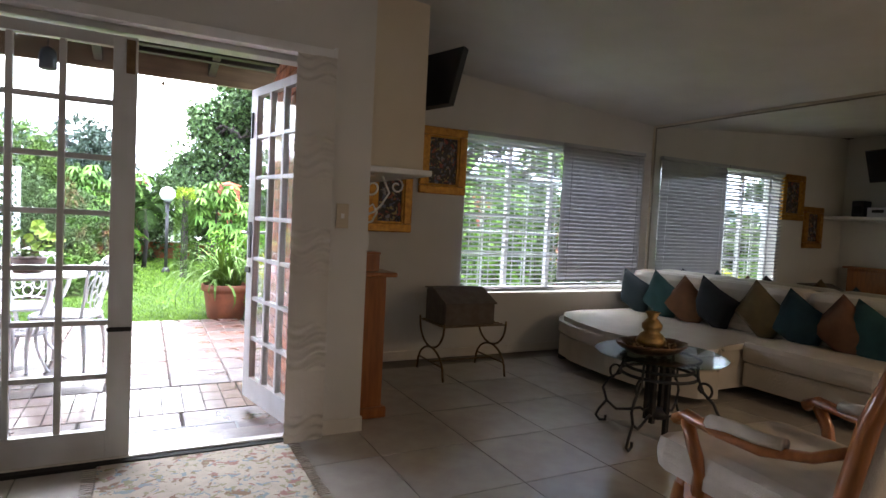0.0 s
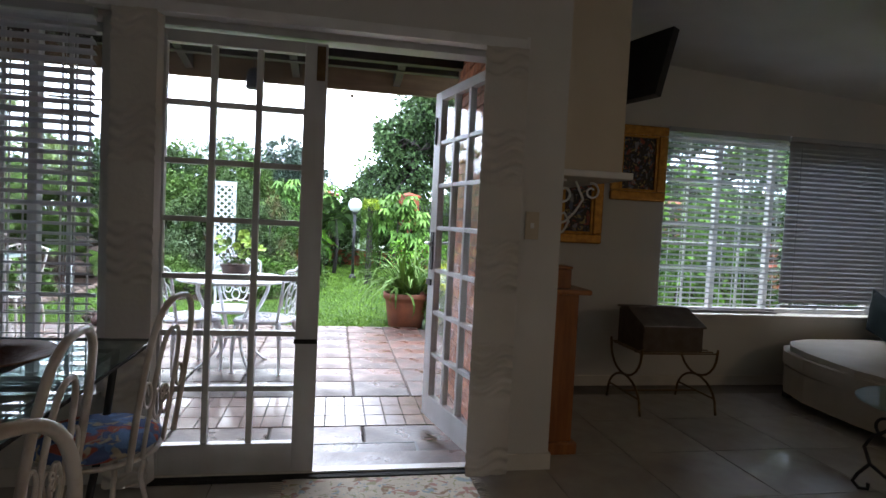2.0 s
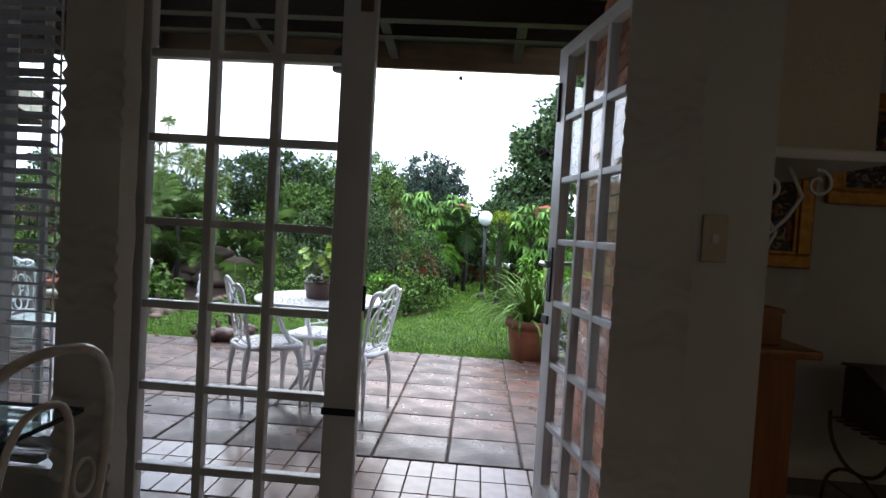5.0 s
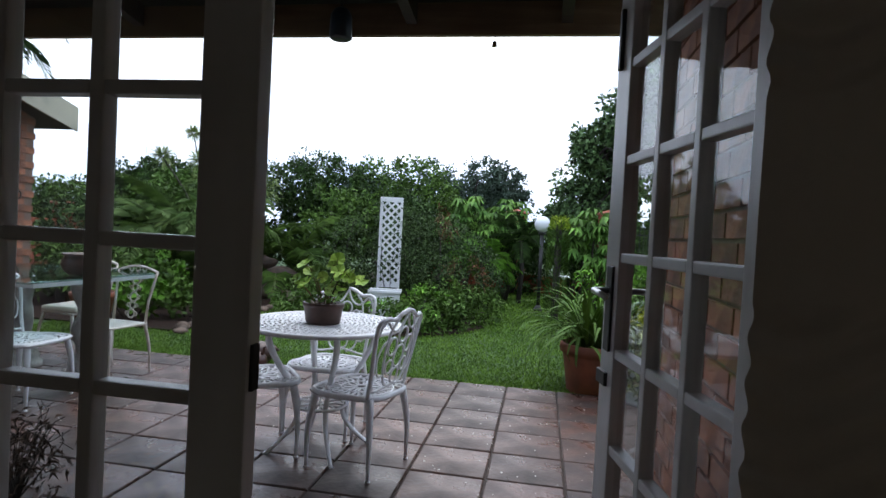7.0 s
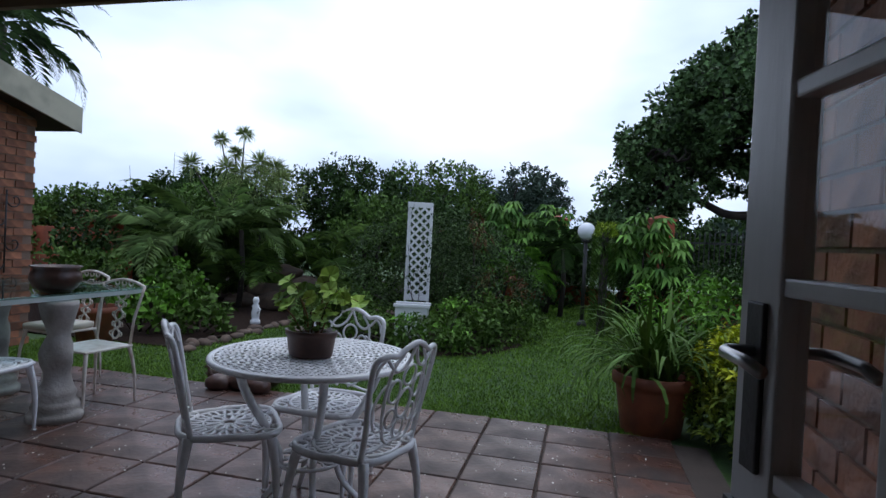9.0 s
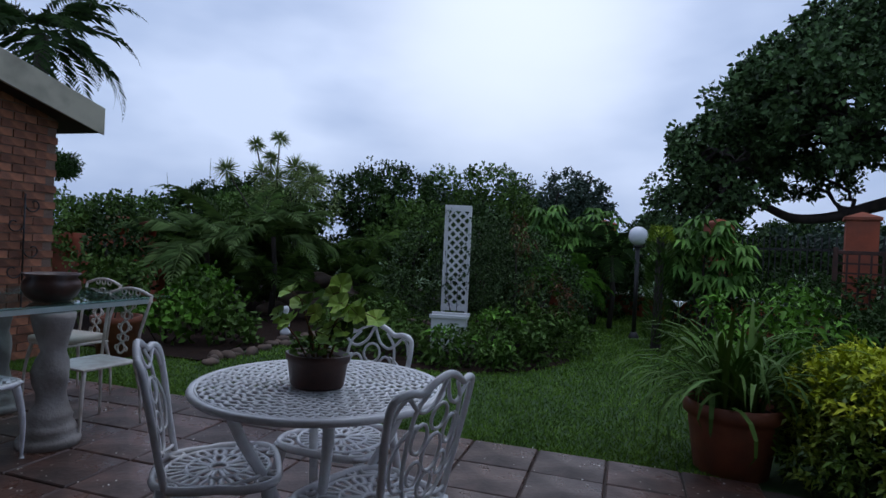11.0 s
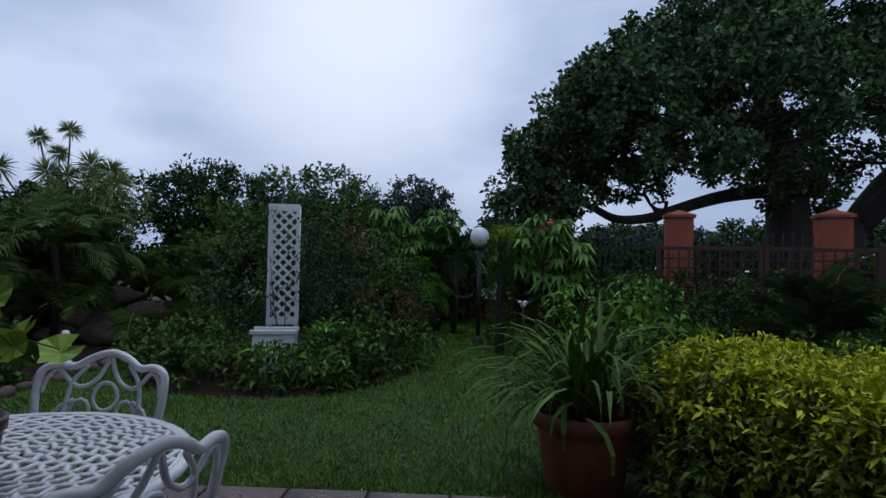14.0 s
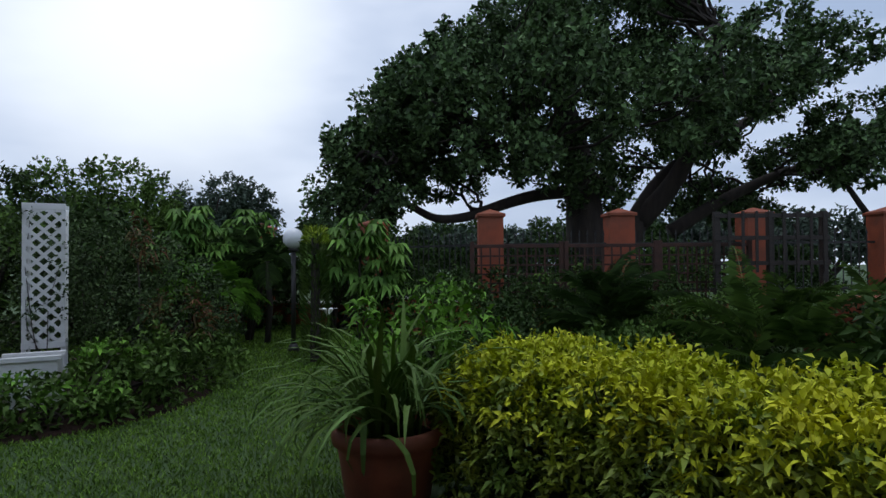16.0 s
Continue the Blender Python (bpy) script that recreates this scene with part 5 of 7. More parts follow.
def white_chair(label):
    """An ornate wrought chair: seat at the origin, back towards -y."""
    c = thing("ornate_garden_chair", label, "chair", group="chairs round the glass table")
    H = 0.43
    part("seat", boxes((-0.19, 0.19, -0.19, 0.19, H - 0.016, H), bevel=0.007), M_WIRON, c)
    for x, y in ((0.17, 0.17), (-0.17, 0.17), (0.17, -0.17), (-0.17, -0.17)):
        part("leg", tube(bmesh.new(), leg_curve(x, y, H - 0.01, 0.06), 0.016, 6, taper=0.008), M_WIRON, c, smooth=True)
    for s in (-1, 1):
        part("back_post", tube(bmesh.new(), [(s * 0.17, -0.18, H), (s * 0.175, -0.20, H + 0.18), (s * 0.20, -0.24, H + 0.36), (s * 0.205, -0.255, H + 0.42)], 0.011, 6), M_WIRON, c, smooth=True)
    bm = bmesh.new()
    y = lambda v: -0.185 - 0.165 * v
    for v, r in ((0.06, 0.035), (0.13, 0.028), (0.20, 0.04), (0.28, 0.03), (0.35, 0.042)):
        tube(bm, [(r * math.cos(q), y(v + r * math.sin(q)), H + v + r * math.sin(q)) for q in np.linspace(0, 6.283, 11)[:-1]], 0.008, 5, closed=True)
        for s in (-1, 1):
            tube(bm, [(s * (r + 0.012 + 0.016 * math.cos(q)), y(v), H + v + 0.016 * math.sin(q)) for q in np.linspace(0, 6.283, 8)[:-1]], 0.006, 4, closed=True)
    part("splat", bm, M_WIRON, c, "scrolled leaf-work back splat", smooth=True)
    bm = tube(bmesh.new(), [(u, y(0.42) - 0.004, H + 0.42 + 0.045 * math.cos(u * 7.5)) for u in np.linspace(-0.205, 0.205, 13)], 0.011, 6)
    for s in (-1, 0, 1):
        tube(bm, [(s * 0.07 + 0.022 * math.cos(q), y(0.42), H + 0.44 + 0.022 * math.sin(q)) for q in np.linspace(0, 6.283, 9)[:-1]], 0.007, 4, closed=True)
    part("crest_rail", bm, M_WIRON, c, smooth=True)
    return c


wc = white_chair("ornate white wrought iron chair with rust flecks by the glass table")
wc.matrix_basis = pose(-2.99, 3.33, -0.055, 0, 0, 173)
copy_thing(wc, pose(-3.74, 3.78, -0.055, 0, 0, 172))
copy_thing(chair, pose(-3.02, 2.55, -0.055, 0, 0, -84))
ct = thing("seat_cushion", "flat cream cushion on the ornate white chair", "cushion", (-3.74, 3.76, 0.376))
part("cushion_body", boxes((-0.18, 0.18, -0.18, 0.18, 0, 0.055), bevel=0.022), M_LEATHER, ct, smooth=True)
copy_thing(wc, pose(-4.1, 3.2, -0.055, 0, 0, 250))


# ---- leaves ----
def rnd(seed):
    return np.random.default_rng(seed)


def unit(v):
    return v / np.maximum(np.linalg.norm(v, axis=-1, keepdims=True), 1e-9)


def leaf_mesh(name, P, D, L, W, rng, mat, droop=0.0, fold=0.25, face=None):
    """Many small folded leaves: base points P, ways D, lengths L and widths W."""
    n = len(P)
    D = unit(D)
    face = np.array([0, 0, 1.0]) if face is None else face
    side = unit(np.cross(D, unit(rng.normal(size=(n, 3)) * 0.45 + face)))
    nor = np.cross(side, D)
    L, W = np.broadcast_to(L, n)[:, None], np.broadcast_to(W, n)[:, None]
    mid = P + D * L * 0.45 + nor * W * fold
    tip = P + D * L - np.array([0, 0, 1.0]) * L * droop
    V = np.stack([P, mid + side * W / 2, tip, mid - side * W / 2, P + D * L * 0.45 - np.array([0, 0, 1.0]) * L * droop * 0.2], 1).reshape(-1, 3)
    idx = np.arange(n)[:, None] * 5
    F = (idx + np.array([[0, 1, 4, 1, 2, 4, 0, 4, 3, 4, 2, 3]])).reshape(-1)
    me = bpy.data.meshes.new(name)
    me.vertices.add(len(V))
    me.vertices.foreach_set("co", V.astype(np.float32).ravel())
    nf = n * 4
    me.loops.add(nf * 3)
    me.loops.foreach_set("vertex_index", F.astype(np.int32))
    me.polygons.add(nf)
    me.polygons.foreach_set("loop_start", np.arange(0, nf * 3, 3, dtype=np.int32))
    me.materials.append(mat)
    me.update()
    return me


def clumps(rng, blobs, per, r):
    """Centres of leaf clumps over the outside of some ellipsoids (x, y, z, rx, ry, rz), and their ways out."""
    C, O = [], []
    for bx, by, bz, rx, ry, rz in blobs:
        n = max(4, int(per * (rx * ry + ry * rz + rx * rz)))
        d = unit(rng.normal(size=(n, 3)))
        k = rng.uniform(0.62, 1.05, (n, 1)) ** 0.6
        C.append(np.array([bx, by, bz]) + d * k * np.array([rx, ry, rz]))
        O.append(d)
    return np.concatenate(C), np.concatenate(O)


def foliage(name, blobs, mat, parent, seed, per=40, r=0.12, leaves=24, L=0.06, W=0.03, droop=0.15, zmin=-0.08, label="", up=0.3):
    rng = rnd(seed)
    C, O = clumps(rng, blobs, per, r)
    keep = C[:, 2] > zmin + r * 0.3
    C, O = C[keep], O[keep]
    n = len(C) * leaves
    c, o = np.repeat(C, leaves, 0), np.repeat(O, leaves, 0)
    s = unit(rng.normal(size=(n, 3)))
    P = c + s * r * rng.uniform(0.3, 1, (n, 1)) * np.repeat(rng.uniform(0.6, 1.3, (len(C), 1)), leaves, 0)
    D = s * 0.5 + o * 0.3 + np.array([0, 0, up]) + rng.normal(size=(n, 3)) * 0.75
    face = unit(s * 0.8 + o * 0.5 + np.array([0, 0, 0.35]))
    ok = P[:, 2] > zmin
    P, D, face = P[ok], D[ok], face[ok]
    size = rng.uniform(0.65, 1.25, len(P))
    me = leaf_mesh(name, P, D, L * size, W * size, rng, mat, droop, face=face)
    return tagged(part(name, me, None, parent, label), kind="")


def stems(parent, base, tips, r=0.02, mat=None, name="stem", seed=0):
    rng = random.Random(seed)
    bm = bmesh.new()
    for t in tips:
        b = Vector(base) + Vector((rng.uniform(-0.05, 0.05), rng.uniform(-0.05, 0.05), 0))
        t = Vector(t)
        m1 = b.lerp(t, 0.35) + Vector((rng.uniform(-0.1, 0.1), rng.uniform(-0.1, 0.1), 0.1)) * (t - b).length * 0.4
        m2 = b.lerp(t, 0.7) + Vector((rng.uniform(-0.1, 0.1), rng.uniform(-0.1, 0.1), 0.05)) * (t - b).length * 0.4
        tube(bm, [b, m1, m2, t], r, 5, taper=r * 0.35)
    return part(name, bm, mat or M_BARK, parent, smooth=True)


def shrub(name, label, at, blobs, mat, seed, **kw):
    """A shrub: stems and leaves; the blobs are given from its foot."""
    s = thing(name, label, "shrub" if "tree" not in name else "tree", at)
    stems(s, (0, 0, -0.05), [(b[0], b[1], b[2]) for b in blobs], kw.pop("stem", 0.02), seed=seed)
    foliage("foliage", blobs, mat, s, seed, **kw)
    return s


def blades(name, base, n, length, width, mat, parent, seed, spread=0.6, bend=1.0, segs=5, label="", r0=0.05, kind=""):
    """Long arching strap leaves that rise from one crown."""
    rng = random.Random(seed)
    V, F = [], []
    for i in range(n):
        a, tilt = rng.uniform(0, 6.283), rng.uniform(0.08, spread)
        L, w = length * rng.uniform(0.6, 1.1), width * rng.uniform(0.7, 1.2)
        d = Vector((math.cos(a), math.sin(a), 0))
        s = Vector((-d.y, d.x, 0))
        p = Vector(base) + d * rng.uniform(0, r0) + s * rng.uniform(-r0, r0) * 0.6
        ang = 1.5708 - tilt
        b = bend * rng.uniform(0.5, 1.4)
        k0 = len(V)
        for k in range(segs + 1):
            t = k / segs
            ww = w * (0.6 + 0.8 * t) * (1 - t ** 2.5) + 0.0008
            V += [p - s * ww / 2, p + Vector((0, 0, -ww * 0.18)), p + s * ww / 2]
            if k < segs:
                p = p + (d * math.cos(ang) + Vector((0, 0, math.sin(ang)))) * (L / segs)
                ang -= b * (0.15 + 0.5 * t)
                q = k0 + k * 3
                F += [(q, q + 1, q + 4, q + 3), (q + 1, q + 2, q + 5, q + 4)]
    me = bpy.data.meshes.new(name)
    me.from_pydata(V, [], F)
    me.materials.append(mat)
    return part(name, me, None, parent, label, kind=kind)


def frond_mesh(bases, seed, L=1.2, leaflets=34, W=0.016, leafL=0.26, arch=1.1, mat=None, name="frond"):
    """Feathered palm fronds; bases are (foot, turn, rise) of each."""
    rng = random.Random(seed)
    V, F = [], []
    for (bx, by, bz), turn, rise in bases:
        d = Vector((math.cos(turn), math.sin(turn), 0))
        s = Vector((-d.y, d.x, 0))
        p, ang = Vector((bx, by, bz)), rise
        l = L * rng.uniform(0.75, 1.15)
        pts = []
        for k in range(leaflets + 1):
            t = k / leaflets
            pts.append((p.copy(), ang, t))
            p = p + (d * math.cos(ang) + Vector((0, 0, math.sin(ang)))) * (l / leaflets)
            ang -= arch / leaflets * (0.5 + t)
        for i in range(len(pts) - 1):
            a, b = pts[i][0], pts[i + 1][0]
            q = len(V)
            V += [a - s * 0.004, a + s * 0.004, b + s * 0.003, b - s * 0.003]
            F.append((q, q + 1, q + 2, q + 3))
        for a, an, t in pts[5:]:
            ahead = d * math.cos(an) + Vector((0, 0, math.sin(an)))
            ll = leafL * math.sin(3.14159 * min(1, 0.12 + 0.88 * t) ** 0.8) * rng.uniform(0.85, 1.1) + 0.03
            for sg in (-1, 1):
                way = (ahead * 0.75 + s * sg * 0.9 + Vector((0, 0, rng.uniform(-0.1, 0.35)))).normalized()
                e1 = a + way * ll * 0.55
                e2 = a + way * ll - Vector((0, 0, ll * rng.uniform(0.15, 0.45)))
                wv = ahead * W / 2
                q = len(V)
                V += [a, e1 - wv, e2, e1 + wv]
                F += [(q, q + 1, q + 2), (q, q + 2, q + 3)]
    me = bpy.data.meshes.new(name)
    me.from_pydata(V, [], F)
    me.materials.append(mat or L_MID)
    return me


def palm(name, label, at, n, L, seed, height=0.2, mat=None, lo=0.2, hi=1.4, trunk=0.0, spread=0.15, **kw):
    rng = random.Random(seed)
    s = thing(name, label, "palm", at)
    if trunk:
        part("trunk", tube(bmesh.new(), [(0, 0, -0.1), (0.05, 0.02, height * 0.5), (0, 0, height)], trunk, 8, taper=trunk * 0.8), M_BARK, s, smooth=True)
    b = [((rng.uniform(-spread, spread), rng.uniform(-spread, spread), height * (1 if trunk else rng.uniform(0.0, 1.0))), i * 2.399, rng.uniform(lo, hi)) for i in range(n)]
    for i, q in enumerate(b):
        part("frond", frond_mesh([q], seed + i, L, mat=mat, **kw), None, s)
    return s


# big potted lily and its neighbours
pot = thing("large_pot", "large plain terracotta garden pot with a rolled rim", "plant pot", (0.975, 4.46, -0.098))
part("pot_body", lathe(bmesh.new(), [(0, 0), (0.20, 0), (0.215, 0.01), (0.262, 0.33), (0.264, 0.355), (0.292, 0.365), (0.296, 0.40), (0.292, 0.44), (0.272, 0.445), (0.262, 0.435), (0.255, 0.37), (0, 0.37)], 40), M_TERRA, pot, smooth=True)
soil = part("soil", lathe(bmesh.new(), [(0, 0.40), (0.24, 0.385), (0.25, 0.375)], 24), M_SOIL, pot)
lily = thing("potted_lily", "strap-leaved lily with long arching green blades in the pot", "plant", (0.975, 4.46, 0.30))
for k in range(150):
    blades("blade", (random.Random(k).uniform(-0.13, 0.13), random.Random(k + 500).uniform(-0.13, 0.13), 0), 1, 0.92, 0.034, L_BANANA if k % 3 == 0 else L_MID, lily, 1100 + k, spread=1.1, bend=1.25, segs=7, r0=0.04)
for k in range(24):
    blades("blade", (random.Random(k).uniform(-0.1, 0.1), random.Random(k + 500).uniform(-0.1, 0.1), 0), 1, 0.78, 0.036, L_MID, lily, 2200 + k, spread=0.45, bend=0.3, segs=6, r0=0.04)
shrub("leafy_shrub", "fresh green pointed-leaf shrub behind the big pot", (1.33, 4.98, -0.08), [(-0.25, 0.0, 0.86, 0.36, 0.3, 0.22), (0.12, 0.0, 0.9, 0.38, 0.3, 0.22), (0.0, -0.2, 0.4, 0.35, 0.3, 0.3), (0.5, 0.1, 0.45, 0.3, 0.3, 0.25)], L_FRESH, 21, per=70, r=0.09, leaves=16, L=0.095, W=0.032, droop=0.45)

# golden hedge
hd = thing("golden_hedge", "clipped golden-leaved hedge, bright yellow-green on top", "hedge", (0, 0, 0))
rng = rnd(5)
n = 30000


def hedge_points(rng, n, z0, z1, out):
    t = rng.uniform(0, 1, n)
    a = rng.uniform(-0.5, 3.64, n)
    wob = 1 + 0.035 * np.sin(t * 23 + a * 2) + 0.03 * np.sin(t * 61 + 1) + rng.normal(size=n) * 0.04
    ww, hh = (0.52 + 0.05 * np.sin(t * 9)) * wob * out, 0.745 * wob * out
    u = ww * np.sign(np.cos(a)) * np.abs(np.cos(a)) ** 0.55
    z = hh * np.sign(np.sin(a)) * np.abs(np.sin(a)) ** 0.55 - 0.06
    cap = np.sqrt(np.clip(1 - np.clip(0.12 - t, 0, 1) ** 2 / 0.0144, 0.05, 1))
    u, z = u * cap, z * (0.5 + 0.5 * cap)
    A, B = np.array([1.60, 4.80]), np.array([2.62, 2.45])
    d = (B - A) / np.linalg.norm(B - A)
    side = np.array([d[1], -d[0]])
    xy = A + (B - A) * t[:, None] + side * u[:, None]
    P = np.c_[xy, z]
    O = np.c_[side * np.cos(a)[:, None], np.sin(a)]
    ok = (z > z0) & (z < z1)
    return P[ok], O[ok]


def tufts(P, O, per, reach, L, W, mat, name, label):
    """Leafy shoot tips: a few pointed leaves round each point of the hedge face."""
    k = len(P)
    way = unit(O * 0.7 + np.array([0, 0, 0.55]) + rng.normal(size=(k, 3)) * 0.35)
    P, way = np.repeat(P, per, 0), np.repeat(way, per, 0)
    D = way * 0.65 + rng.normal(size=P.shape) * 0.62
    at = P + way * rng.uniform(-0.03, reach, (len(P), 1)) + rng.normal(size=P.shape) * 0.007
    z = rng.uniform(0.6, 1.25, len(P))
    part(name, leaf_mesh(name, at, D, L * z, W * z, rng, mat, 0.22, 0.2), None, hd, label)


P, O = hedge_points(rng, 7200, 0.40, 2, 0.99)
low = rng.uniform(0, 1, len(P)) < np.clip((P[:, 2] - 0.40) * 2.6, 0, 1)
tufts(P[low], O[low], 9, 0.04, 0.052, 0.021, L_YEL, "bright_leaves", "small golden yellow leaves")
P, O = hedge_points(rng, 450, 0.62, 2, 1.05)
tufts(P, O, 7, 0.05, 0.045, 0.019, L_YEL, "young_growth", "stray golden growth above the top")
M_LIME = make("lime leaf", (0.30, 0.36, 0.03), (0.12, 0.20, 0.02), 4, island=0.45)
P, O = hedge_points(rng, 5200, 0.0, 0.66, 0.97)
tufts(P, O, 8, 0.035, 0.055, 0.023, M_LIME, "green_leaves", "green lower leaves")
# Dark green inner shell, so the gaps between tufts look dark.
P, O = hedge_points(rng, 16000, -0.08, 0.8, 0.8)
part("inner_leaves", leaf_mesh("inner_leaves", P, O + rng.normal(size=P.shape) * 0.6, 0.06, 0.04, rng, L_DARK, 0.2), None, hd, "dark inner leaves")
bm = bmesh.new()
for k in range(60):
    t = (k + 0.5) / 60
    x, y = 1.68 + 0.8 * t + random.uniform(-0.2, 0.2), 4.6 - 2.1 * t + random.uniform(-0.2, 0.2)
    tube(bm, [(x, y, -0.1), (x + random.uniform(-0.06, 0.06), y, 0.3), (x + random.uniform(-0.15, 0.15), y + random.uniform(-0.15, 0.15), 0.66)], 0.008, 4, taper=0.003)
tagged(part("twig_work", bm, M_BARK, hd), kind="stuff")

for i, (x, y, h, m) in enumerate(((3.9, 3.1, 2.2, L_FRESH), (4.9, 3.3, 2.5, L_MID), (6.0, 3.6, 2.5, L_DARK), (7.2, 4.0, 2.6, L_MID), (8.6, 4.6, 2.8, L_DARK), (5.4, 4.6, 1.9, L_DARK))):
    shrub("window_shrub", "tall leafy shrub standing outside the living room window", (x, y, -0.1), [(0, 0, h * 0.72, 0.5, 0.4, h * 0.28), (-0.35, 0, h * 0.4, 0.45, 0.4, h * 0.32), (0.35, 0.1, h * 0.45, 0.45, 0.4, h * 0.32)], m, 300 + i, per=45, r=0.14, leaves=20, L=0.13, W=0.05, droop=0.35)

# potted pelargonium on the table
bowl = thing("plant_bowl", "round dark brown plastic planter bowl on the round table", "plant pot", (-0.765, 2.30, TH - 0.055 + 0.007))
bm = lathe(bmesh.new(), [(0, 0), (0.095, 0), (0.10, 0.010), (0.112, 0.090), (0.119, 0.094), (0.121, 0.118), (0.115, 0.120), (0.109, 0.10), (0, 0.095)], 48)
for v in bm.verts:
    a = math.atan2(v.co.y, v.co.x)
    k = 1 + 0.035 * math.cos(4 * a)
    v.co.x, v.co.y = v.co.x * k, v.co.y * k * 0.82
part("bowl_body", bm, M_BOWL, bowl, smooth=True)
part("soil", lathe(bmesh.new(), [(0, 0.106), (0.088, 0.102)], 20), M_SOIL, bowl)
pel = thing("pelargonium", "leggy pelargonium with round pale green leaves in the bowl", "plant", (-0.765, 2.30, 0.815))


def disc_leaf(bm, p, nrm, r, mat_i=0):
    nrm = Vector(nrm).normalized()
    u = nrm.orthogonal().normalized()
    v = nrm.cross(u)
    c = bm.verts.new(Vector(p) - nrm * r * 0.25)
    ring = [bm.verts.new(Vector(p) + (u * math.cos(k * 0.4488) + v * math.sin(k * 0.4488)) * r * (1.0 if k % 3 else 0.90) * (0.45 if k == 0 else 1.0) + nrm * (0.10 * r * (k % 2))) for k in range(14)]
    for k in range(14):
        bm.faces.new((c, ring[k], ring[(k + 1) % 14]))


rg = random.Random(8)
st, lv, lv2 = bmesh.new(), bmesh.new(), bmesh.new()
for i, (sx, sy, h, n) in enumerate(((-0.14, -0.02, 0.12, 3), (-0.105, 0.04, 0.20, 3), (-0.03, -0.05, 0.15, 2), (0.065, 0.02, 0.235, 4), (0.12, -0.02, 0.20, 5), (0.155, 0.03, 0.17, 3), (0.02, -0.06, 0.10, 2), (0.10, -0.07, 0.13, 3))):
    e = (sx, sy, h)
    tube(st, [(sx * 0.25, sy * 0.25, -0.02), (sx * 0.55 + rg.uniform(-0.015, 0.015), sy * 0.5, h * 0.5), e], 0.0045, 5, taper=0.003)
    for j in range(n):
        p = (e[0] + rg.uniform(-0.045, 0.045), e[1] + rg.uniform(-0.04, 0.04), e[2] + rg.uniform(-0.04, 0.035))
        tube(st, [e, p], 0.0016, 4)
        disc_leaf(lv if rg.random() < 0.75 else lv2, p, (rg.uniform(-0.5, 0.6), rg.uniform(-1.3, -0.3), rg.uniform(0.3, 0.9)), rg.uniform(0.032, 0.052))
for i in range(45):
    a, q = rg.uniform(0, 6.28), rg.uniform(0.02, 0.12)
    disc_leaf(lv2, (math.cos(a) * q, math.sin(a) * q, rg.uniform(0.01, 0.07)), (rg.uniform(-1, 1), rg.uniform(-1, 1), 1), rg.uniform(0.010, 0.022))
part("stem", st, L_RED, pel, "brownish leggy stems")
part("leaves", lv, make("pale pelargonium leaf", (0.42, 0.60, 0.08), (0.22, 0.40, 0.06), 8, island=0.3), pel, "round lobed pale leaves", smooth=False)
part("lower_leaves", lv2, L_MID, pel, "small darker leaves at the rim")

# ---- island bed with trellis ----
bed = structure("island_bed", lathe(bmesh.new(), [(0, 0.02), (1.2, 0.0), (1.48, -0.02), (1.58, -0.055)], 48, (-1.85, 7.75, -0.05)), M_SOIL, "dark soil of the round planting bed", "flower bed", smooth=True)
tr = thing("trellis_column", "white wooden lattice obelisk standing in the shrub bed", "trellis", (-1.86, 7.82, -0.03), 14)
for x in (-0.155, 0.155):
    for y in (-0.13, 0.13):
        part("post", boxes((x - 0.018, x + 0.018, y - 0.018, y + 0.018, 0.0, 1.8), bevel=0.003), M_WPAINT, tr)
for y in (-0.15, 0.15):
    part("rail", boxes((-0.175, 0.175, y - 0.008, y + 0.008, 1.74, 1.80), bevel=0.003), M_WPAINT, tr)
    part("rail", boxes((-0.175, 0.175, y - 0.008, y + 0.008, 0.42, 0.48), bevel=0.003), M_WPAINT, tr)


def lattice_slats(x0, x1, z0, z1, pitch, w, plane, off, parent):
    """Crossed slats clipped to a rectangle; in the plane x (front) or y (side)."""
    H, Wd = z1 - z0, x1 - x0
    for sg in (1, -1):
        k = -H
        while k < Wd:
            a, b = max(0, k), min(Wd, k + H)
            if b - a > 0.03:
                za, zb = a - k, b - k
                pa, pb = (x0 + a, z0 + za), (x0 + b, z0 + zb)
                if sg < 0:
                    pa, pb = (x0 + x1 - pa[0], pa[1]), (x0 + x1 - pb[0], pb[1])
                d = Vector((pb[0] - pa[0], pb[1] - pa[1])).normalized()
                nx, nz = -d.y * w / 2, d.x * w / 2
                o = off + (0.005 if sg > 0 else -0.001)
                bm = bmesh.new()
                q = [(pa[0] + nx, pa[1] + nz), (pa[0] - nx, pa[1] - nz), (pb[0] - nx, pb[1] - nz), (pb[0] + nx, pb[1] + nz)]
                lo, hi = ([bm.verts.new((c[0], o + t, c[1]) if plane == "x" else (o + t, c[0], c[1])) for c in q] for t in (0, 0.005))
                bm.faces.new(lo)
                bm.faces.new(hi[::-1])
                for i in range(4):
                    bm.faces.new((lo[i], hi[i], hi[(i + 1) % 4], lo[(i + 1) % 4]))
                part("slat", bm, M_WPAINT, parent)
            k += pitch


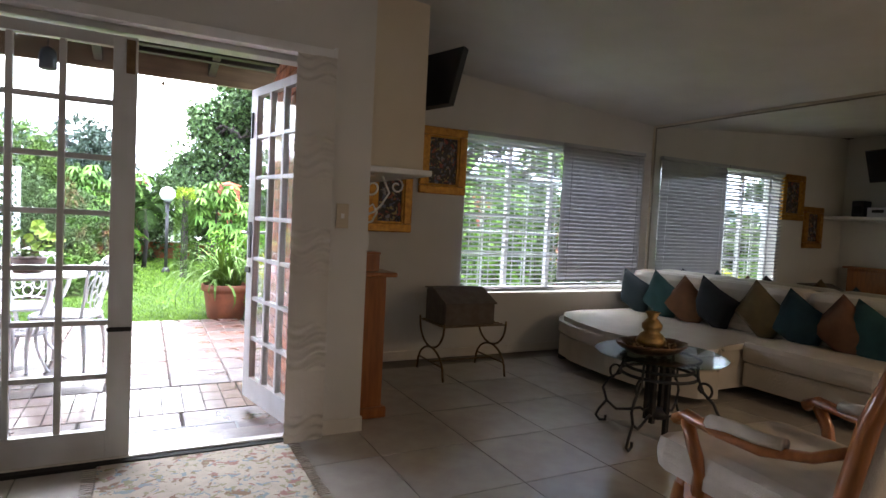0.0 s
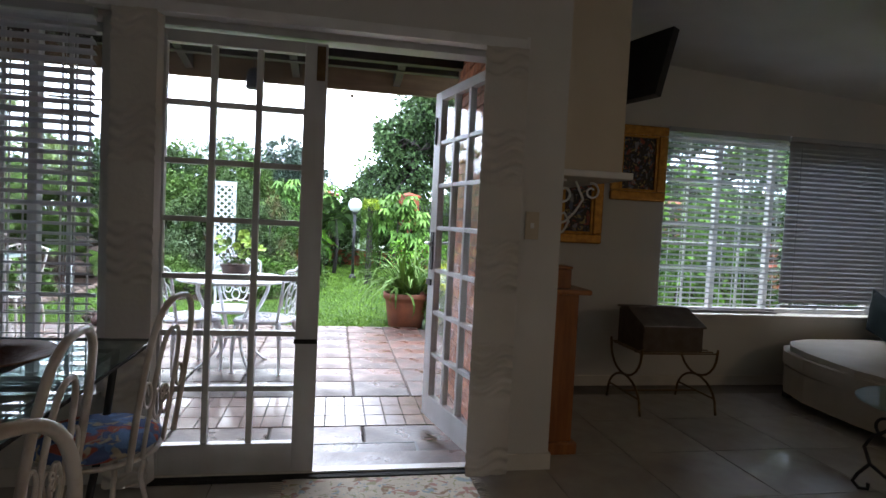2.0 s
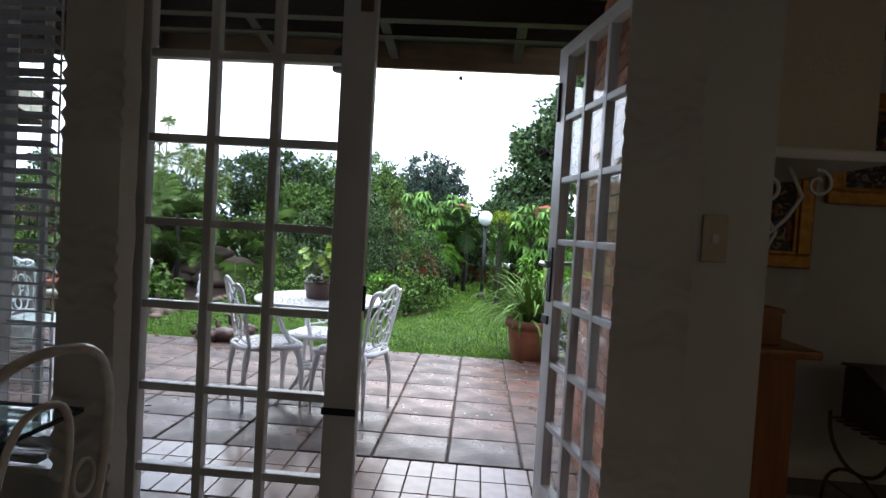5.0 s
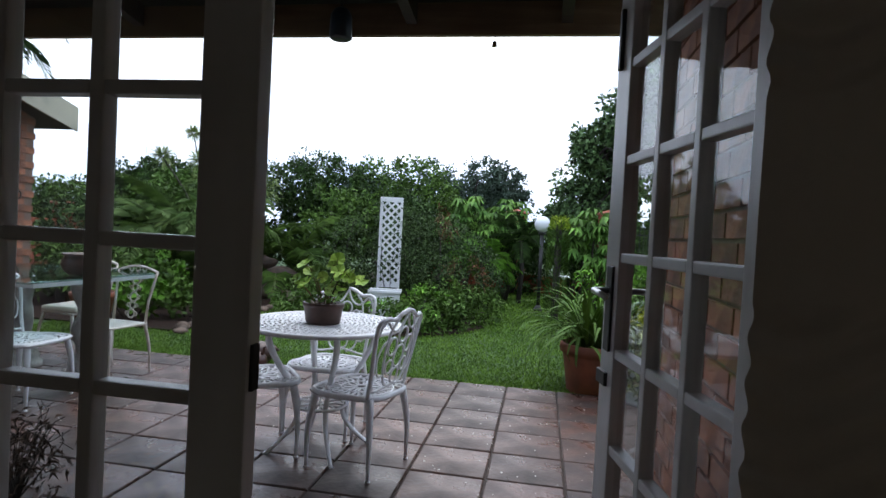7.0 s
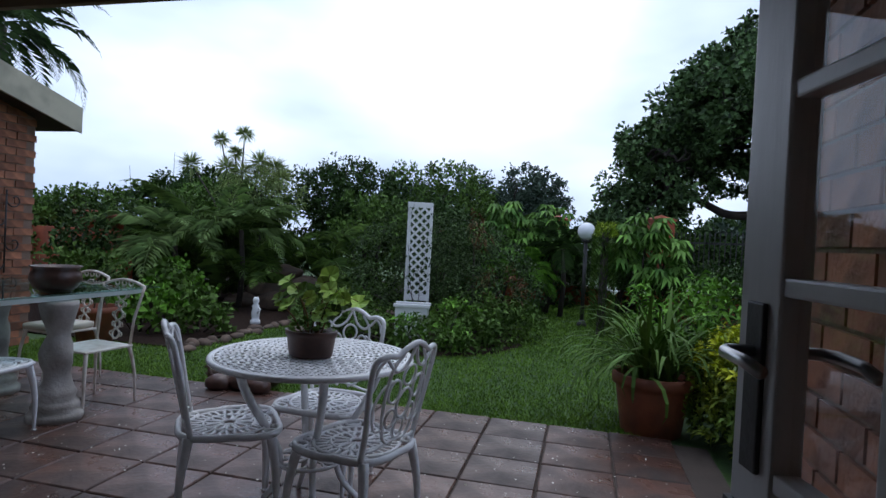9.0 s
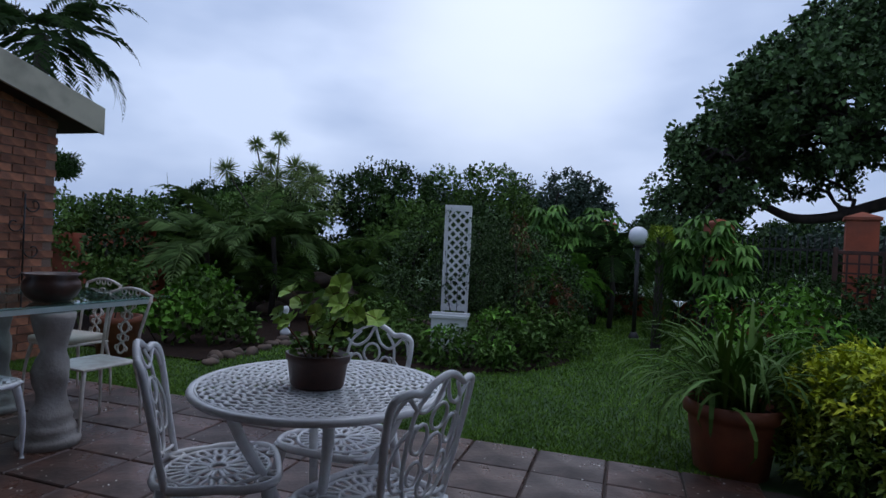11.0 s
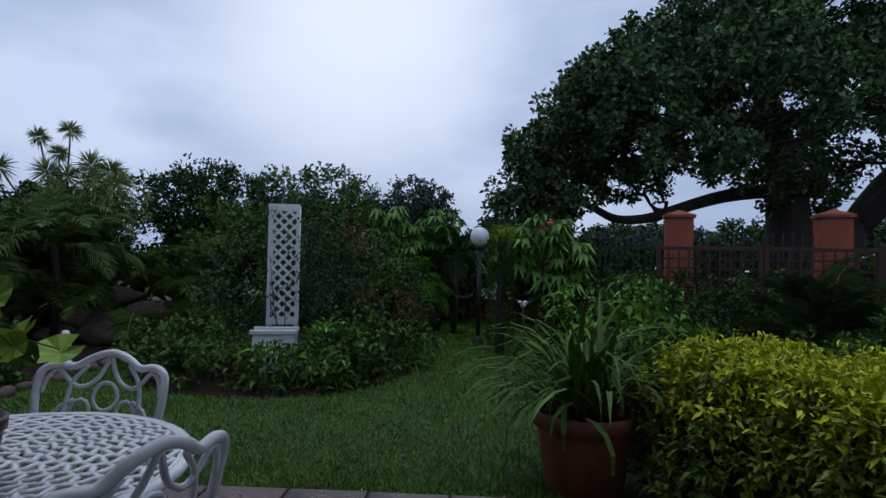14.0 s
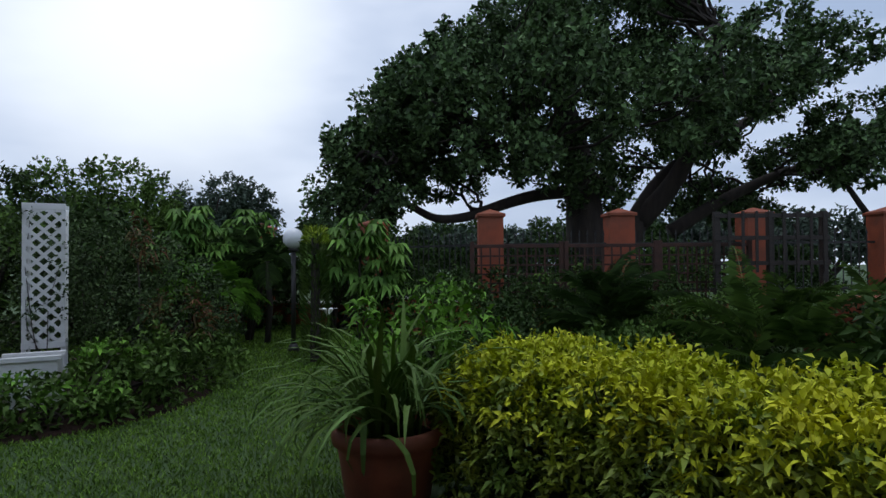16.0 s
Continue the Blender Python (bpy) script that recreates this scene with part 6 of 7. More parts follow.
lattice_slats(-0.155, 0.155, 0.48, 1.74, 0.118, 0.031, "x", -0.155, tr)
lattice_slats(-0.13, 0.13, 0.48, 1.74, 0.118, 0.031, "y", 0.165, tr)
lattice_slats(-0.13, 0.13, 0.48, 1.74, 0.118, 0.031, "y", -0.175, tr)
bx = thing("planter_box", "white wooden planter box at the foot of the trellis", "planter", (-1.72, 7.16, -0.03), 12)
part("planter_panel", boxes((-0.21, 0.21, -0.16, -0.14, 0.0, 0.40), bevel=0.004), M_WPAINT, bx)
part("planter_panel", boxes((-0.21, 0.21, 0.12, 0.14, 0.0, 0.40), bevel=0.004), M_WPAINT, bx)
for x in (-0.21, 0.19):
    part("planter_side", boxes((x, x + 0.02, -0.14, 0.12, 0.0, 0.40)), M_WPAINT, bx)
for y in (-0.18, 0.11):
    part("cap_rail", boxes((-0.235, 0.235, y, y + 0.05, 0.40, 0.44), bevel=0.005), M_WPAINT, bx)

L_VINE = leafy("vine leaf", (0.065, 0.105, 0.03), (0.036, 0.06, 0.02), island=0.55)
shrub("trellis_creeper", "twiggy small-leaved creeper mound round the trellis", (-1.7, 8.5, -0.08), [(-0.65, 0.0, 0.95, 0.85, 0.7, 0.75), (0.65, 0.0, 0.85, 0.8, 0.7, 0.72), (0.1, 0.3, 1.25, 0.8, 0.6, 0.5), (-0.1, 0.1, 1.0, 0.5, 0.35, 0.75), (-0.9, -0.6, 0.5, 0.4, 0.4, 0.5), (0.6, -0.55, 0.5, 0.45, 0.4, 0.5), (1.0, 0.1, 0.55, 0.6, 0.6, 0.5)], L_VINE, 31, per=95, r=0.11, leaves=20, L=0.05, W=0.028)
shrub("creeper_sprays", "thin creeper sprays over the lattice", (-1.85, 7.72, -0.03), [(0.0, 0.13, 1.1, 0.10, 0.08, 0.75), (-0.05, 0.0, 0.65, 0.24, 0.06, 0.3), (0.16, -0.05, 1.2, 0.09, 0.14, 0.5), (-0.08, -0.16, 0.9, 0.08, 0.03, 0.25), (-0.1, 0.0, 1.72, 0.25, 0.1, 0.10)], L_VINE, 32, per=160, r=0.06, leaves=8, L=0.045, W=0.026, stem=0.006)
shrub("reddish_shrub", "reddish-brown leaved dracaena shrub beside the trellis", (-1.15, 8.1, -0.05), [(0.0, 0.1, 1.45, 0.22, 0.2, 0.28), (0.5, -0.3, 0.65, 0.35, 0.25, 0.3)], L_RED, 33, per=70, r=0.1, leaves=10, L=0.12, W=0.02, droop=0.5)
shrub("low_fern_edging", "low ferny edging plants along the bed front", (-1.7, 6.75, -0.08), [(-1.2, 0.35, 0.15, 0.45, 0.3, 0.26), (-0.6, -0.05, 0.13, 0.5, 0.35, 0.27), (0.1, -0.05, 0.12, 0.5, 0.35, 0.26), (0.75, 0.3, 0.16, 0.45, 0.4, 0.33), (1.1, 0.85, 0.2, 0.35, 0.4, 0.34), (-1.5, 0.9, 0.18, 0.4, 0.4, 0.3), (-0.9, 0.15, 0.12, 0.5, 0.3, 0.22), (0.4, -0.2, 0.1, 0.6, 0.22, 0.2), (1.35, 1.3, 0.15, 0.3, 0.5, 0.3), (-1.0, 0.6, 0.3, 0.4, 0.3, 0.3), (0.75, 0.6, 0.3, 0.45, 0.4, 0.36)], L_MID, 34, per=85, r=0.1, leaves=20, L=0.085, W=0.038, droop=0.3)
shrub("fresh_edging_plant", "fresh green nettle-like plant at the bed edge", (-1.25, 6.62, -0.08), [(-0.3, 0.0, 0.25, 0.22, 0.15, 0.18), (0.25, 0.05, 0.22, 0.25, 0.16, 0.17), (0.15, 0.5, 0.42, 0.3, 0.2, 0.15)], L_FRESH, 35, per=110, r=0.08, leaves=12, L=0.085, W=0.04, droop=0.35)

# ---- far garden, from the wing round to the corner ----
L_PALE = leafy("pale frond leaf", (0.20, 0.28, 0.09), (0.10, 0.16, 0.045), island=0.45)
L_ARECA = leafy("arching palm leaf", (0.12, 0.19, 0.035), (0.055, 0.10, 0.02), island=0.5)
palm("areca_palm", "big bushy areca palm with arching fronds", (-6.1, 9.3, -0.1), 44, 2.3, 41, height=0.9, mat=L_ARECA, lo=0.35, hi=1.4, spread=0.5, leafL=0.46, W=0.034, leaflets=32, arch=1.5)
palm("areca_palm", "bushy areca palm leaning out of the bed", (-4.7, 9.9, -0.1), 30, 1.7, 42, height=0.9, leafL=0.40, W=0.032, mat=L_ARECA, arch=1.6, lo=0.2, hi=1.4, spread=0.5)
palm("areca_palm", "young palm among the shrubs", (-7.6, 8.9, -0.1), 26, 1.5, 43, height=0.9, mat=L_DARK, lo=0.3, hi=1.4, spread=0.4)


palm("fan_fronded_palm", "arching palm with pale feathery fronds", (-6.3, 8.3, -0.1), 15, 1.35, 44, height=1.15, mat=L_PALE, lo=-0.1, hi=1.1, trunk=0.05, spread=0.15, leafL=0.42, W=0.040, leaflets=24, arch=1.7)
palm("fan_fronded_palm", "arching palm with pale feathery fronds", (-5.3, 8.7, -0.1), 15, 1.25, 45, height=1.35, mat=L_PALE, lo=0.1, hi=1.2, trunk=0.05, spread=0.15, leafL=0.40, W=0.036, leaflets=24, arch=1.7)


L_SPIKY = leafy("spiky leaf", (0.34, 0.40, 0.15), (0.20, 0.26, 0.10))


def dracaena(at, heads, seed, label):
    s = thing("dracaena_tree", label, "tree", at)
    stems(s, (0, 0, -0.1), heads, 0.035, seed=seed)
    for i, h in enumerate(heads):
        rg = rnd(seed + i)
        n = 150
        d = unit(rg.normal(size=(n, 3)) + np.array([0, 0, 0.35]))
        me = leaf_mesh("leaf_head", np.repeat(np.array([h]), n, 0) + d * 0.02, d, rg.uniform(0.17, 0.27, n) * (1.0 if h[2] > 2.9 else 1.45), 0.02, rg, L_SPIKY, 0.12)
        part("leaf_head", me, None, s, "spiky rosette of narrow leaves")
    return s


dracaena((-6.9, 11.3, -0.1), [(-0.1, 0, 3.48), (-0.7, 0.0, 3.36), (-1.45, 0.0, 2.8), (-0.3, 0, 3.05), (0.3, 0, 2.85), (0.62, 0.1, 2.74), (0.42, -0.1, 2.55), (0.0, -0.2, 2.6), (-0.45, -0.1, 2.7), (0.9, -0.1, 2.5), (0.75, -0.2, 2.3)], 51, "tall dracaena with spiky rosettes above the shrubs")
L_LIME = leafy("light feathery leaf", (0.27, 0.34, 0.11), (0.15, 0.21, 0.06))
shrub("feathery_shrub_tree", "light green feathery tree between the dracaenas", (-6.3, 11.2, -0.1), [(-0.2, -0.2, 2.3, 0.6, 0.5, 0.45), (0.35, -0.1, 2.1, 0.5, 0.5, 0.5), (-0.7, -0.1, 2.1, 0.5, 0.4, 0.5)], L_LIME, 52, per=45, r=0.16, leaves=22, L=0.12, W=0.018, droop=0.4)

hedge_specs = [
    (-9.9, 8.5, 1.1, 1.85, L_MID), (-12.5, 9.2, 1.5, 2.3, L_MID), (-7.1, 7.3, 0.6, 1.5, L_DARK), (-6.5, 6.6, 0.4, 1.0, L_MID), (3.2, 13.4, 1.2, 1.7, L_DARK), (5.6, 13.0, 1.2, 1.6, L_DARK), (8.0, 12.2, 1.2, 1.5, L_MID), (11.5, 12.5, 1.2, 1.5, L_DARK), (13.5, 10.5, 1.1, 1.3, L_DARK), (-0.2, 13.0, 1.0, 1.7, L_DARK), (1.2, 12.4, 0.9, 1.6, L_DARK), (2.2, 13.2, 1.2, 1.9, L_MID), (-1.6, 12.2, 0.9, 1.8, L_DARK), (-9.2, 9.4, 0.9, 1.9, L_DARK),
    (-10.4, 10.4, 1.2, 2.05, L_MID), (-9.6, 11.0, 1.2, 2.1, L_MID), (-9.0, 12.2, 1.3, 2.15, L_MID), (-7.7, 13.0, 1.3, 2.4, L_DARK), (-4.6, 12.6, 1.4, 3.05, L_DARK),
    (-3.4, 13.6, 1.5, 3.2, L_MID), (-1.9, 14.6, 1.2, 2.5, L_MID), (-0.4, 15.6, 1.3, 1.9, L_DARK), (-5.9, 13.4, 1.4, 3.0, L_DARK), (-3.9, 11.3, 1.0, 2.2, L_MID), (-2.7, 11.4, 1.0, 2.1, L_DARK),
]
for i, (x, y, w, h, m) in enumerate(hedge_specs):
    rg = random.Random(60 + i)
    bl = [(rg.uniform(-0.5, 0.5) * w, rg.uniform(-0.3, 0.3) * w, h * q, w * rg.uniform(0.55, 0.85), w * rg.uniform(0.5, 0.7), h * 0.24) for q in (0.25, 0.45, 0.62, 0.76, 0.78)]
    shrub("boundary_tree", ("dense dark green" if m is L_DARK else "mid green leafy") + " boundary tree, %s" % ("tall and open-topped" if h > 3 else "rounded and bushy"), (x, y, -0.1), bl, m, 60 + i, per=34, r=0.17, leaves=24, L=0.11, W=0.055, stem=0.05)

palm("boundary_palm", "palm head with comb-like fronds above the boundary trees", (-9.35, 11.3, -0.1), 16, 0.85, 45, height=1.95, mat=L_DARK, lo=0.1, hi=1.4, trunk=0.05, spread=0.1)
for x, z, lean in ((-9.96, 2.72, -0.16), (-8.75, 3.05, 0.03), (-9.25, 2.6, 0.1)):
    sp = thing("spear_leaf_plant", "tall unopened spear leaf rising above the shrubs", "plant", (x, 11.25, -0.1))
    part("leaf_spear", tube(bmesh.new(), [(-2 * lean, 0, 0), (-lean, 0.02, z * 0.5), (0, 0, z)], 0.022, 5, taper=0.004), L_DARK, sp, smooth=True)
shrub("layered_tree", "large dark tree with flat layered branches beyond the boundary", (-26.5, 20, -0.1), [(0, 0, 4.4, 2.6, 1.5, 0.45), (1.6, 0, 4.0, 1.2, 1.0, 0.3), (-0.5, 0, 5.2, 1.6, 1.2, 0.25), (-1.5, 0, 3.4, 2.0, 1.2, 0.4)], L_DARK, 47, per=50, r=0.28, leaves=26, L=0.2, W=0.07, stem=0.14)

# round-leaved plants along the wing bed
for i, (x, y, h) in enumerate(((-4.3, 6.3, 0.55), (-4.9, 6.0, 0.7), (-5.2, 6.9, 0.85), (-5.7, 7.6, 0.9))):
    shrub("round_leaf_shrub", "low shrub with round pale green leaves in the side bed", (x, y, -0.1), [(0, 0, h * 0.6, 0.35, 0.35, h * 0.4), (0.25, 0.1, h * 0.4, 0.3, 0.3, h * 0.3), (-0.25, -0.1, h * 0.4, 0.3, 0.3, h * 0.3)], (L_MID, L_FRESH)[i % 2], 80 + i, per=60, r=0.1, leaves=9, L=0.10, W=0.085, droop=0.2, up=0.7)
structure("side_bed", boxes((-9.5, -3.9, 5.4, 12.5, -0.097, -0.075), (-9.5, 4.0, 12.5, 16.5, -0.097, -0.08)), M_SOIL, "dark planted soil along the boundary", "flower bed")

# umbrella trees, columnar cactus-like plant and shrubs near the corner
L_UMB = leafy("glossy fingered leaf", (0.17, 0.31, 0.055), (0.07, 0.15, 0.03))


def umbrella_tree(at, heads, seed, label):
    s = thing("umbrella_tree", label, "tree", at)
    stems(s, (0, 0, -0.1), heads, 0.03, seed=seed)
    rg = rnd(seed)
    P, D, L = [], [], []
    for h in heads:
        for k in range(22):
            o = unit(rg.normal(size=3) * np.array([1, 1, 0.5])) * rg.uniform(0.05, 0.40)
            c = np.array(h) + o
            n = 9
            a = np.linspace(0, 6.283, n, endpoint=False) + rg.uniform(0, 1)
            d = np.c_[np.cos(a), np.sin(a), np.full(n, -0.55)] + o * 1.2
            P.append(np.repeat(c[None], n, 0))
            D.append(d)
            L.append(rg.uniform(0.17, 0.25, n))
    part("foliage", leaf_mesh("foliage", np.concatenate(P), np.concatenate(D), np.concatenate(L), 0.075, rg, L_UMB, 0.35), None, s, "drooping finger-like glossy leaves")
    return s


umbrella_tree((-1.15, 11.0, -0.1), [(0, 0, 1.95), (0.3, 0.2, 1.6), (-0.35, 0.0, 1.5), (0.1, -0.1, 1.3)], 91, "umbrella tree with drooping fresh green leaves by the lamp")
umbrella_tree((-0.25, 11.3, -0.1), [(0, 0, 1.9), (0.3, 0.1, 1.6), (-0.3, 0.1, 1.55), (0.25, 0, 1.3)], 92, "umbrella tree over the far lawn corner")
umbrella_tree((1.35, 9.1, -0.1), [(0, 0, 1.65), (0.35, 0.1, 1.5), (-0.3, 0.1, 1.35), (0.15, -0.1, 1.1), (0.45, 0.2, 1.0)], 93, "umbrella tree in front of the orange pillar")
palm("corner_palm", "low yellowing palm below the umbrella trees", (-0.7, 10.6, -0.1), 18, 0.95, 94, height=0.9, mat=L_FRESH, lo=-0.3, hi=1.2, spread=0.2, trunk=0.05)
palm("corner_palm", "drooping palm beside the lamp", (0.05, 10.9, -0.1), 18, 0.9, 95, height=1.3, mat=L_DARK, lo=-0.2, hi=1.2, spread=0.15, trunk=0.05)
col = thing("columnar_plant", "spiky columnar succulent with a yellow-green tip", "plant", (0.74, 9.0, -0.1))
rg = rnd(97)
n = 2600
z = rg.uniform(0.1, 1.72, n)
a = rg.uniform(0, 6.283, n)
rad = 0.13 * (1 - np.clip(z - 1.5, 0, 1) * 2)
P = np.c_[np.cos(a) * rad, np.sin(a) * rad, z]
D = np.c_[np.cos(a), np.sin(a), np.full(n, 0.8)]
part("trunk", tube(bmesh.new(), [(0, 0, -0.05), (0, 0, 1.6)], 0.07, 8, taper=0.05), M_BARK, col)
low = z < 1.5
part("needles", leaf_mesh("needles", P[low], D[low], 0.11, 0.012, rg, L_MID), None, col, "dense green needles")
part("tip", leaf_mesh("tip", P[~low], D[~low], 0.10, 0.014, rg, leafy("succulent tip leaf", (0.34, 0.42, 0.04), (0.2, 0.3, 0.03))), None, col, "yellow-green growing tip")

for i, (x, y, w, h, m) in enumerate(((2.3, 9.0, 0.8, 1.45, L_DARK), (3.2, 9.3, 0.8, 1.35, L_DARK), (4.3, 9.0, 0.8, 1.4, L_MID), (5.2, 8.7, 0.8, 1.35, L_DARK), (6.2, 8.3, 0.8, 1.3, L_DARK), (2.6, 8.3, 0.8, 1.1, L_DARK), (3.6, 8.6, 0.8, 1.15, L_DARK), (4.7, 8.2, 0.8, 1.1, L_MID), (1.9, 9.7, 0.6, 1.3, L_DARK), (5.6, 7.6, 0.7, 1.0, L_MID), (2.7, 7.2, 0.6, 0.75, L_DARK), (3.5, 6.6, 0.7, 0.8, L_MID), (6.6, 6.8, 0.8, 0.9, L_DARK), (1.4, 8.3, 0.35, 0.4, L_FRESH), (7.6, 6.4, 0.8, 1.0, L_MID))):
    h *= 0.86
    shrub("fence_shrub", "dense mixed green shrub in front of the fence" if i % 2 else "dark glossy shrub along the iron fence", (x, y, -0.1), [(0, 0, h * 0.65, w * 0.7, w * 0.6, h * 0.35), (-w * 0.5, 0.1, h * 0.4, w * 0.5, w * 0.5, h * 0.4), (w * 0.5, -0.1, h * 0.45, w * 0.5, w * 0.5, h * 0.4)], m, 100 + i, per=65, r=0.12, leaves=20, L=0.075, W=0.035)
palm("fence_palm", "feathery palm in front of the fence", (5.15, 6.3, -0.1), 34, 1.25, 121, height=0.55, mat=L_MID, lo=0.3, hi=1.4, spread=0.25)
palm("fence_palm", "small dull palm by the fence pillar", (4.0, 7.4, -0.1), 26, 1.0, 122, height=0.8, mat=L_DARK, lo=0.3, hi=1.4, spread=0.2)
palm("fence_palm", "broad palm fronds beside the hedge", (6.5, 6.2, -0.1), 24, 1.1, 123, height=0.4, mat=L_MID, lo=0.3, hi=1.4, spread=0.25)


# ---- big tree beyond the fence, street palm, far trees ----
def big_tree(name, label, at, blobs, limbs, mat, seed, trunk_r, **kw):
    s = thing(name, label, "tree", at)
    bm = bmesh.new()
    for pts, r0, r1 in limbs:
        tube(bm, flowing(pts, 4), r0, 10, taper=r1)
    part("trunk", bm, M_BARK, s, "thick dark forking trunk and limbs", smooth=True)
    rg = random.Random(seed)
    bm = bmesh.new()
    tips = [p for l in limbs for p in flowing(l[0], 3)[4:]]
    for b in blobs:
        c = Vector(b[:3])
        o = min(tips, key=lambda t: (t - c).length)
        for k in range(3):
            e = c + Vector((rg.uniform(-1, 1) * b[3] * 0.8, rg.uniform(-1, 1) * b[4] * 0.8, rg.uniform(-0.8, 0.8) * b[5]))
            m1 = o.lerp(e, 0.4) + Vector((rg.uniform(-0.4, 0.4), rg.uniform(-0.4, 0.4), rg.uniform(-0.2, 0.3)))
            m2 = o.lerp(e, 0.75) + Vector((rg.uniform(-0.3, 0.3), rg.uniform(-0.3, 0.3), rg.uniform(-0.2, 0.3)))
            tube(bm, [p + Vector((rg.uniform(-0.06, 0.06), rg.uniform(-0.06, 0.06), rg.uniform(-0.06, 0.06))) for p in flowing([o, m1, m2, e], 4)], 0.05, 5, taper=0.012)
    part("limb_work", bm, M_BARK, s, "crooked dark branches")
    foliage("crown", blobs, mat, s, seed, **kw)
    return s


rg = random.Random(3)
blobs = []
for i in range(54):
    a, q = rg.uniform(0, 6.283), rg.uniform(0.1, 1) ** 0.6
    x, y = math.cos(a) * q * 6.6, math.sin(a) * q * 4.4
    top = 7.4 * math.sqrt(max(0.0, 1 - (q * 0.95) ** 2)) + 0.6
    z = 3.3 + max(0.3, top - 1.9) * rg.uniform(0.0, 1.0) ** 0.8
    if x < -2.8:
        z = min(z, 6.3 + (x + 4.1) * 0.85)
    blobs.append((x - 0.3, y, z, rg.uniform(0.8, 1.4), rg.uniform(0.8, 1.3), rg.uniform(0.5, 0.85)))
for x, z in ((-7.6, 2.3), (-7.3, 3.0), (-6.9, 3.7), (-7.3, 2.3), (-7.0, 3.0), (-6.5, 3.9), (-6.6, 2.9), (-5.7, 4.8), (-5.4, 3.9), (-4.8, 5.7), (-4.4, 3.9), (-3.6, 6.5), (-2.6, 3.7), (-7.6, 1.7), (-7.0, 3.9), (-6.4, 4.7), (-5.7, 5.2), (-5.1, 6.1), (-4.3, 6.8), (-3.5, 7.2), (-5.2, 5.0), (-4.6, 4.8), (4.2, 2.6), (3.4, 3.0), (2.4, 2.8), (-1.0, 3.0), (-2.2, 7.6)):
    blobs.append((x, rg.uniform(-1, 1), z, 0.9, 0.9, 0.6))
limbs = [
    ([(-1.1, 0, -0.2), (-1.2, 0, 1.2), (-1.3, 0, 2.4), (-1.4, 0.2, 4.0), (-1.8, 0.5, 6.0)], 0.72, 0.25),
    ([(-0.7, 0.1, -0.2), (-0.2, 0, 1.4), (0.4, 0, 2.6), (1.4, 0.1, 3.7), (3.5, 0.3, 4.9), (6.4, 0.5, 6.7)], 0.42, 0.08),
    ([(-0.9, -0.1, 2.2), (-1.5, -0.2, 2.95), (-2.3, -0.3, 2.95), (-3.1, -0.3, 2.8), (-3.9, -0.3, 2.55), (-4.6, -0.3, 2.32), (-5.3, -0.3, 2.28), (-5.8, -0.3, 2.5), (-6.4, -0.2, 2.85), (-7.0, -0.2, 3.3)], 0.20, 0.05),
    ([(0.2, 0, 2.2), (1.0, -0.6, 3.4), (1.3, -1.6, 5.2), (0.8, -2.4, 6.6)], 0.3, 0.1),
    ([(1.2, 0, 2.0), (2.6, -0.5, 2.9), (4.6, -0.8, 3.7), (6.2, -0.6, 3.5)], 0.2, 0.07),
    ([(-0.6, 0, 3.0), (-2.2, -0.5, 3.9), (-4.2, -0.7, 4.0)], 0.2, 0.08),
]
L_BIG = leafy("glossy dark tree leaf", (0.095, 0.155, 0.055), (0.045, 0.08, 0.028), island=0.8)
big_tree("spreading_tree", "huge spreading dark-leaved tree beyond the fence", (9.0, 14.9, -0.1), blobs, limbs, L_BIG, 131, 0.6, per=14, r=0.25, leaves=52, L=0.14, W=0.085, droop=0.15)
big_tree("bare_limbed_tree", "crooked pale-trunked tree with thin foliage at the street", (15.2, 12.0, -0.1), [(-1.5, 0, 4.6, 1.6, 1.2, 0.5), (0.5, 0, 5.2, 1.6, 1.2, 0.6), (-2.6, 0.3, 3.6, 0.9, 0.8, 0.4)], [([(0, 0, -0.2), (-0.2, 0, 1.4), (-0.9, 0, 2.3), (-0.6, 0, 3.2), (0.3, 0, 4.4)], 0.2, 0.07), ([(-0.2, 0, 1.2), (-1.4, 0, 1.9), (-2.6, 0, 3.2)], 0.12, 0.05)], L_DARK, 132, 0.2, per=8, r=0.28, leaves=26, L=0.16, W=0.07)
palm("street_palm", "tall palm with hanging fronds over the wing roof", (-11.5, 9.3, -0.1), 30, 2.3, 141, height=5.3, mat=L_DARK, lo=-0.5, hi=1.2, trunk=0.16, spread=0.08, arch=1.9, leafL=0.42, W=0.03, leaflets=30)
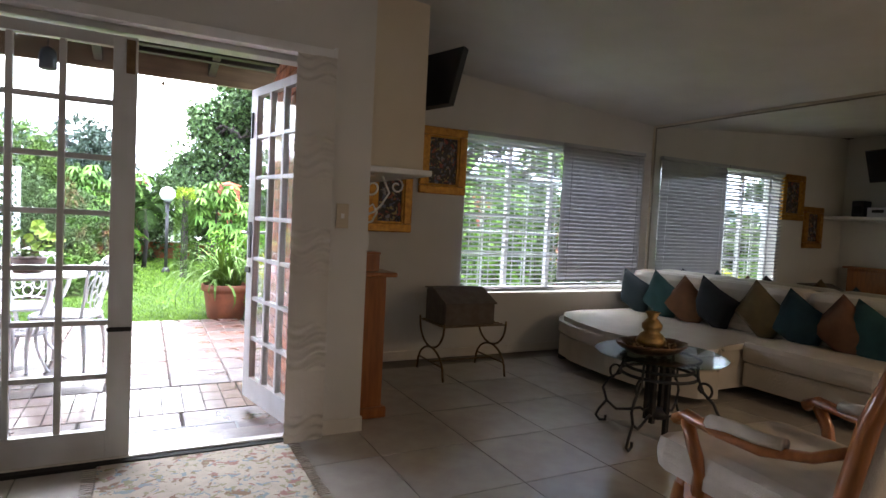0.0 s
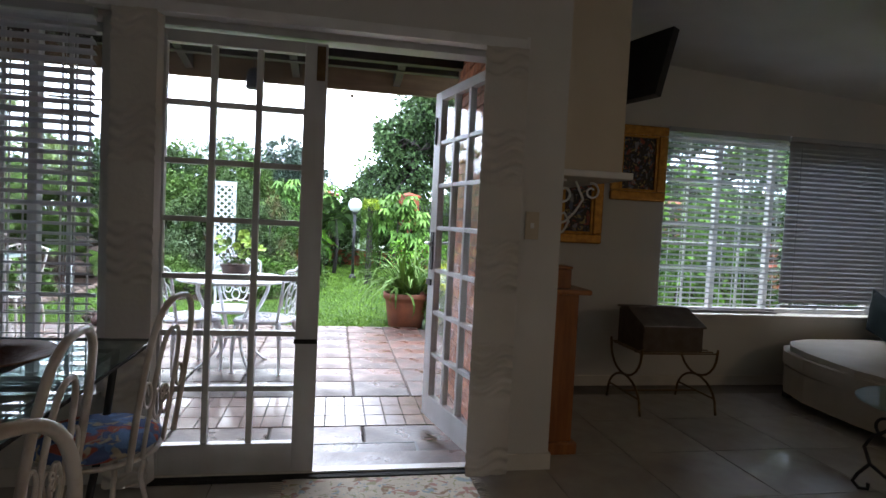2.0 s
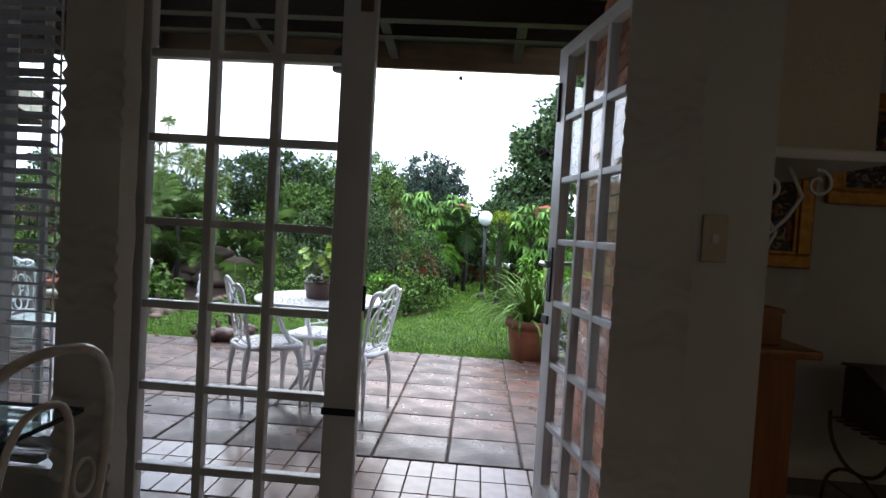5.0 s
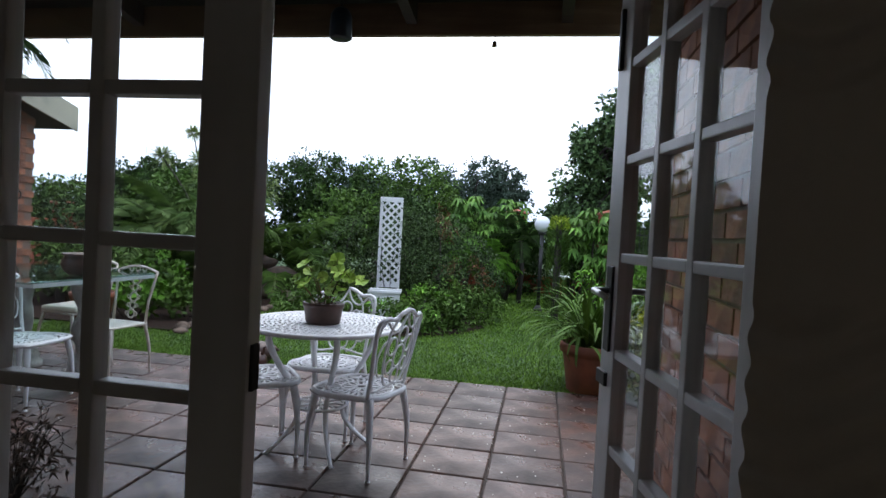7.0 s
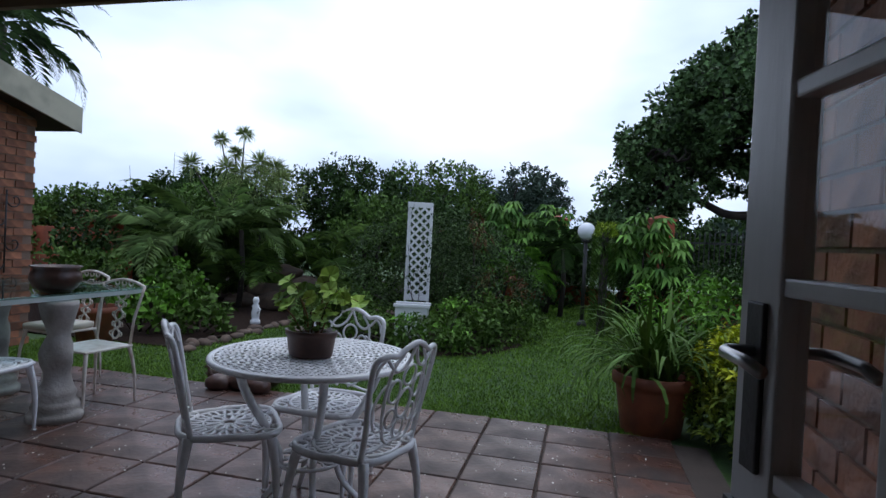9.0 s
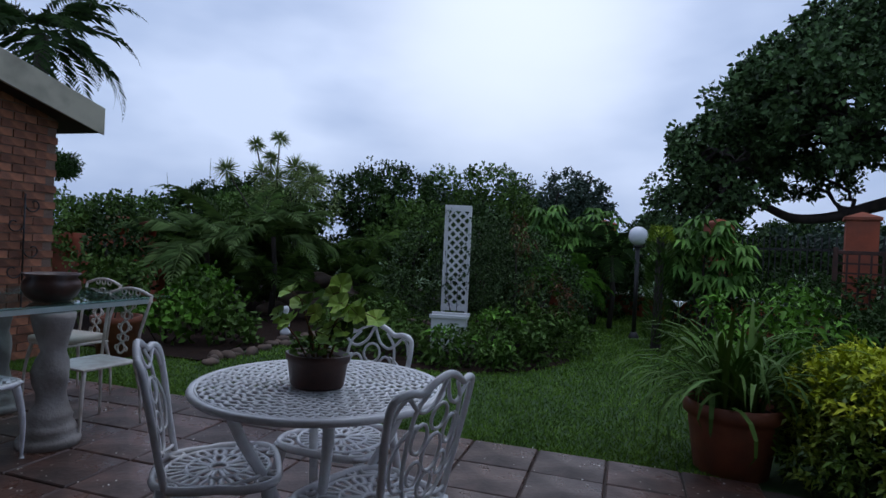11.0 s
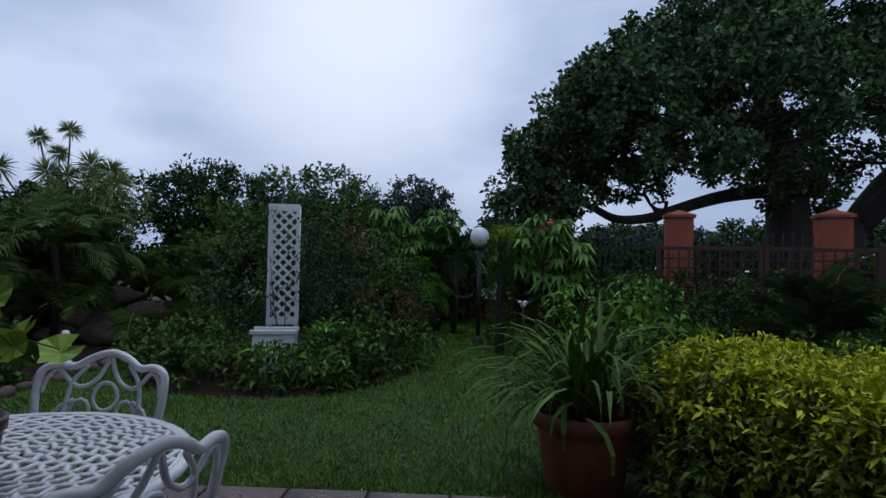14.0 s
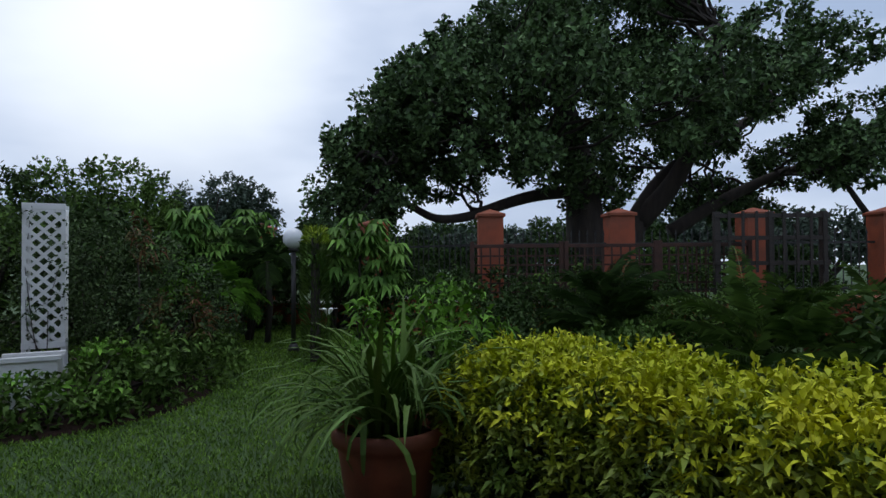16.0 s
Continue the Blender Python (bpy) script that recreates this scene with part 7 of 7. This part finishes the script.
for i, (x, y, h, w, m) in enumerate(((-5.5, 42, 7.2, 3.4, L_GREY), (-3.0, 44, 6.6, 2.8, L_GREY), (-12, 40, 5.5, 4.0, L_GREY), (-26, 34, 5.5, 4.5, L_DARK), (-20, 30, 4.6, 3.5, L_MID), (4, 48, 4.5, 4, L_DARK), (22, 40, 4.6, 5, L_DARK), (30, 34, 4.8, 5, L_DARK), (14, 46, 4.5, 5, L_DARK), (9, 27, 3.3, 3.4, L_GREY), (14, 26, 3.2, 3.4, L_DARK), (19, 25, 3.4, 3.4, L_GREY), (24, 23, 3.3, 3.2, L_GREY), (28, 19, 3.2, 3.0, L_GREY), (33, 16, 3.4, 3.4, L_GREY), (5, 26, 3.0, 3.0, L_DARK))):
    r2 = random.Random(150 + i)
    bl = [(r2.uniform(-0.7, 0.7) * w, r2.uniform(-0.4, 0.4) * w, h * r2.uniform(0.4, 0.86), w * 0.4, w * 0.4, h * 0.14) for _ in range(12)]
    shrub("distant_tree", "hazy grey-green distant tree" if m is L_GREY else "distant dark roadside tree", (x, y, -0.1), bl, m, 150 + i, per=5, r=0.4, leaves=26, L=0.30, W=0.16, stem=0.12)

# ---- fence of orange pillars and iron palings ----
def fence_pillar(x, y, turn, w, h):
    p = tagged(thing("fence_pillar", "orange-red plastered fence pillar with a pyramid cap", "pillar", (x, y, -0.1), turn, "fence pillars"), kind="")
    part("shaft", boxes((-w / 2, w / 2, -w / 2, w / 2, 0, h), bevel=0.008), M_ORANGE, p)
    bm = boxes((-w / 2 - 0.03, w / 2 + 0.03, -w / 2 - 0.03, w / 2 + 0.03, h, h + 0.045), bevel=0.006)
    c = [bm.verts.new((sx * (w / 2 + 0.02), sy * (w / 2 + 0.02), h + 0.046)) for sx, sy in ((-1, -1), (1, -1), (1, 1), (-1, 1))]
    t = bm.verts.new((0, 0, h + 0.13))
    for k in range(4):
        bm.faces.new((c[k], c[(k + 1) % 4], t))
    part("cap", bm, M_ORANGE, p)
    return p


corners = [(-3.6, 15.4), (-0.2, 14.0), (1.94, 12.4), (3.43, 9.95), (5.37, 9.45), (7.42, 8.96), (9.45, 8.45), (11.3, 7.95)]
for i, (a, b) in enumerate(zip(corners, corners[1:])):
    d = Vector((b[0] - a[0], b[1] - a[1], 0))
    ln, ang = d.length, math.degrees(math.atan2(d.y, d.x))
    fence_pillar(*a, ang, 0.38, 1.96)
    fp = thing("iron_fence", "black iron palisade panel on a low orange wall", "fence", (*a, -0.1), ang, "fence panels")
    part("low_wall", boxes((0.205, ln - 0.205, -0.09, 0.09, 0, 0.62 if i > 1 else 0.45), bevel=0.006), M_ORANGE, fp)
    part("wall_coping", boxes((0.205, ln - 0.205, -0.11, 0.11, 0.62 if i > 1 else 0.45, 0.66 if i > 1 else 0.49), bevel=0.006), M_SKIRT, fp, "pale coping")
    for z in (0.80, 1.52):
        part("fence_rail", boxes((0.2, ln - 0.2, -0.015, 0.015, z, z + 0.035)), M_IRON, fp)
    pal = bmesh.new()
    box(pal, -0.008, 0.008, -0.025, -0.016, 0.68, 1.68)
    t = pal.verts.new((0, -0.02, 1.76))
    q = [pal.verts.new((sx * 0.014, -0.02 + sy * 0.008, 1.68)) for sx, sy in ((-1, -1), (1, -1), (1, 1), (-1, 1))]
    for k in range(4):
        pal.faces.new((q[k], q[(k + 1) % 4], t))
    me = mesh_of(pal, "paling")
    me.materials.append(M_IRON)
    for k in range(int((ln - 0.5) / 0.125) + 1):
        part("paling", me, None, fp, at=(0.26 + k * 0.125, 0, 0))
fence_pillar(*corners[-1], -14, 0.38, 1.96)
# a timber screen leaning at the fence
scr = thing("timber_screen", "dark weathered timber lattice screen in front of the fence", "screen", (6.2, 8.3, -0.1), -14)
for x in (0.0, 0.75, 1.5):
    part("post", boxes((x - 0.04, x + 0.04, -0.04, 0.04, 0, 1.95), bevel=0.004), M_DWOOD, scr)
for z in (1.2, 1.55, 1.86):
    part("rail", boxes((-0.06, 1.56, -0.06, -0.042, z, z + 0.06), bevel=0.003), M_DWOOD, scr)
for x in np.arange(0.15, 1.5, 0.19):
    part("slat", boxes((x - 0.02, x + 0.02, -0.075, -0.061, 1.1, 1.95)), M_DWOOD, scr)

# dark timber lattice panels standing before the fence
def lattice_panel(at, turn, width, top):
    p = thing("timber_lattice", "dark red-brown square timber lattice panel before the fence", "trellis panel", (*at, -0.1), turn, "timber lattice panels")
    for x in (0.0, width):
        part("post", boxes((x - 0.03, x + 0.03, -0.03, 0.03, 0, top + 0.04), bevel=0.004), M_LATT, p)
    part("top_rail", boxes((0.031, width - 0.031, -0.025, 0.025, top - 0.05, top), bevel=0.004), M_LATT, p)
    for k in range(1, int(width / 0.13)):
        part("slat", boxes((k * 0.13 - 0.012, k * 0.13 + 0.012, -0.018, -0.004, 0.25, top - 0.051)), M_LATT, p)
    for k in range(1, int((top - 0.2) / 0.13)):
        part("cross_slat", boxes((0.031, width - 0.031, -0.002, 0.012, top - 0.05 - k * 0.13, top - 0.026 - k * 0.13)), M_LATT, p)


M_LATT = make("red-brown stained timber", (0.07, 0.026, 0.016), (0.04, 0.018, 0.012), 9, rough=0.7, bump=0.3)
for x, y in ((2.95, 9.35), (4.25, 9.0), (5.55, 8.67)):
    lattice_panel((x, y), -14.5, 1.28, 1.52)
# low orange planter wall at the right of the garden
ow = tagged(thing("planter_wall", "low orange-red masonry planter wall beside the shrubs", "wall", (6.45, 6.9, -0.1), -16), kind="structure")
part("wall_body", boxes((0, 1.6, 0, 0.35, 0, 0.80), bevel=0.01), M_ORANGE, ow)
part("coping", boxes((-0.02, 1.62, -0.02, 0.37, 0.80, 0.83), bevel=0.006), M_ORANGE, ow)

# garden lamp
lamp = thing("garden_lamp", "dark post lamp with a white glass globe", "lamp", (0.46, 10.0, -0.1))
part("post", tube(bmesh.new(), [(0, 0, 0), (0, 0, 1.46)], 0.035, 10), M_IRON, lamp, smooth=True)
part("base", lathe(bmesh.new(), [(0, 0), (0.09, 0), (0.08, 0.05), (0.045, 0.12), (0, 0.12)], 16), M_IRON, lamp, smooth=True)
part("collar", lathe(bmesh.new(), [(0, 1.44), (0.06, 1.44), (0.075, 1.48), (0, 1.49)], 16), M_IRON, lamp, smooth=True)
part("globe", lathe(bmesh.new(), [(0.15 * math.sin(t), 1.63 - 0.15 * math.cos(t)) for t in np.linspace(0, 3.14159, 14)], 24), make("opal glass globe", (0.80, 0.80, 0.82), (0.74, 0.74, 0.76), 5, rough=0.2), lamp, "white opal globe", smooth=True)

# house-side orange wall behind the wing, and pots on it
structure("garden_wall", boxes((-13.5, -7.2, 8.2, 8.4, -0.1, 1.15), bevel=0.005), M_ORANGE, "orange-red plastered garden wall", "wall")

# terracotta pots on the garden wall and by the brick wing
def clay_pot(at, r, h, label, seed):
    p = thing("terracotta_pot", label, "plant pot", at, 0, "terracotta pots")
    part("pot_body", lathe(bmesh.new(), [(0, 0), (0.7 * r, 0), (0.93 * r, 0.82 * h), (r, 0.84 * h), (1.02 * r, h), (0.9 * r, h), (0.86 * r, 0.86 * h), (0, 0.85 * h)], 28), M_TERRA, p, smooth=True)
    part("soil", lathe(bmesh.new(), [(0, 0.9 * h), (0.84 * r, 0.87 * h)], 18), M_SOIL, p)
    shrub("pot_plant", "small leggy green plant growing in a terracotta pot", (at[0], at[1], at[2] + 0.88 * h), [(0, 0, 1.6 * r, 1.1 * r, 1.1 * r, 1.1 * r)], L_MID, seed, per=160, r=0.07, leaves=10, L=0.08, W=0.04, stem=0.008)


clay_pot((-8.15, 8.3, 1.151), 0.20, 0.32, "terracotta pot standing on the orange garden wall", 401)
clay_pot((-7.5, 8.3, 1.151), 0.16, 0.26, "smaller terracotta pot standing on the orange garden wall", 402)
clay_pot((-4.75, 5.15, -0.074), 0.24, 0.42, "large terracotta pot standing on the soil by the brick wing", 403)

# stones along the bed edge
rg = random.Random(17)
for i in range(46):
    t = i / 45
    x = -3.72 - 0.1 * rg.random() + (0.9 * max(0, t - 0.55))
    y = 5.35 + 5.2 * t
    if i > 28:
        x = -3.9 + (i - 28) * 0.16
        y = 8.9 + 0.25 * math.sin(i) + (i - 28) * 0.10
    bm = bmesh.new()
    bmesh.ops.create_icosphere(bm, subdivisions=2, radius=1.0)
    sx, sy, sz = rg.uniform(0.06, 0.13), rg.uniform(0.05, 0.09), rg.uniform(0.03, 0.07)
    for v in bm.verts:
        nn2 = 1 + 0.25 * noise.noise(v.co * 1.4 + Vector((i * 3.1, 0, 0)))
        v.co = Vector((v.co.x * sx, v.co.y * sy, v.co.z * sz)) * nn2
    st1 = part("edging_stone", bm, M_STONE, None, at=(x + rg.uniform(-0.08, 0.08), y + rg.uniform(-0.06, 0.06), -0.075), rot=(0, 0, rg.uniform(0, 180)), smooth=True)
    tagged(st1, "rough brown edging stone half sunk at the bed edge", "stone", "edging stones")

# rockery behind, statue and small ornaments
for i, (x, y, z, s) in enumerate(((-4.6, 8.9, 0.1, 0.32), (-5.0, 9.2, 0.25, 0.3), (-4.4, 9.4, 0.35, 0.28), (-4.9, 9.6, 0.55, 0.26), (-4.1, 9.0, 0.0, 0.2), (-5.4, 9.0, 0.05, 0.25))):
    bm = bmesh.new()
    bmesh.ops.create_icosphere(bm, subdivisions=3, radius=s)
    for v in bm.verts:
        k = 1 + 0.3 * noise.noise(v.co * 4 + Vector((i * 7.0, 1, 0)))
        v.co = Vector((v.co.x * 1.3, v.co.y, v.co.z * 0.6)) * k
    tagged(part("rock", bm, M_STONE, None, at=(x, y, z - 0.05), smooth=True), "dark mossy rockery boulder among the palms", "rock", "rockery stones")
sta = bmesh.new()
lathe(sta, [(0, 0), (0.075, 0), (0.07, 0.06), (0.05, 0.075), (0.055, 0.12), (0.06, 0.17), (0.045, 0.22), (0.05, 0.27), (0.03, 0.30), (0.042, 0.33), (0.045, 0.36), (0.03, 0.395), (0, 0.40)], 14)
tube(sta, [(0.03, 0, 0.26), (0.08, -0.02, 0.22), (0.05, -0.04, 0.17)], 0.015, 6)
tagged(part("garden_statue", sta, M_WPAINT, None, at=(-4.10, 7.30, -0.09), smooth=True), "small white plaster garden statue on the bed", "statue")
wf = thing("white_flower", "single white bloom on a thin green stem behind the big pot", "flower", (0.72, 5.55, -0.1))
part("stem", tube(bmesh.new(), flowing([(0.05, 0, 0), (0.03, 0, 0.4), (0, 0, 0.93)]), 0.006, 5), L_MID, wf)
bm = bmesh.new()
for k in range(6):
    a = k * 1.0472
    q = [Vector((0.01 * math.cos(a), 0.01 * math.sin(a), 0.92))]
    side = Vector((-math.sin(a), math.cos(a), 0)) * 0.016
    out = Vector((math.cos(a), math.sin(a), 0))
    m, t = q[0] + out * 0.03 + Vector((0, 0, 0.045)), q[0] + out * 0.062 + Vector((0, 0, 0.05))
    v = [bm.verts.new(p) for p in (q[0], m - side, t, m + side)]
    bm.faces.new(v)
part("petals", bm, M_WPAINT, wf, "white pointed petals")

# clay fowl figures and driftwood on the patio edge
for i, (x, y, s) in enumerate(((-2.43, 4.05, 0.085), (-2.27, 4.13, 0.10), (-2.09, 4.09, 0.085), (-2.16, 4.30, 0.12))):
    o = bmesh.new()
    lathe(o, [(0, 0), (0.7 * s, 0), (1.05 * s, 0.45 * s), (1.0 * s, 0.95 * s), (0.65 * s, 1.35 * s), (0.25 * s, 1.5 * s), (0, 1.52 * s)], 18)
    for v in o.verts:
        v.co.x *= 1.25
    tube(o, [(-0.6 * s, 0, 1.1 * s), (-0.95 * s, 0, 1.6 * s), (-1.0 * s, 0, 2.1 * s), (-1.2 * s, 0, 2.2 * s), (-1.45 * s, 0, 2.1 * s)], 0.24 * s, 8, taper=0.07 * s)
    tube(o, [(0.9 * s, 0, 1.0 * s), (1.5 * s, 0, 0.75 * s)], 0.3 * s, 7, taper=0.08 * s)
    tagged(part("fowl_figure", o, M_BOWL, None, at=(x, y, -0.056), rot=(0, 0, (10, -15, 170, 25)[i]), smooth=True), "dark speckled clay fowl figure squatting at the patio edge", "figurine", "clay fowl figures")
dry = thing("dry_plant", "dead brown twiggy plant in a small dark pot", "plant", (-1.62, 1.15, -0.052))
part("pot", lathe(bmesh.new(), [(0, 0), (0.075, 0), (0.095, 0.13), (0.10, 0.14), (0.085, 0.135), (0, 0.12)], 20), M_BOWL, dry, "small dark pot", smooth=True)
tw, rd = bmesh.new(), random.Random(77)
for k in range(34):
    a, q, h = rd.uniform(0, 6.28), rd.uniform(0.03, 0.18), rd.uniform(0.22, 0.46)
    e = (math.cos(a) * q, math.sin(a) * q, h)
    tube(tw, [(0, 0, 0.11), (e[0] * 0.4 + rd.uniform(-0.02, 0.02), e[1] * 0.4, h * 0.6), e], 0.004, 4, taper=0.0015)
    for j in range(3):
        tube(tw, [e, (e[0] + rd.uniform(-0.06, 0.06), e[1] + rd.uniform(-0.06, 0.06), h + rd.uniform(-0.06, 0.07))], 0.002, 3)
part("twigs", tw, M_BARK, dry)
dl = rnd(78)
P = np.c_[dl.normal(size=260) * 0.09, dl.normal(size=260) * 0.09, dl.uniform(0.15, 0.46, 260)]
part("dead_leaves", leaf_mesh("dead_leaves", P, dl.normal(size=(260, 3)), 0.05, 0.016, dl, leafy("dead leaf", (0.09, 0.055, 0.035), (0.05, 0.035, 0.025)), 0.3), None, dry, "curled dead leaves")
dw = bmesh.new()
rg = random.Random(5)
for k in range(5):
    tube(dw, [(rg.uniform(-0.15, 0.0), rg.uniform(-0.1, 0.1), 0.02), (0, rg.uniform(-0.05, 0.05), 0.07), (rg.uniform(0.1, 0.2), rg.uniform(-0.1, 0.1), 0.04)], 0.035, 7, taper=0.015)
tagged(part("driftwood", dw, M_STONE, None, at=(-2.65, 4.4, -0.05), smooth=True), "gnarled grey piece of driftwood on the paving", "driftwood")


# ---- pieces of floors, walls and paving ----
def piece_mesh(name, sx, sy, sz, mat, b=0.004):
    me = mesh_of(boxes((-sx / 2, sx / 2, -sy / 2, sy / 2, -sz, 0)), name)
    bm = bmesh.new()
    bm.from_mesh(me)
    bmesh.ops.bevel(bm, geom=[e for e in bm.edges if all(v.co.z > -0.001 for v in e.verts)], offset=b, segments=1, affect="EDGES")
    bm.to_mesh(me)
    bm.free()
    me.materials.append(mat)
    return me


fl = tagged(thing("floor", "large pale glazed floor tiles with thin dark joints", "floor"), kind="structure")
tile = piece_mesh("tile", 0.545, 0.545, 0.006, M_TILE, 0.0015)
for i in range(-11, 7):
    for j in range(-11, 4):
        x, y = 1.735 + 0.5495 * (i + 0.5), -0.385 + 0.5495 * (j + 0.5)
        if -4.2 < x < 5.05 and -6.0 < y < (1.5 if x > 1.2 else 0.0) - (0.0 if x > 1.2 else 0.1):
            part("tile", tile, None, fl, at=(x, y, 0))

pt = tagged(thing("patio", "wet terracotta paving slabs with dark joints", "patio"), kind="structure")
rg = random.Random(4)
meshes = [piece_mesh("paver", 0.413, 0.384, 0.02, M_PAVER, 0.006) for _ in range(2)]
for i in range(-16, 3):
    for j in range(7):
        x, y = 0.235 + 0.425 * (i + 0.5), 4.185 - 0.395 * (j + 0.5)
        if x < 1.2:
            part("paver", meshes[(i + j) % 2], None, pt, at=(x, y, -0.05 + rg.uniform(-0.002, 0.002)), rot=(rg.uniform(-0.35, 0.35), rg.uniform(-0.35, 0.35), rg.uniform(-0.4, 0.4)))
small = piece_mesh("small_tile", 0.124, 0.190, 0.015, M_SMALL, 0.002)
for i in range(-38, 8):
    for j in range(3):
        part("small_tile", small, None, pt, at=(0.16 + 0.130 * i - 0.06, 1.415 - 0.197 * (j + 0.5), -0.052))
wide = piece_mesh("slab", 0.545, 0.565, 0.02, M_PAVER, 0.005)
for i in range(-9, 2):
    part("slab", wide, None, pt, at=(0.55 + 0.56 * i, 0.528, -0.051))

# bricks of the wing and of the return wall
brick = mesh_of(boxes((-0.008, 0.012, -0.108, 0.108, -0.035, 0.035)), "brick")
brick.materials.append(M_BRICK)
rg = random.Random(9)
cnt = 0
for r in range(32):
    for c in range(22):
        y = 4.78 - 0.23 * c - (0.115 if r % 2 else 0)
        z = -0.04 + 0.083 * r
        if y > 2.6 and z < 2.55 and cnt < 300:
            part("brick", brick, None, wing, at=(-5.24 + rg.uniform(-0.003, 0.004), y, z), rot=(0, 0, rg.uniform(-1, 1)))
            cnt += 1
bm = bmesh.new()
for r in range(32):
    for c in range(22):
        y = 4.78 - 0.23 * c - (0.115 if r % 2 else 0)
        z = -0.04 + 0.083 * r
        if 0.4 < y <= 2.6 and z < 2.55:
            box(bm, -5.248, -5.228, y - 0.108, y + 0.108, z - 0.035, z + 0.035)
tagged(part("brickwork", bm, M_BRICK, wing), kind="stuff")
rw = tagged(thing("return_brickwork", "red-brown face brick outer wall beside the open door", "wall"), kind="structure")
brick2 = mesh_of(boxes((-0.012, 0.0, -0.108, 0.108, -0.035, 0.035)), "brick")
brick2.materials.append(M_BRICK)
part("mortar_bed", boxes((0.965, 0.98, 0.222, 1.72, -0.06, 2.7)), M_MORTAR, rw)
for r in range(31):
    for c in range(7):
        y = 1.60 - 0.23 * c - (0.115 if r % 2 else 0)
        if y > 0.32:
            part("brick", brick2, None, rw, at=(0.965, y, 0.0 + 0.083 * r))

# lawn grass
rng = rnd(200)
n = 170000
x = rng.uniform(-5.5, 2.6, n)
y = 4.22 + (10.5 * rng.uniform(0, 1, n) ** 1.7)
inside = ((x + 1.85) ** 2 + (y - 7.75) ** 2 > 1.55 ** 2) & ((x > -3.75) | (y < 5.4)) & (x < 1.3 + 0.12 * (y - 4.2)) & ((x < 1.0) | (y > 5.0) | (x < 0.6))
x, y = x[inside], y[inside]
P = np.c_[x, y, np.full(len(x), -0.102)]
D = np.c_[rng.normal(size=(len(x), 2)) * 0.55, np.ones(len(x))]
h = rng.uniform(0.03, 0.06, len(x)) * (0.8 + 0.06 * (y - 4))
tagged(part("lawn_grass", leaf_mesh("lawn_grass", P, D, h, 0.007 + 0.0012 * (y - 4), rng, L_GRASS, 0.1), None), "short damp mown lawn grass", "grass", kind="stuff")
n = 500
P = np.c_[rng.uniform(-3.5, 1.0, n), rng.uniform(2.0, 4.2, n), np.full(n, -0.046)]
D = np.c_[rng.normal(size=(n, 2)), np.zeros(n)]
tagged(part("fallen_petals", leaf_mesh("fallen_petals", P, D, rng.uniform(0.006, 0.018, n), 0.010, rng, M_SKIRT, 0.0, 0.05), None), "scattered pale fallen petals on the wet paving", "petals", kind="stuff")
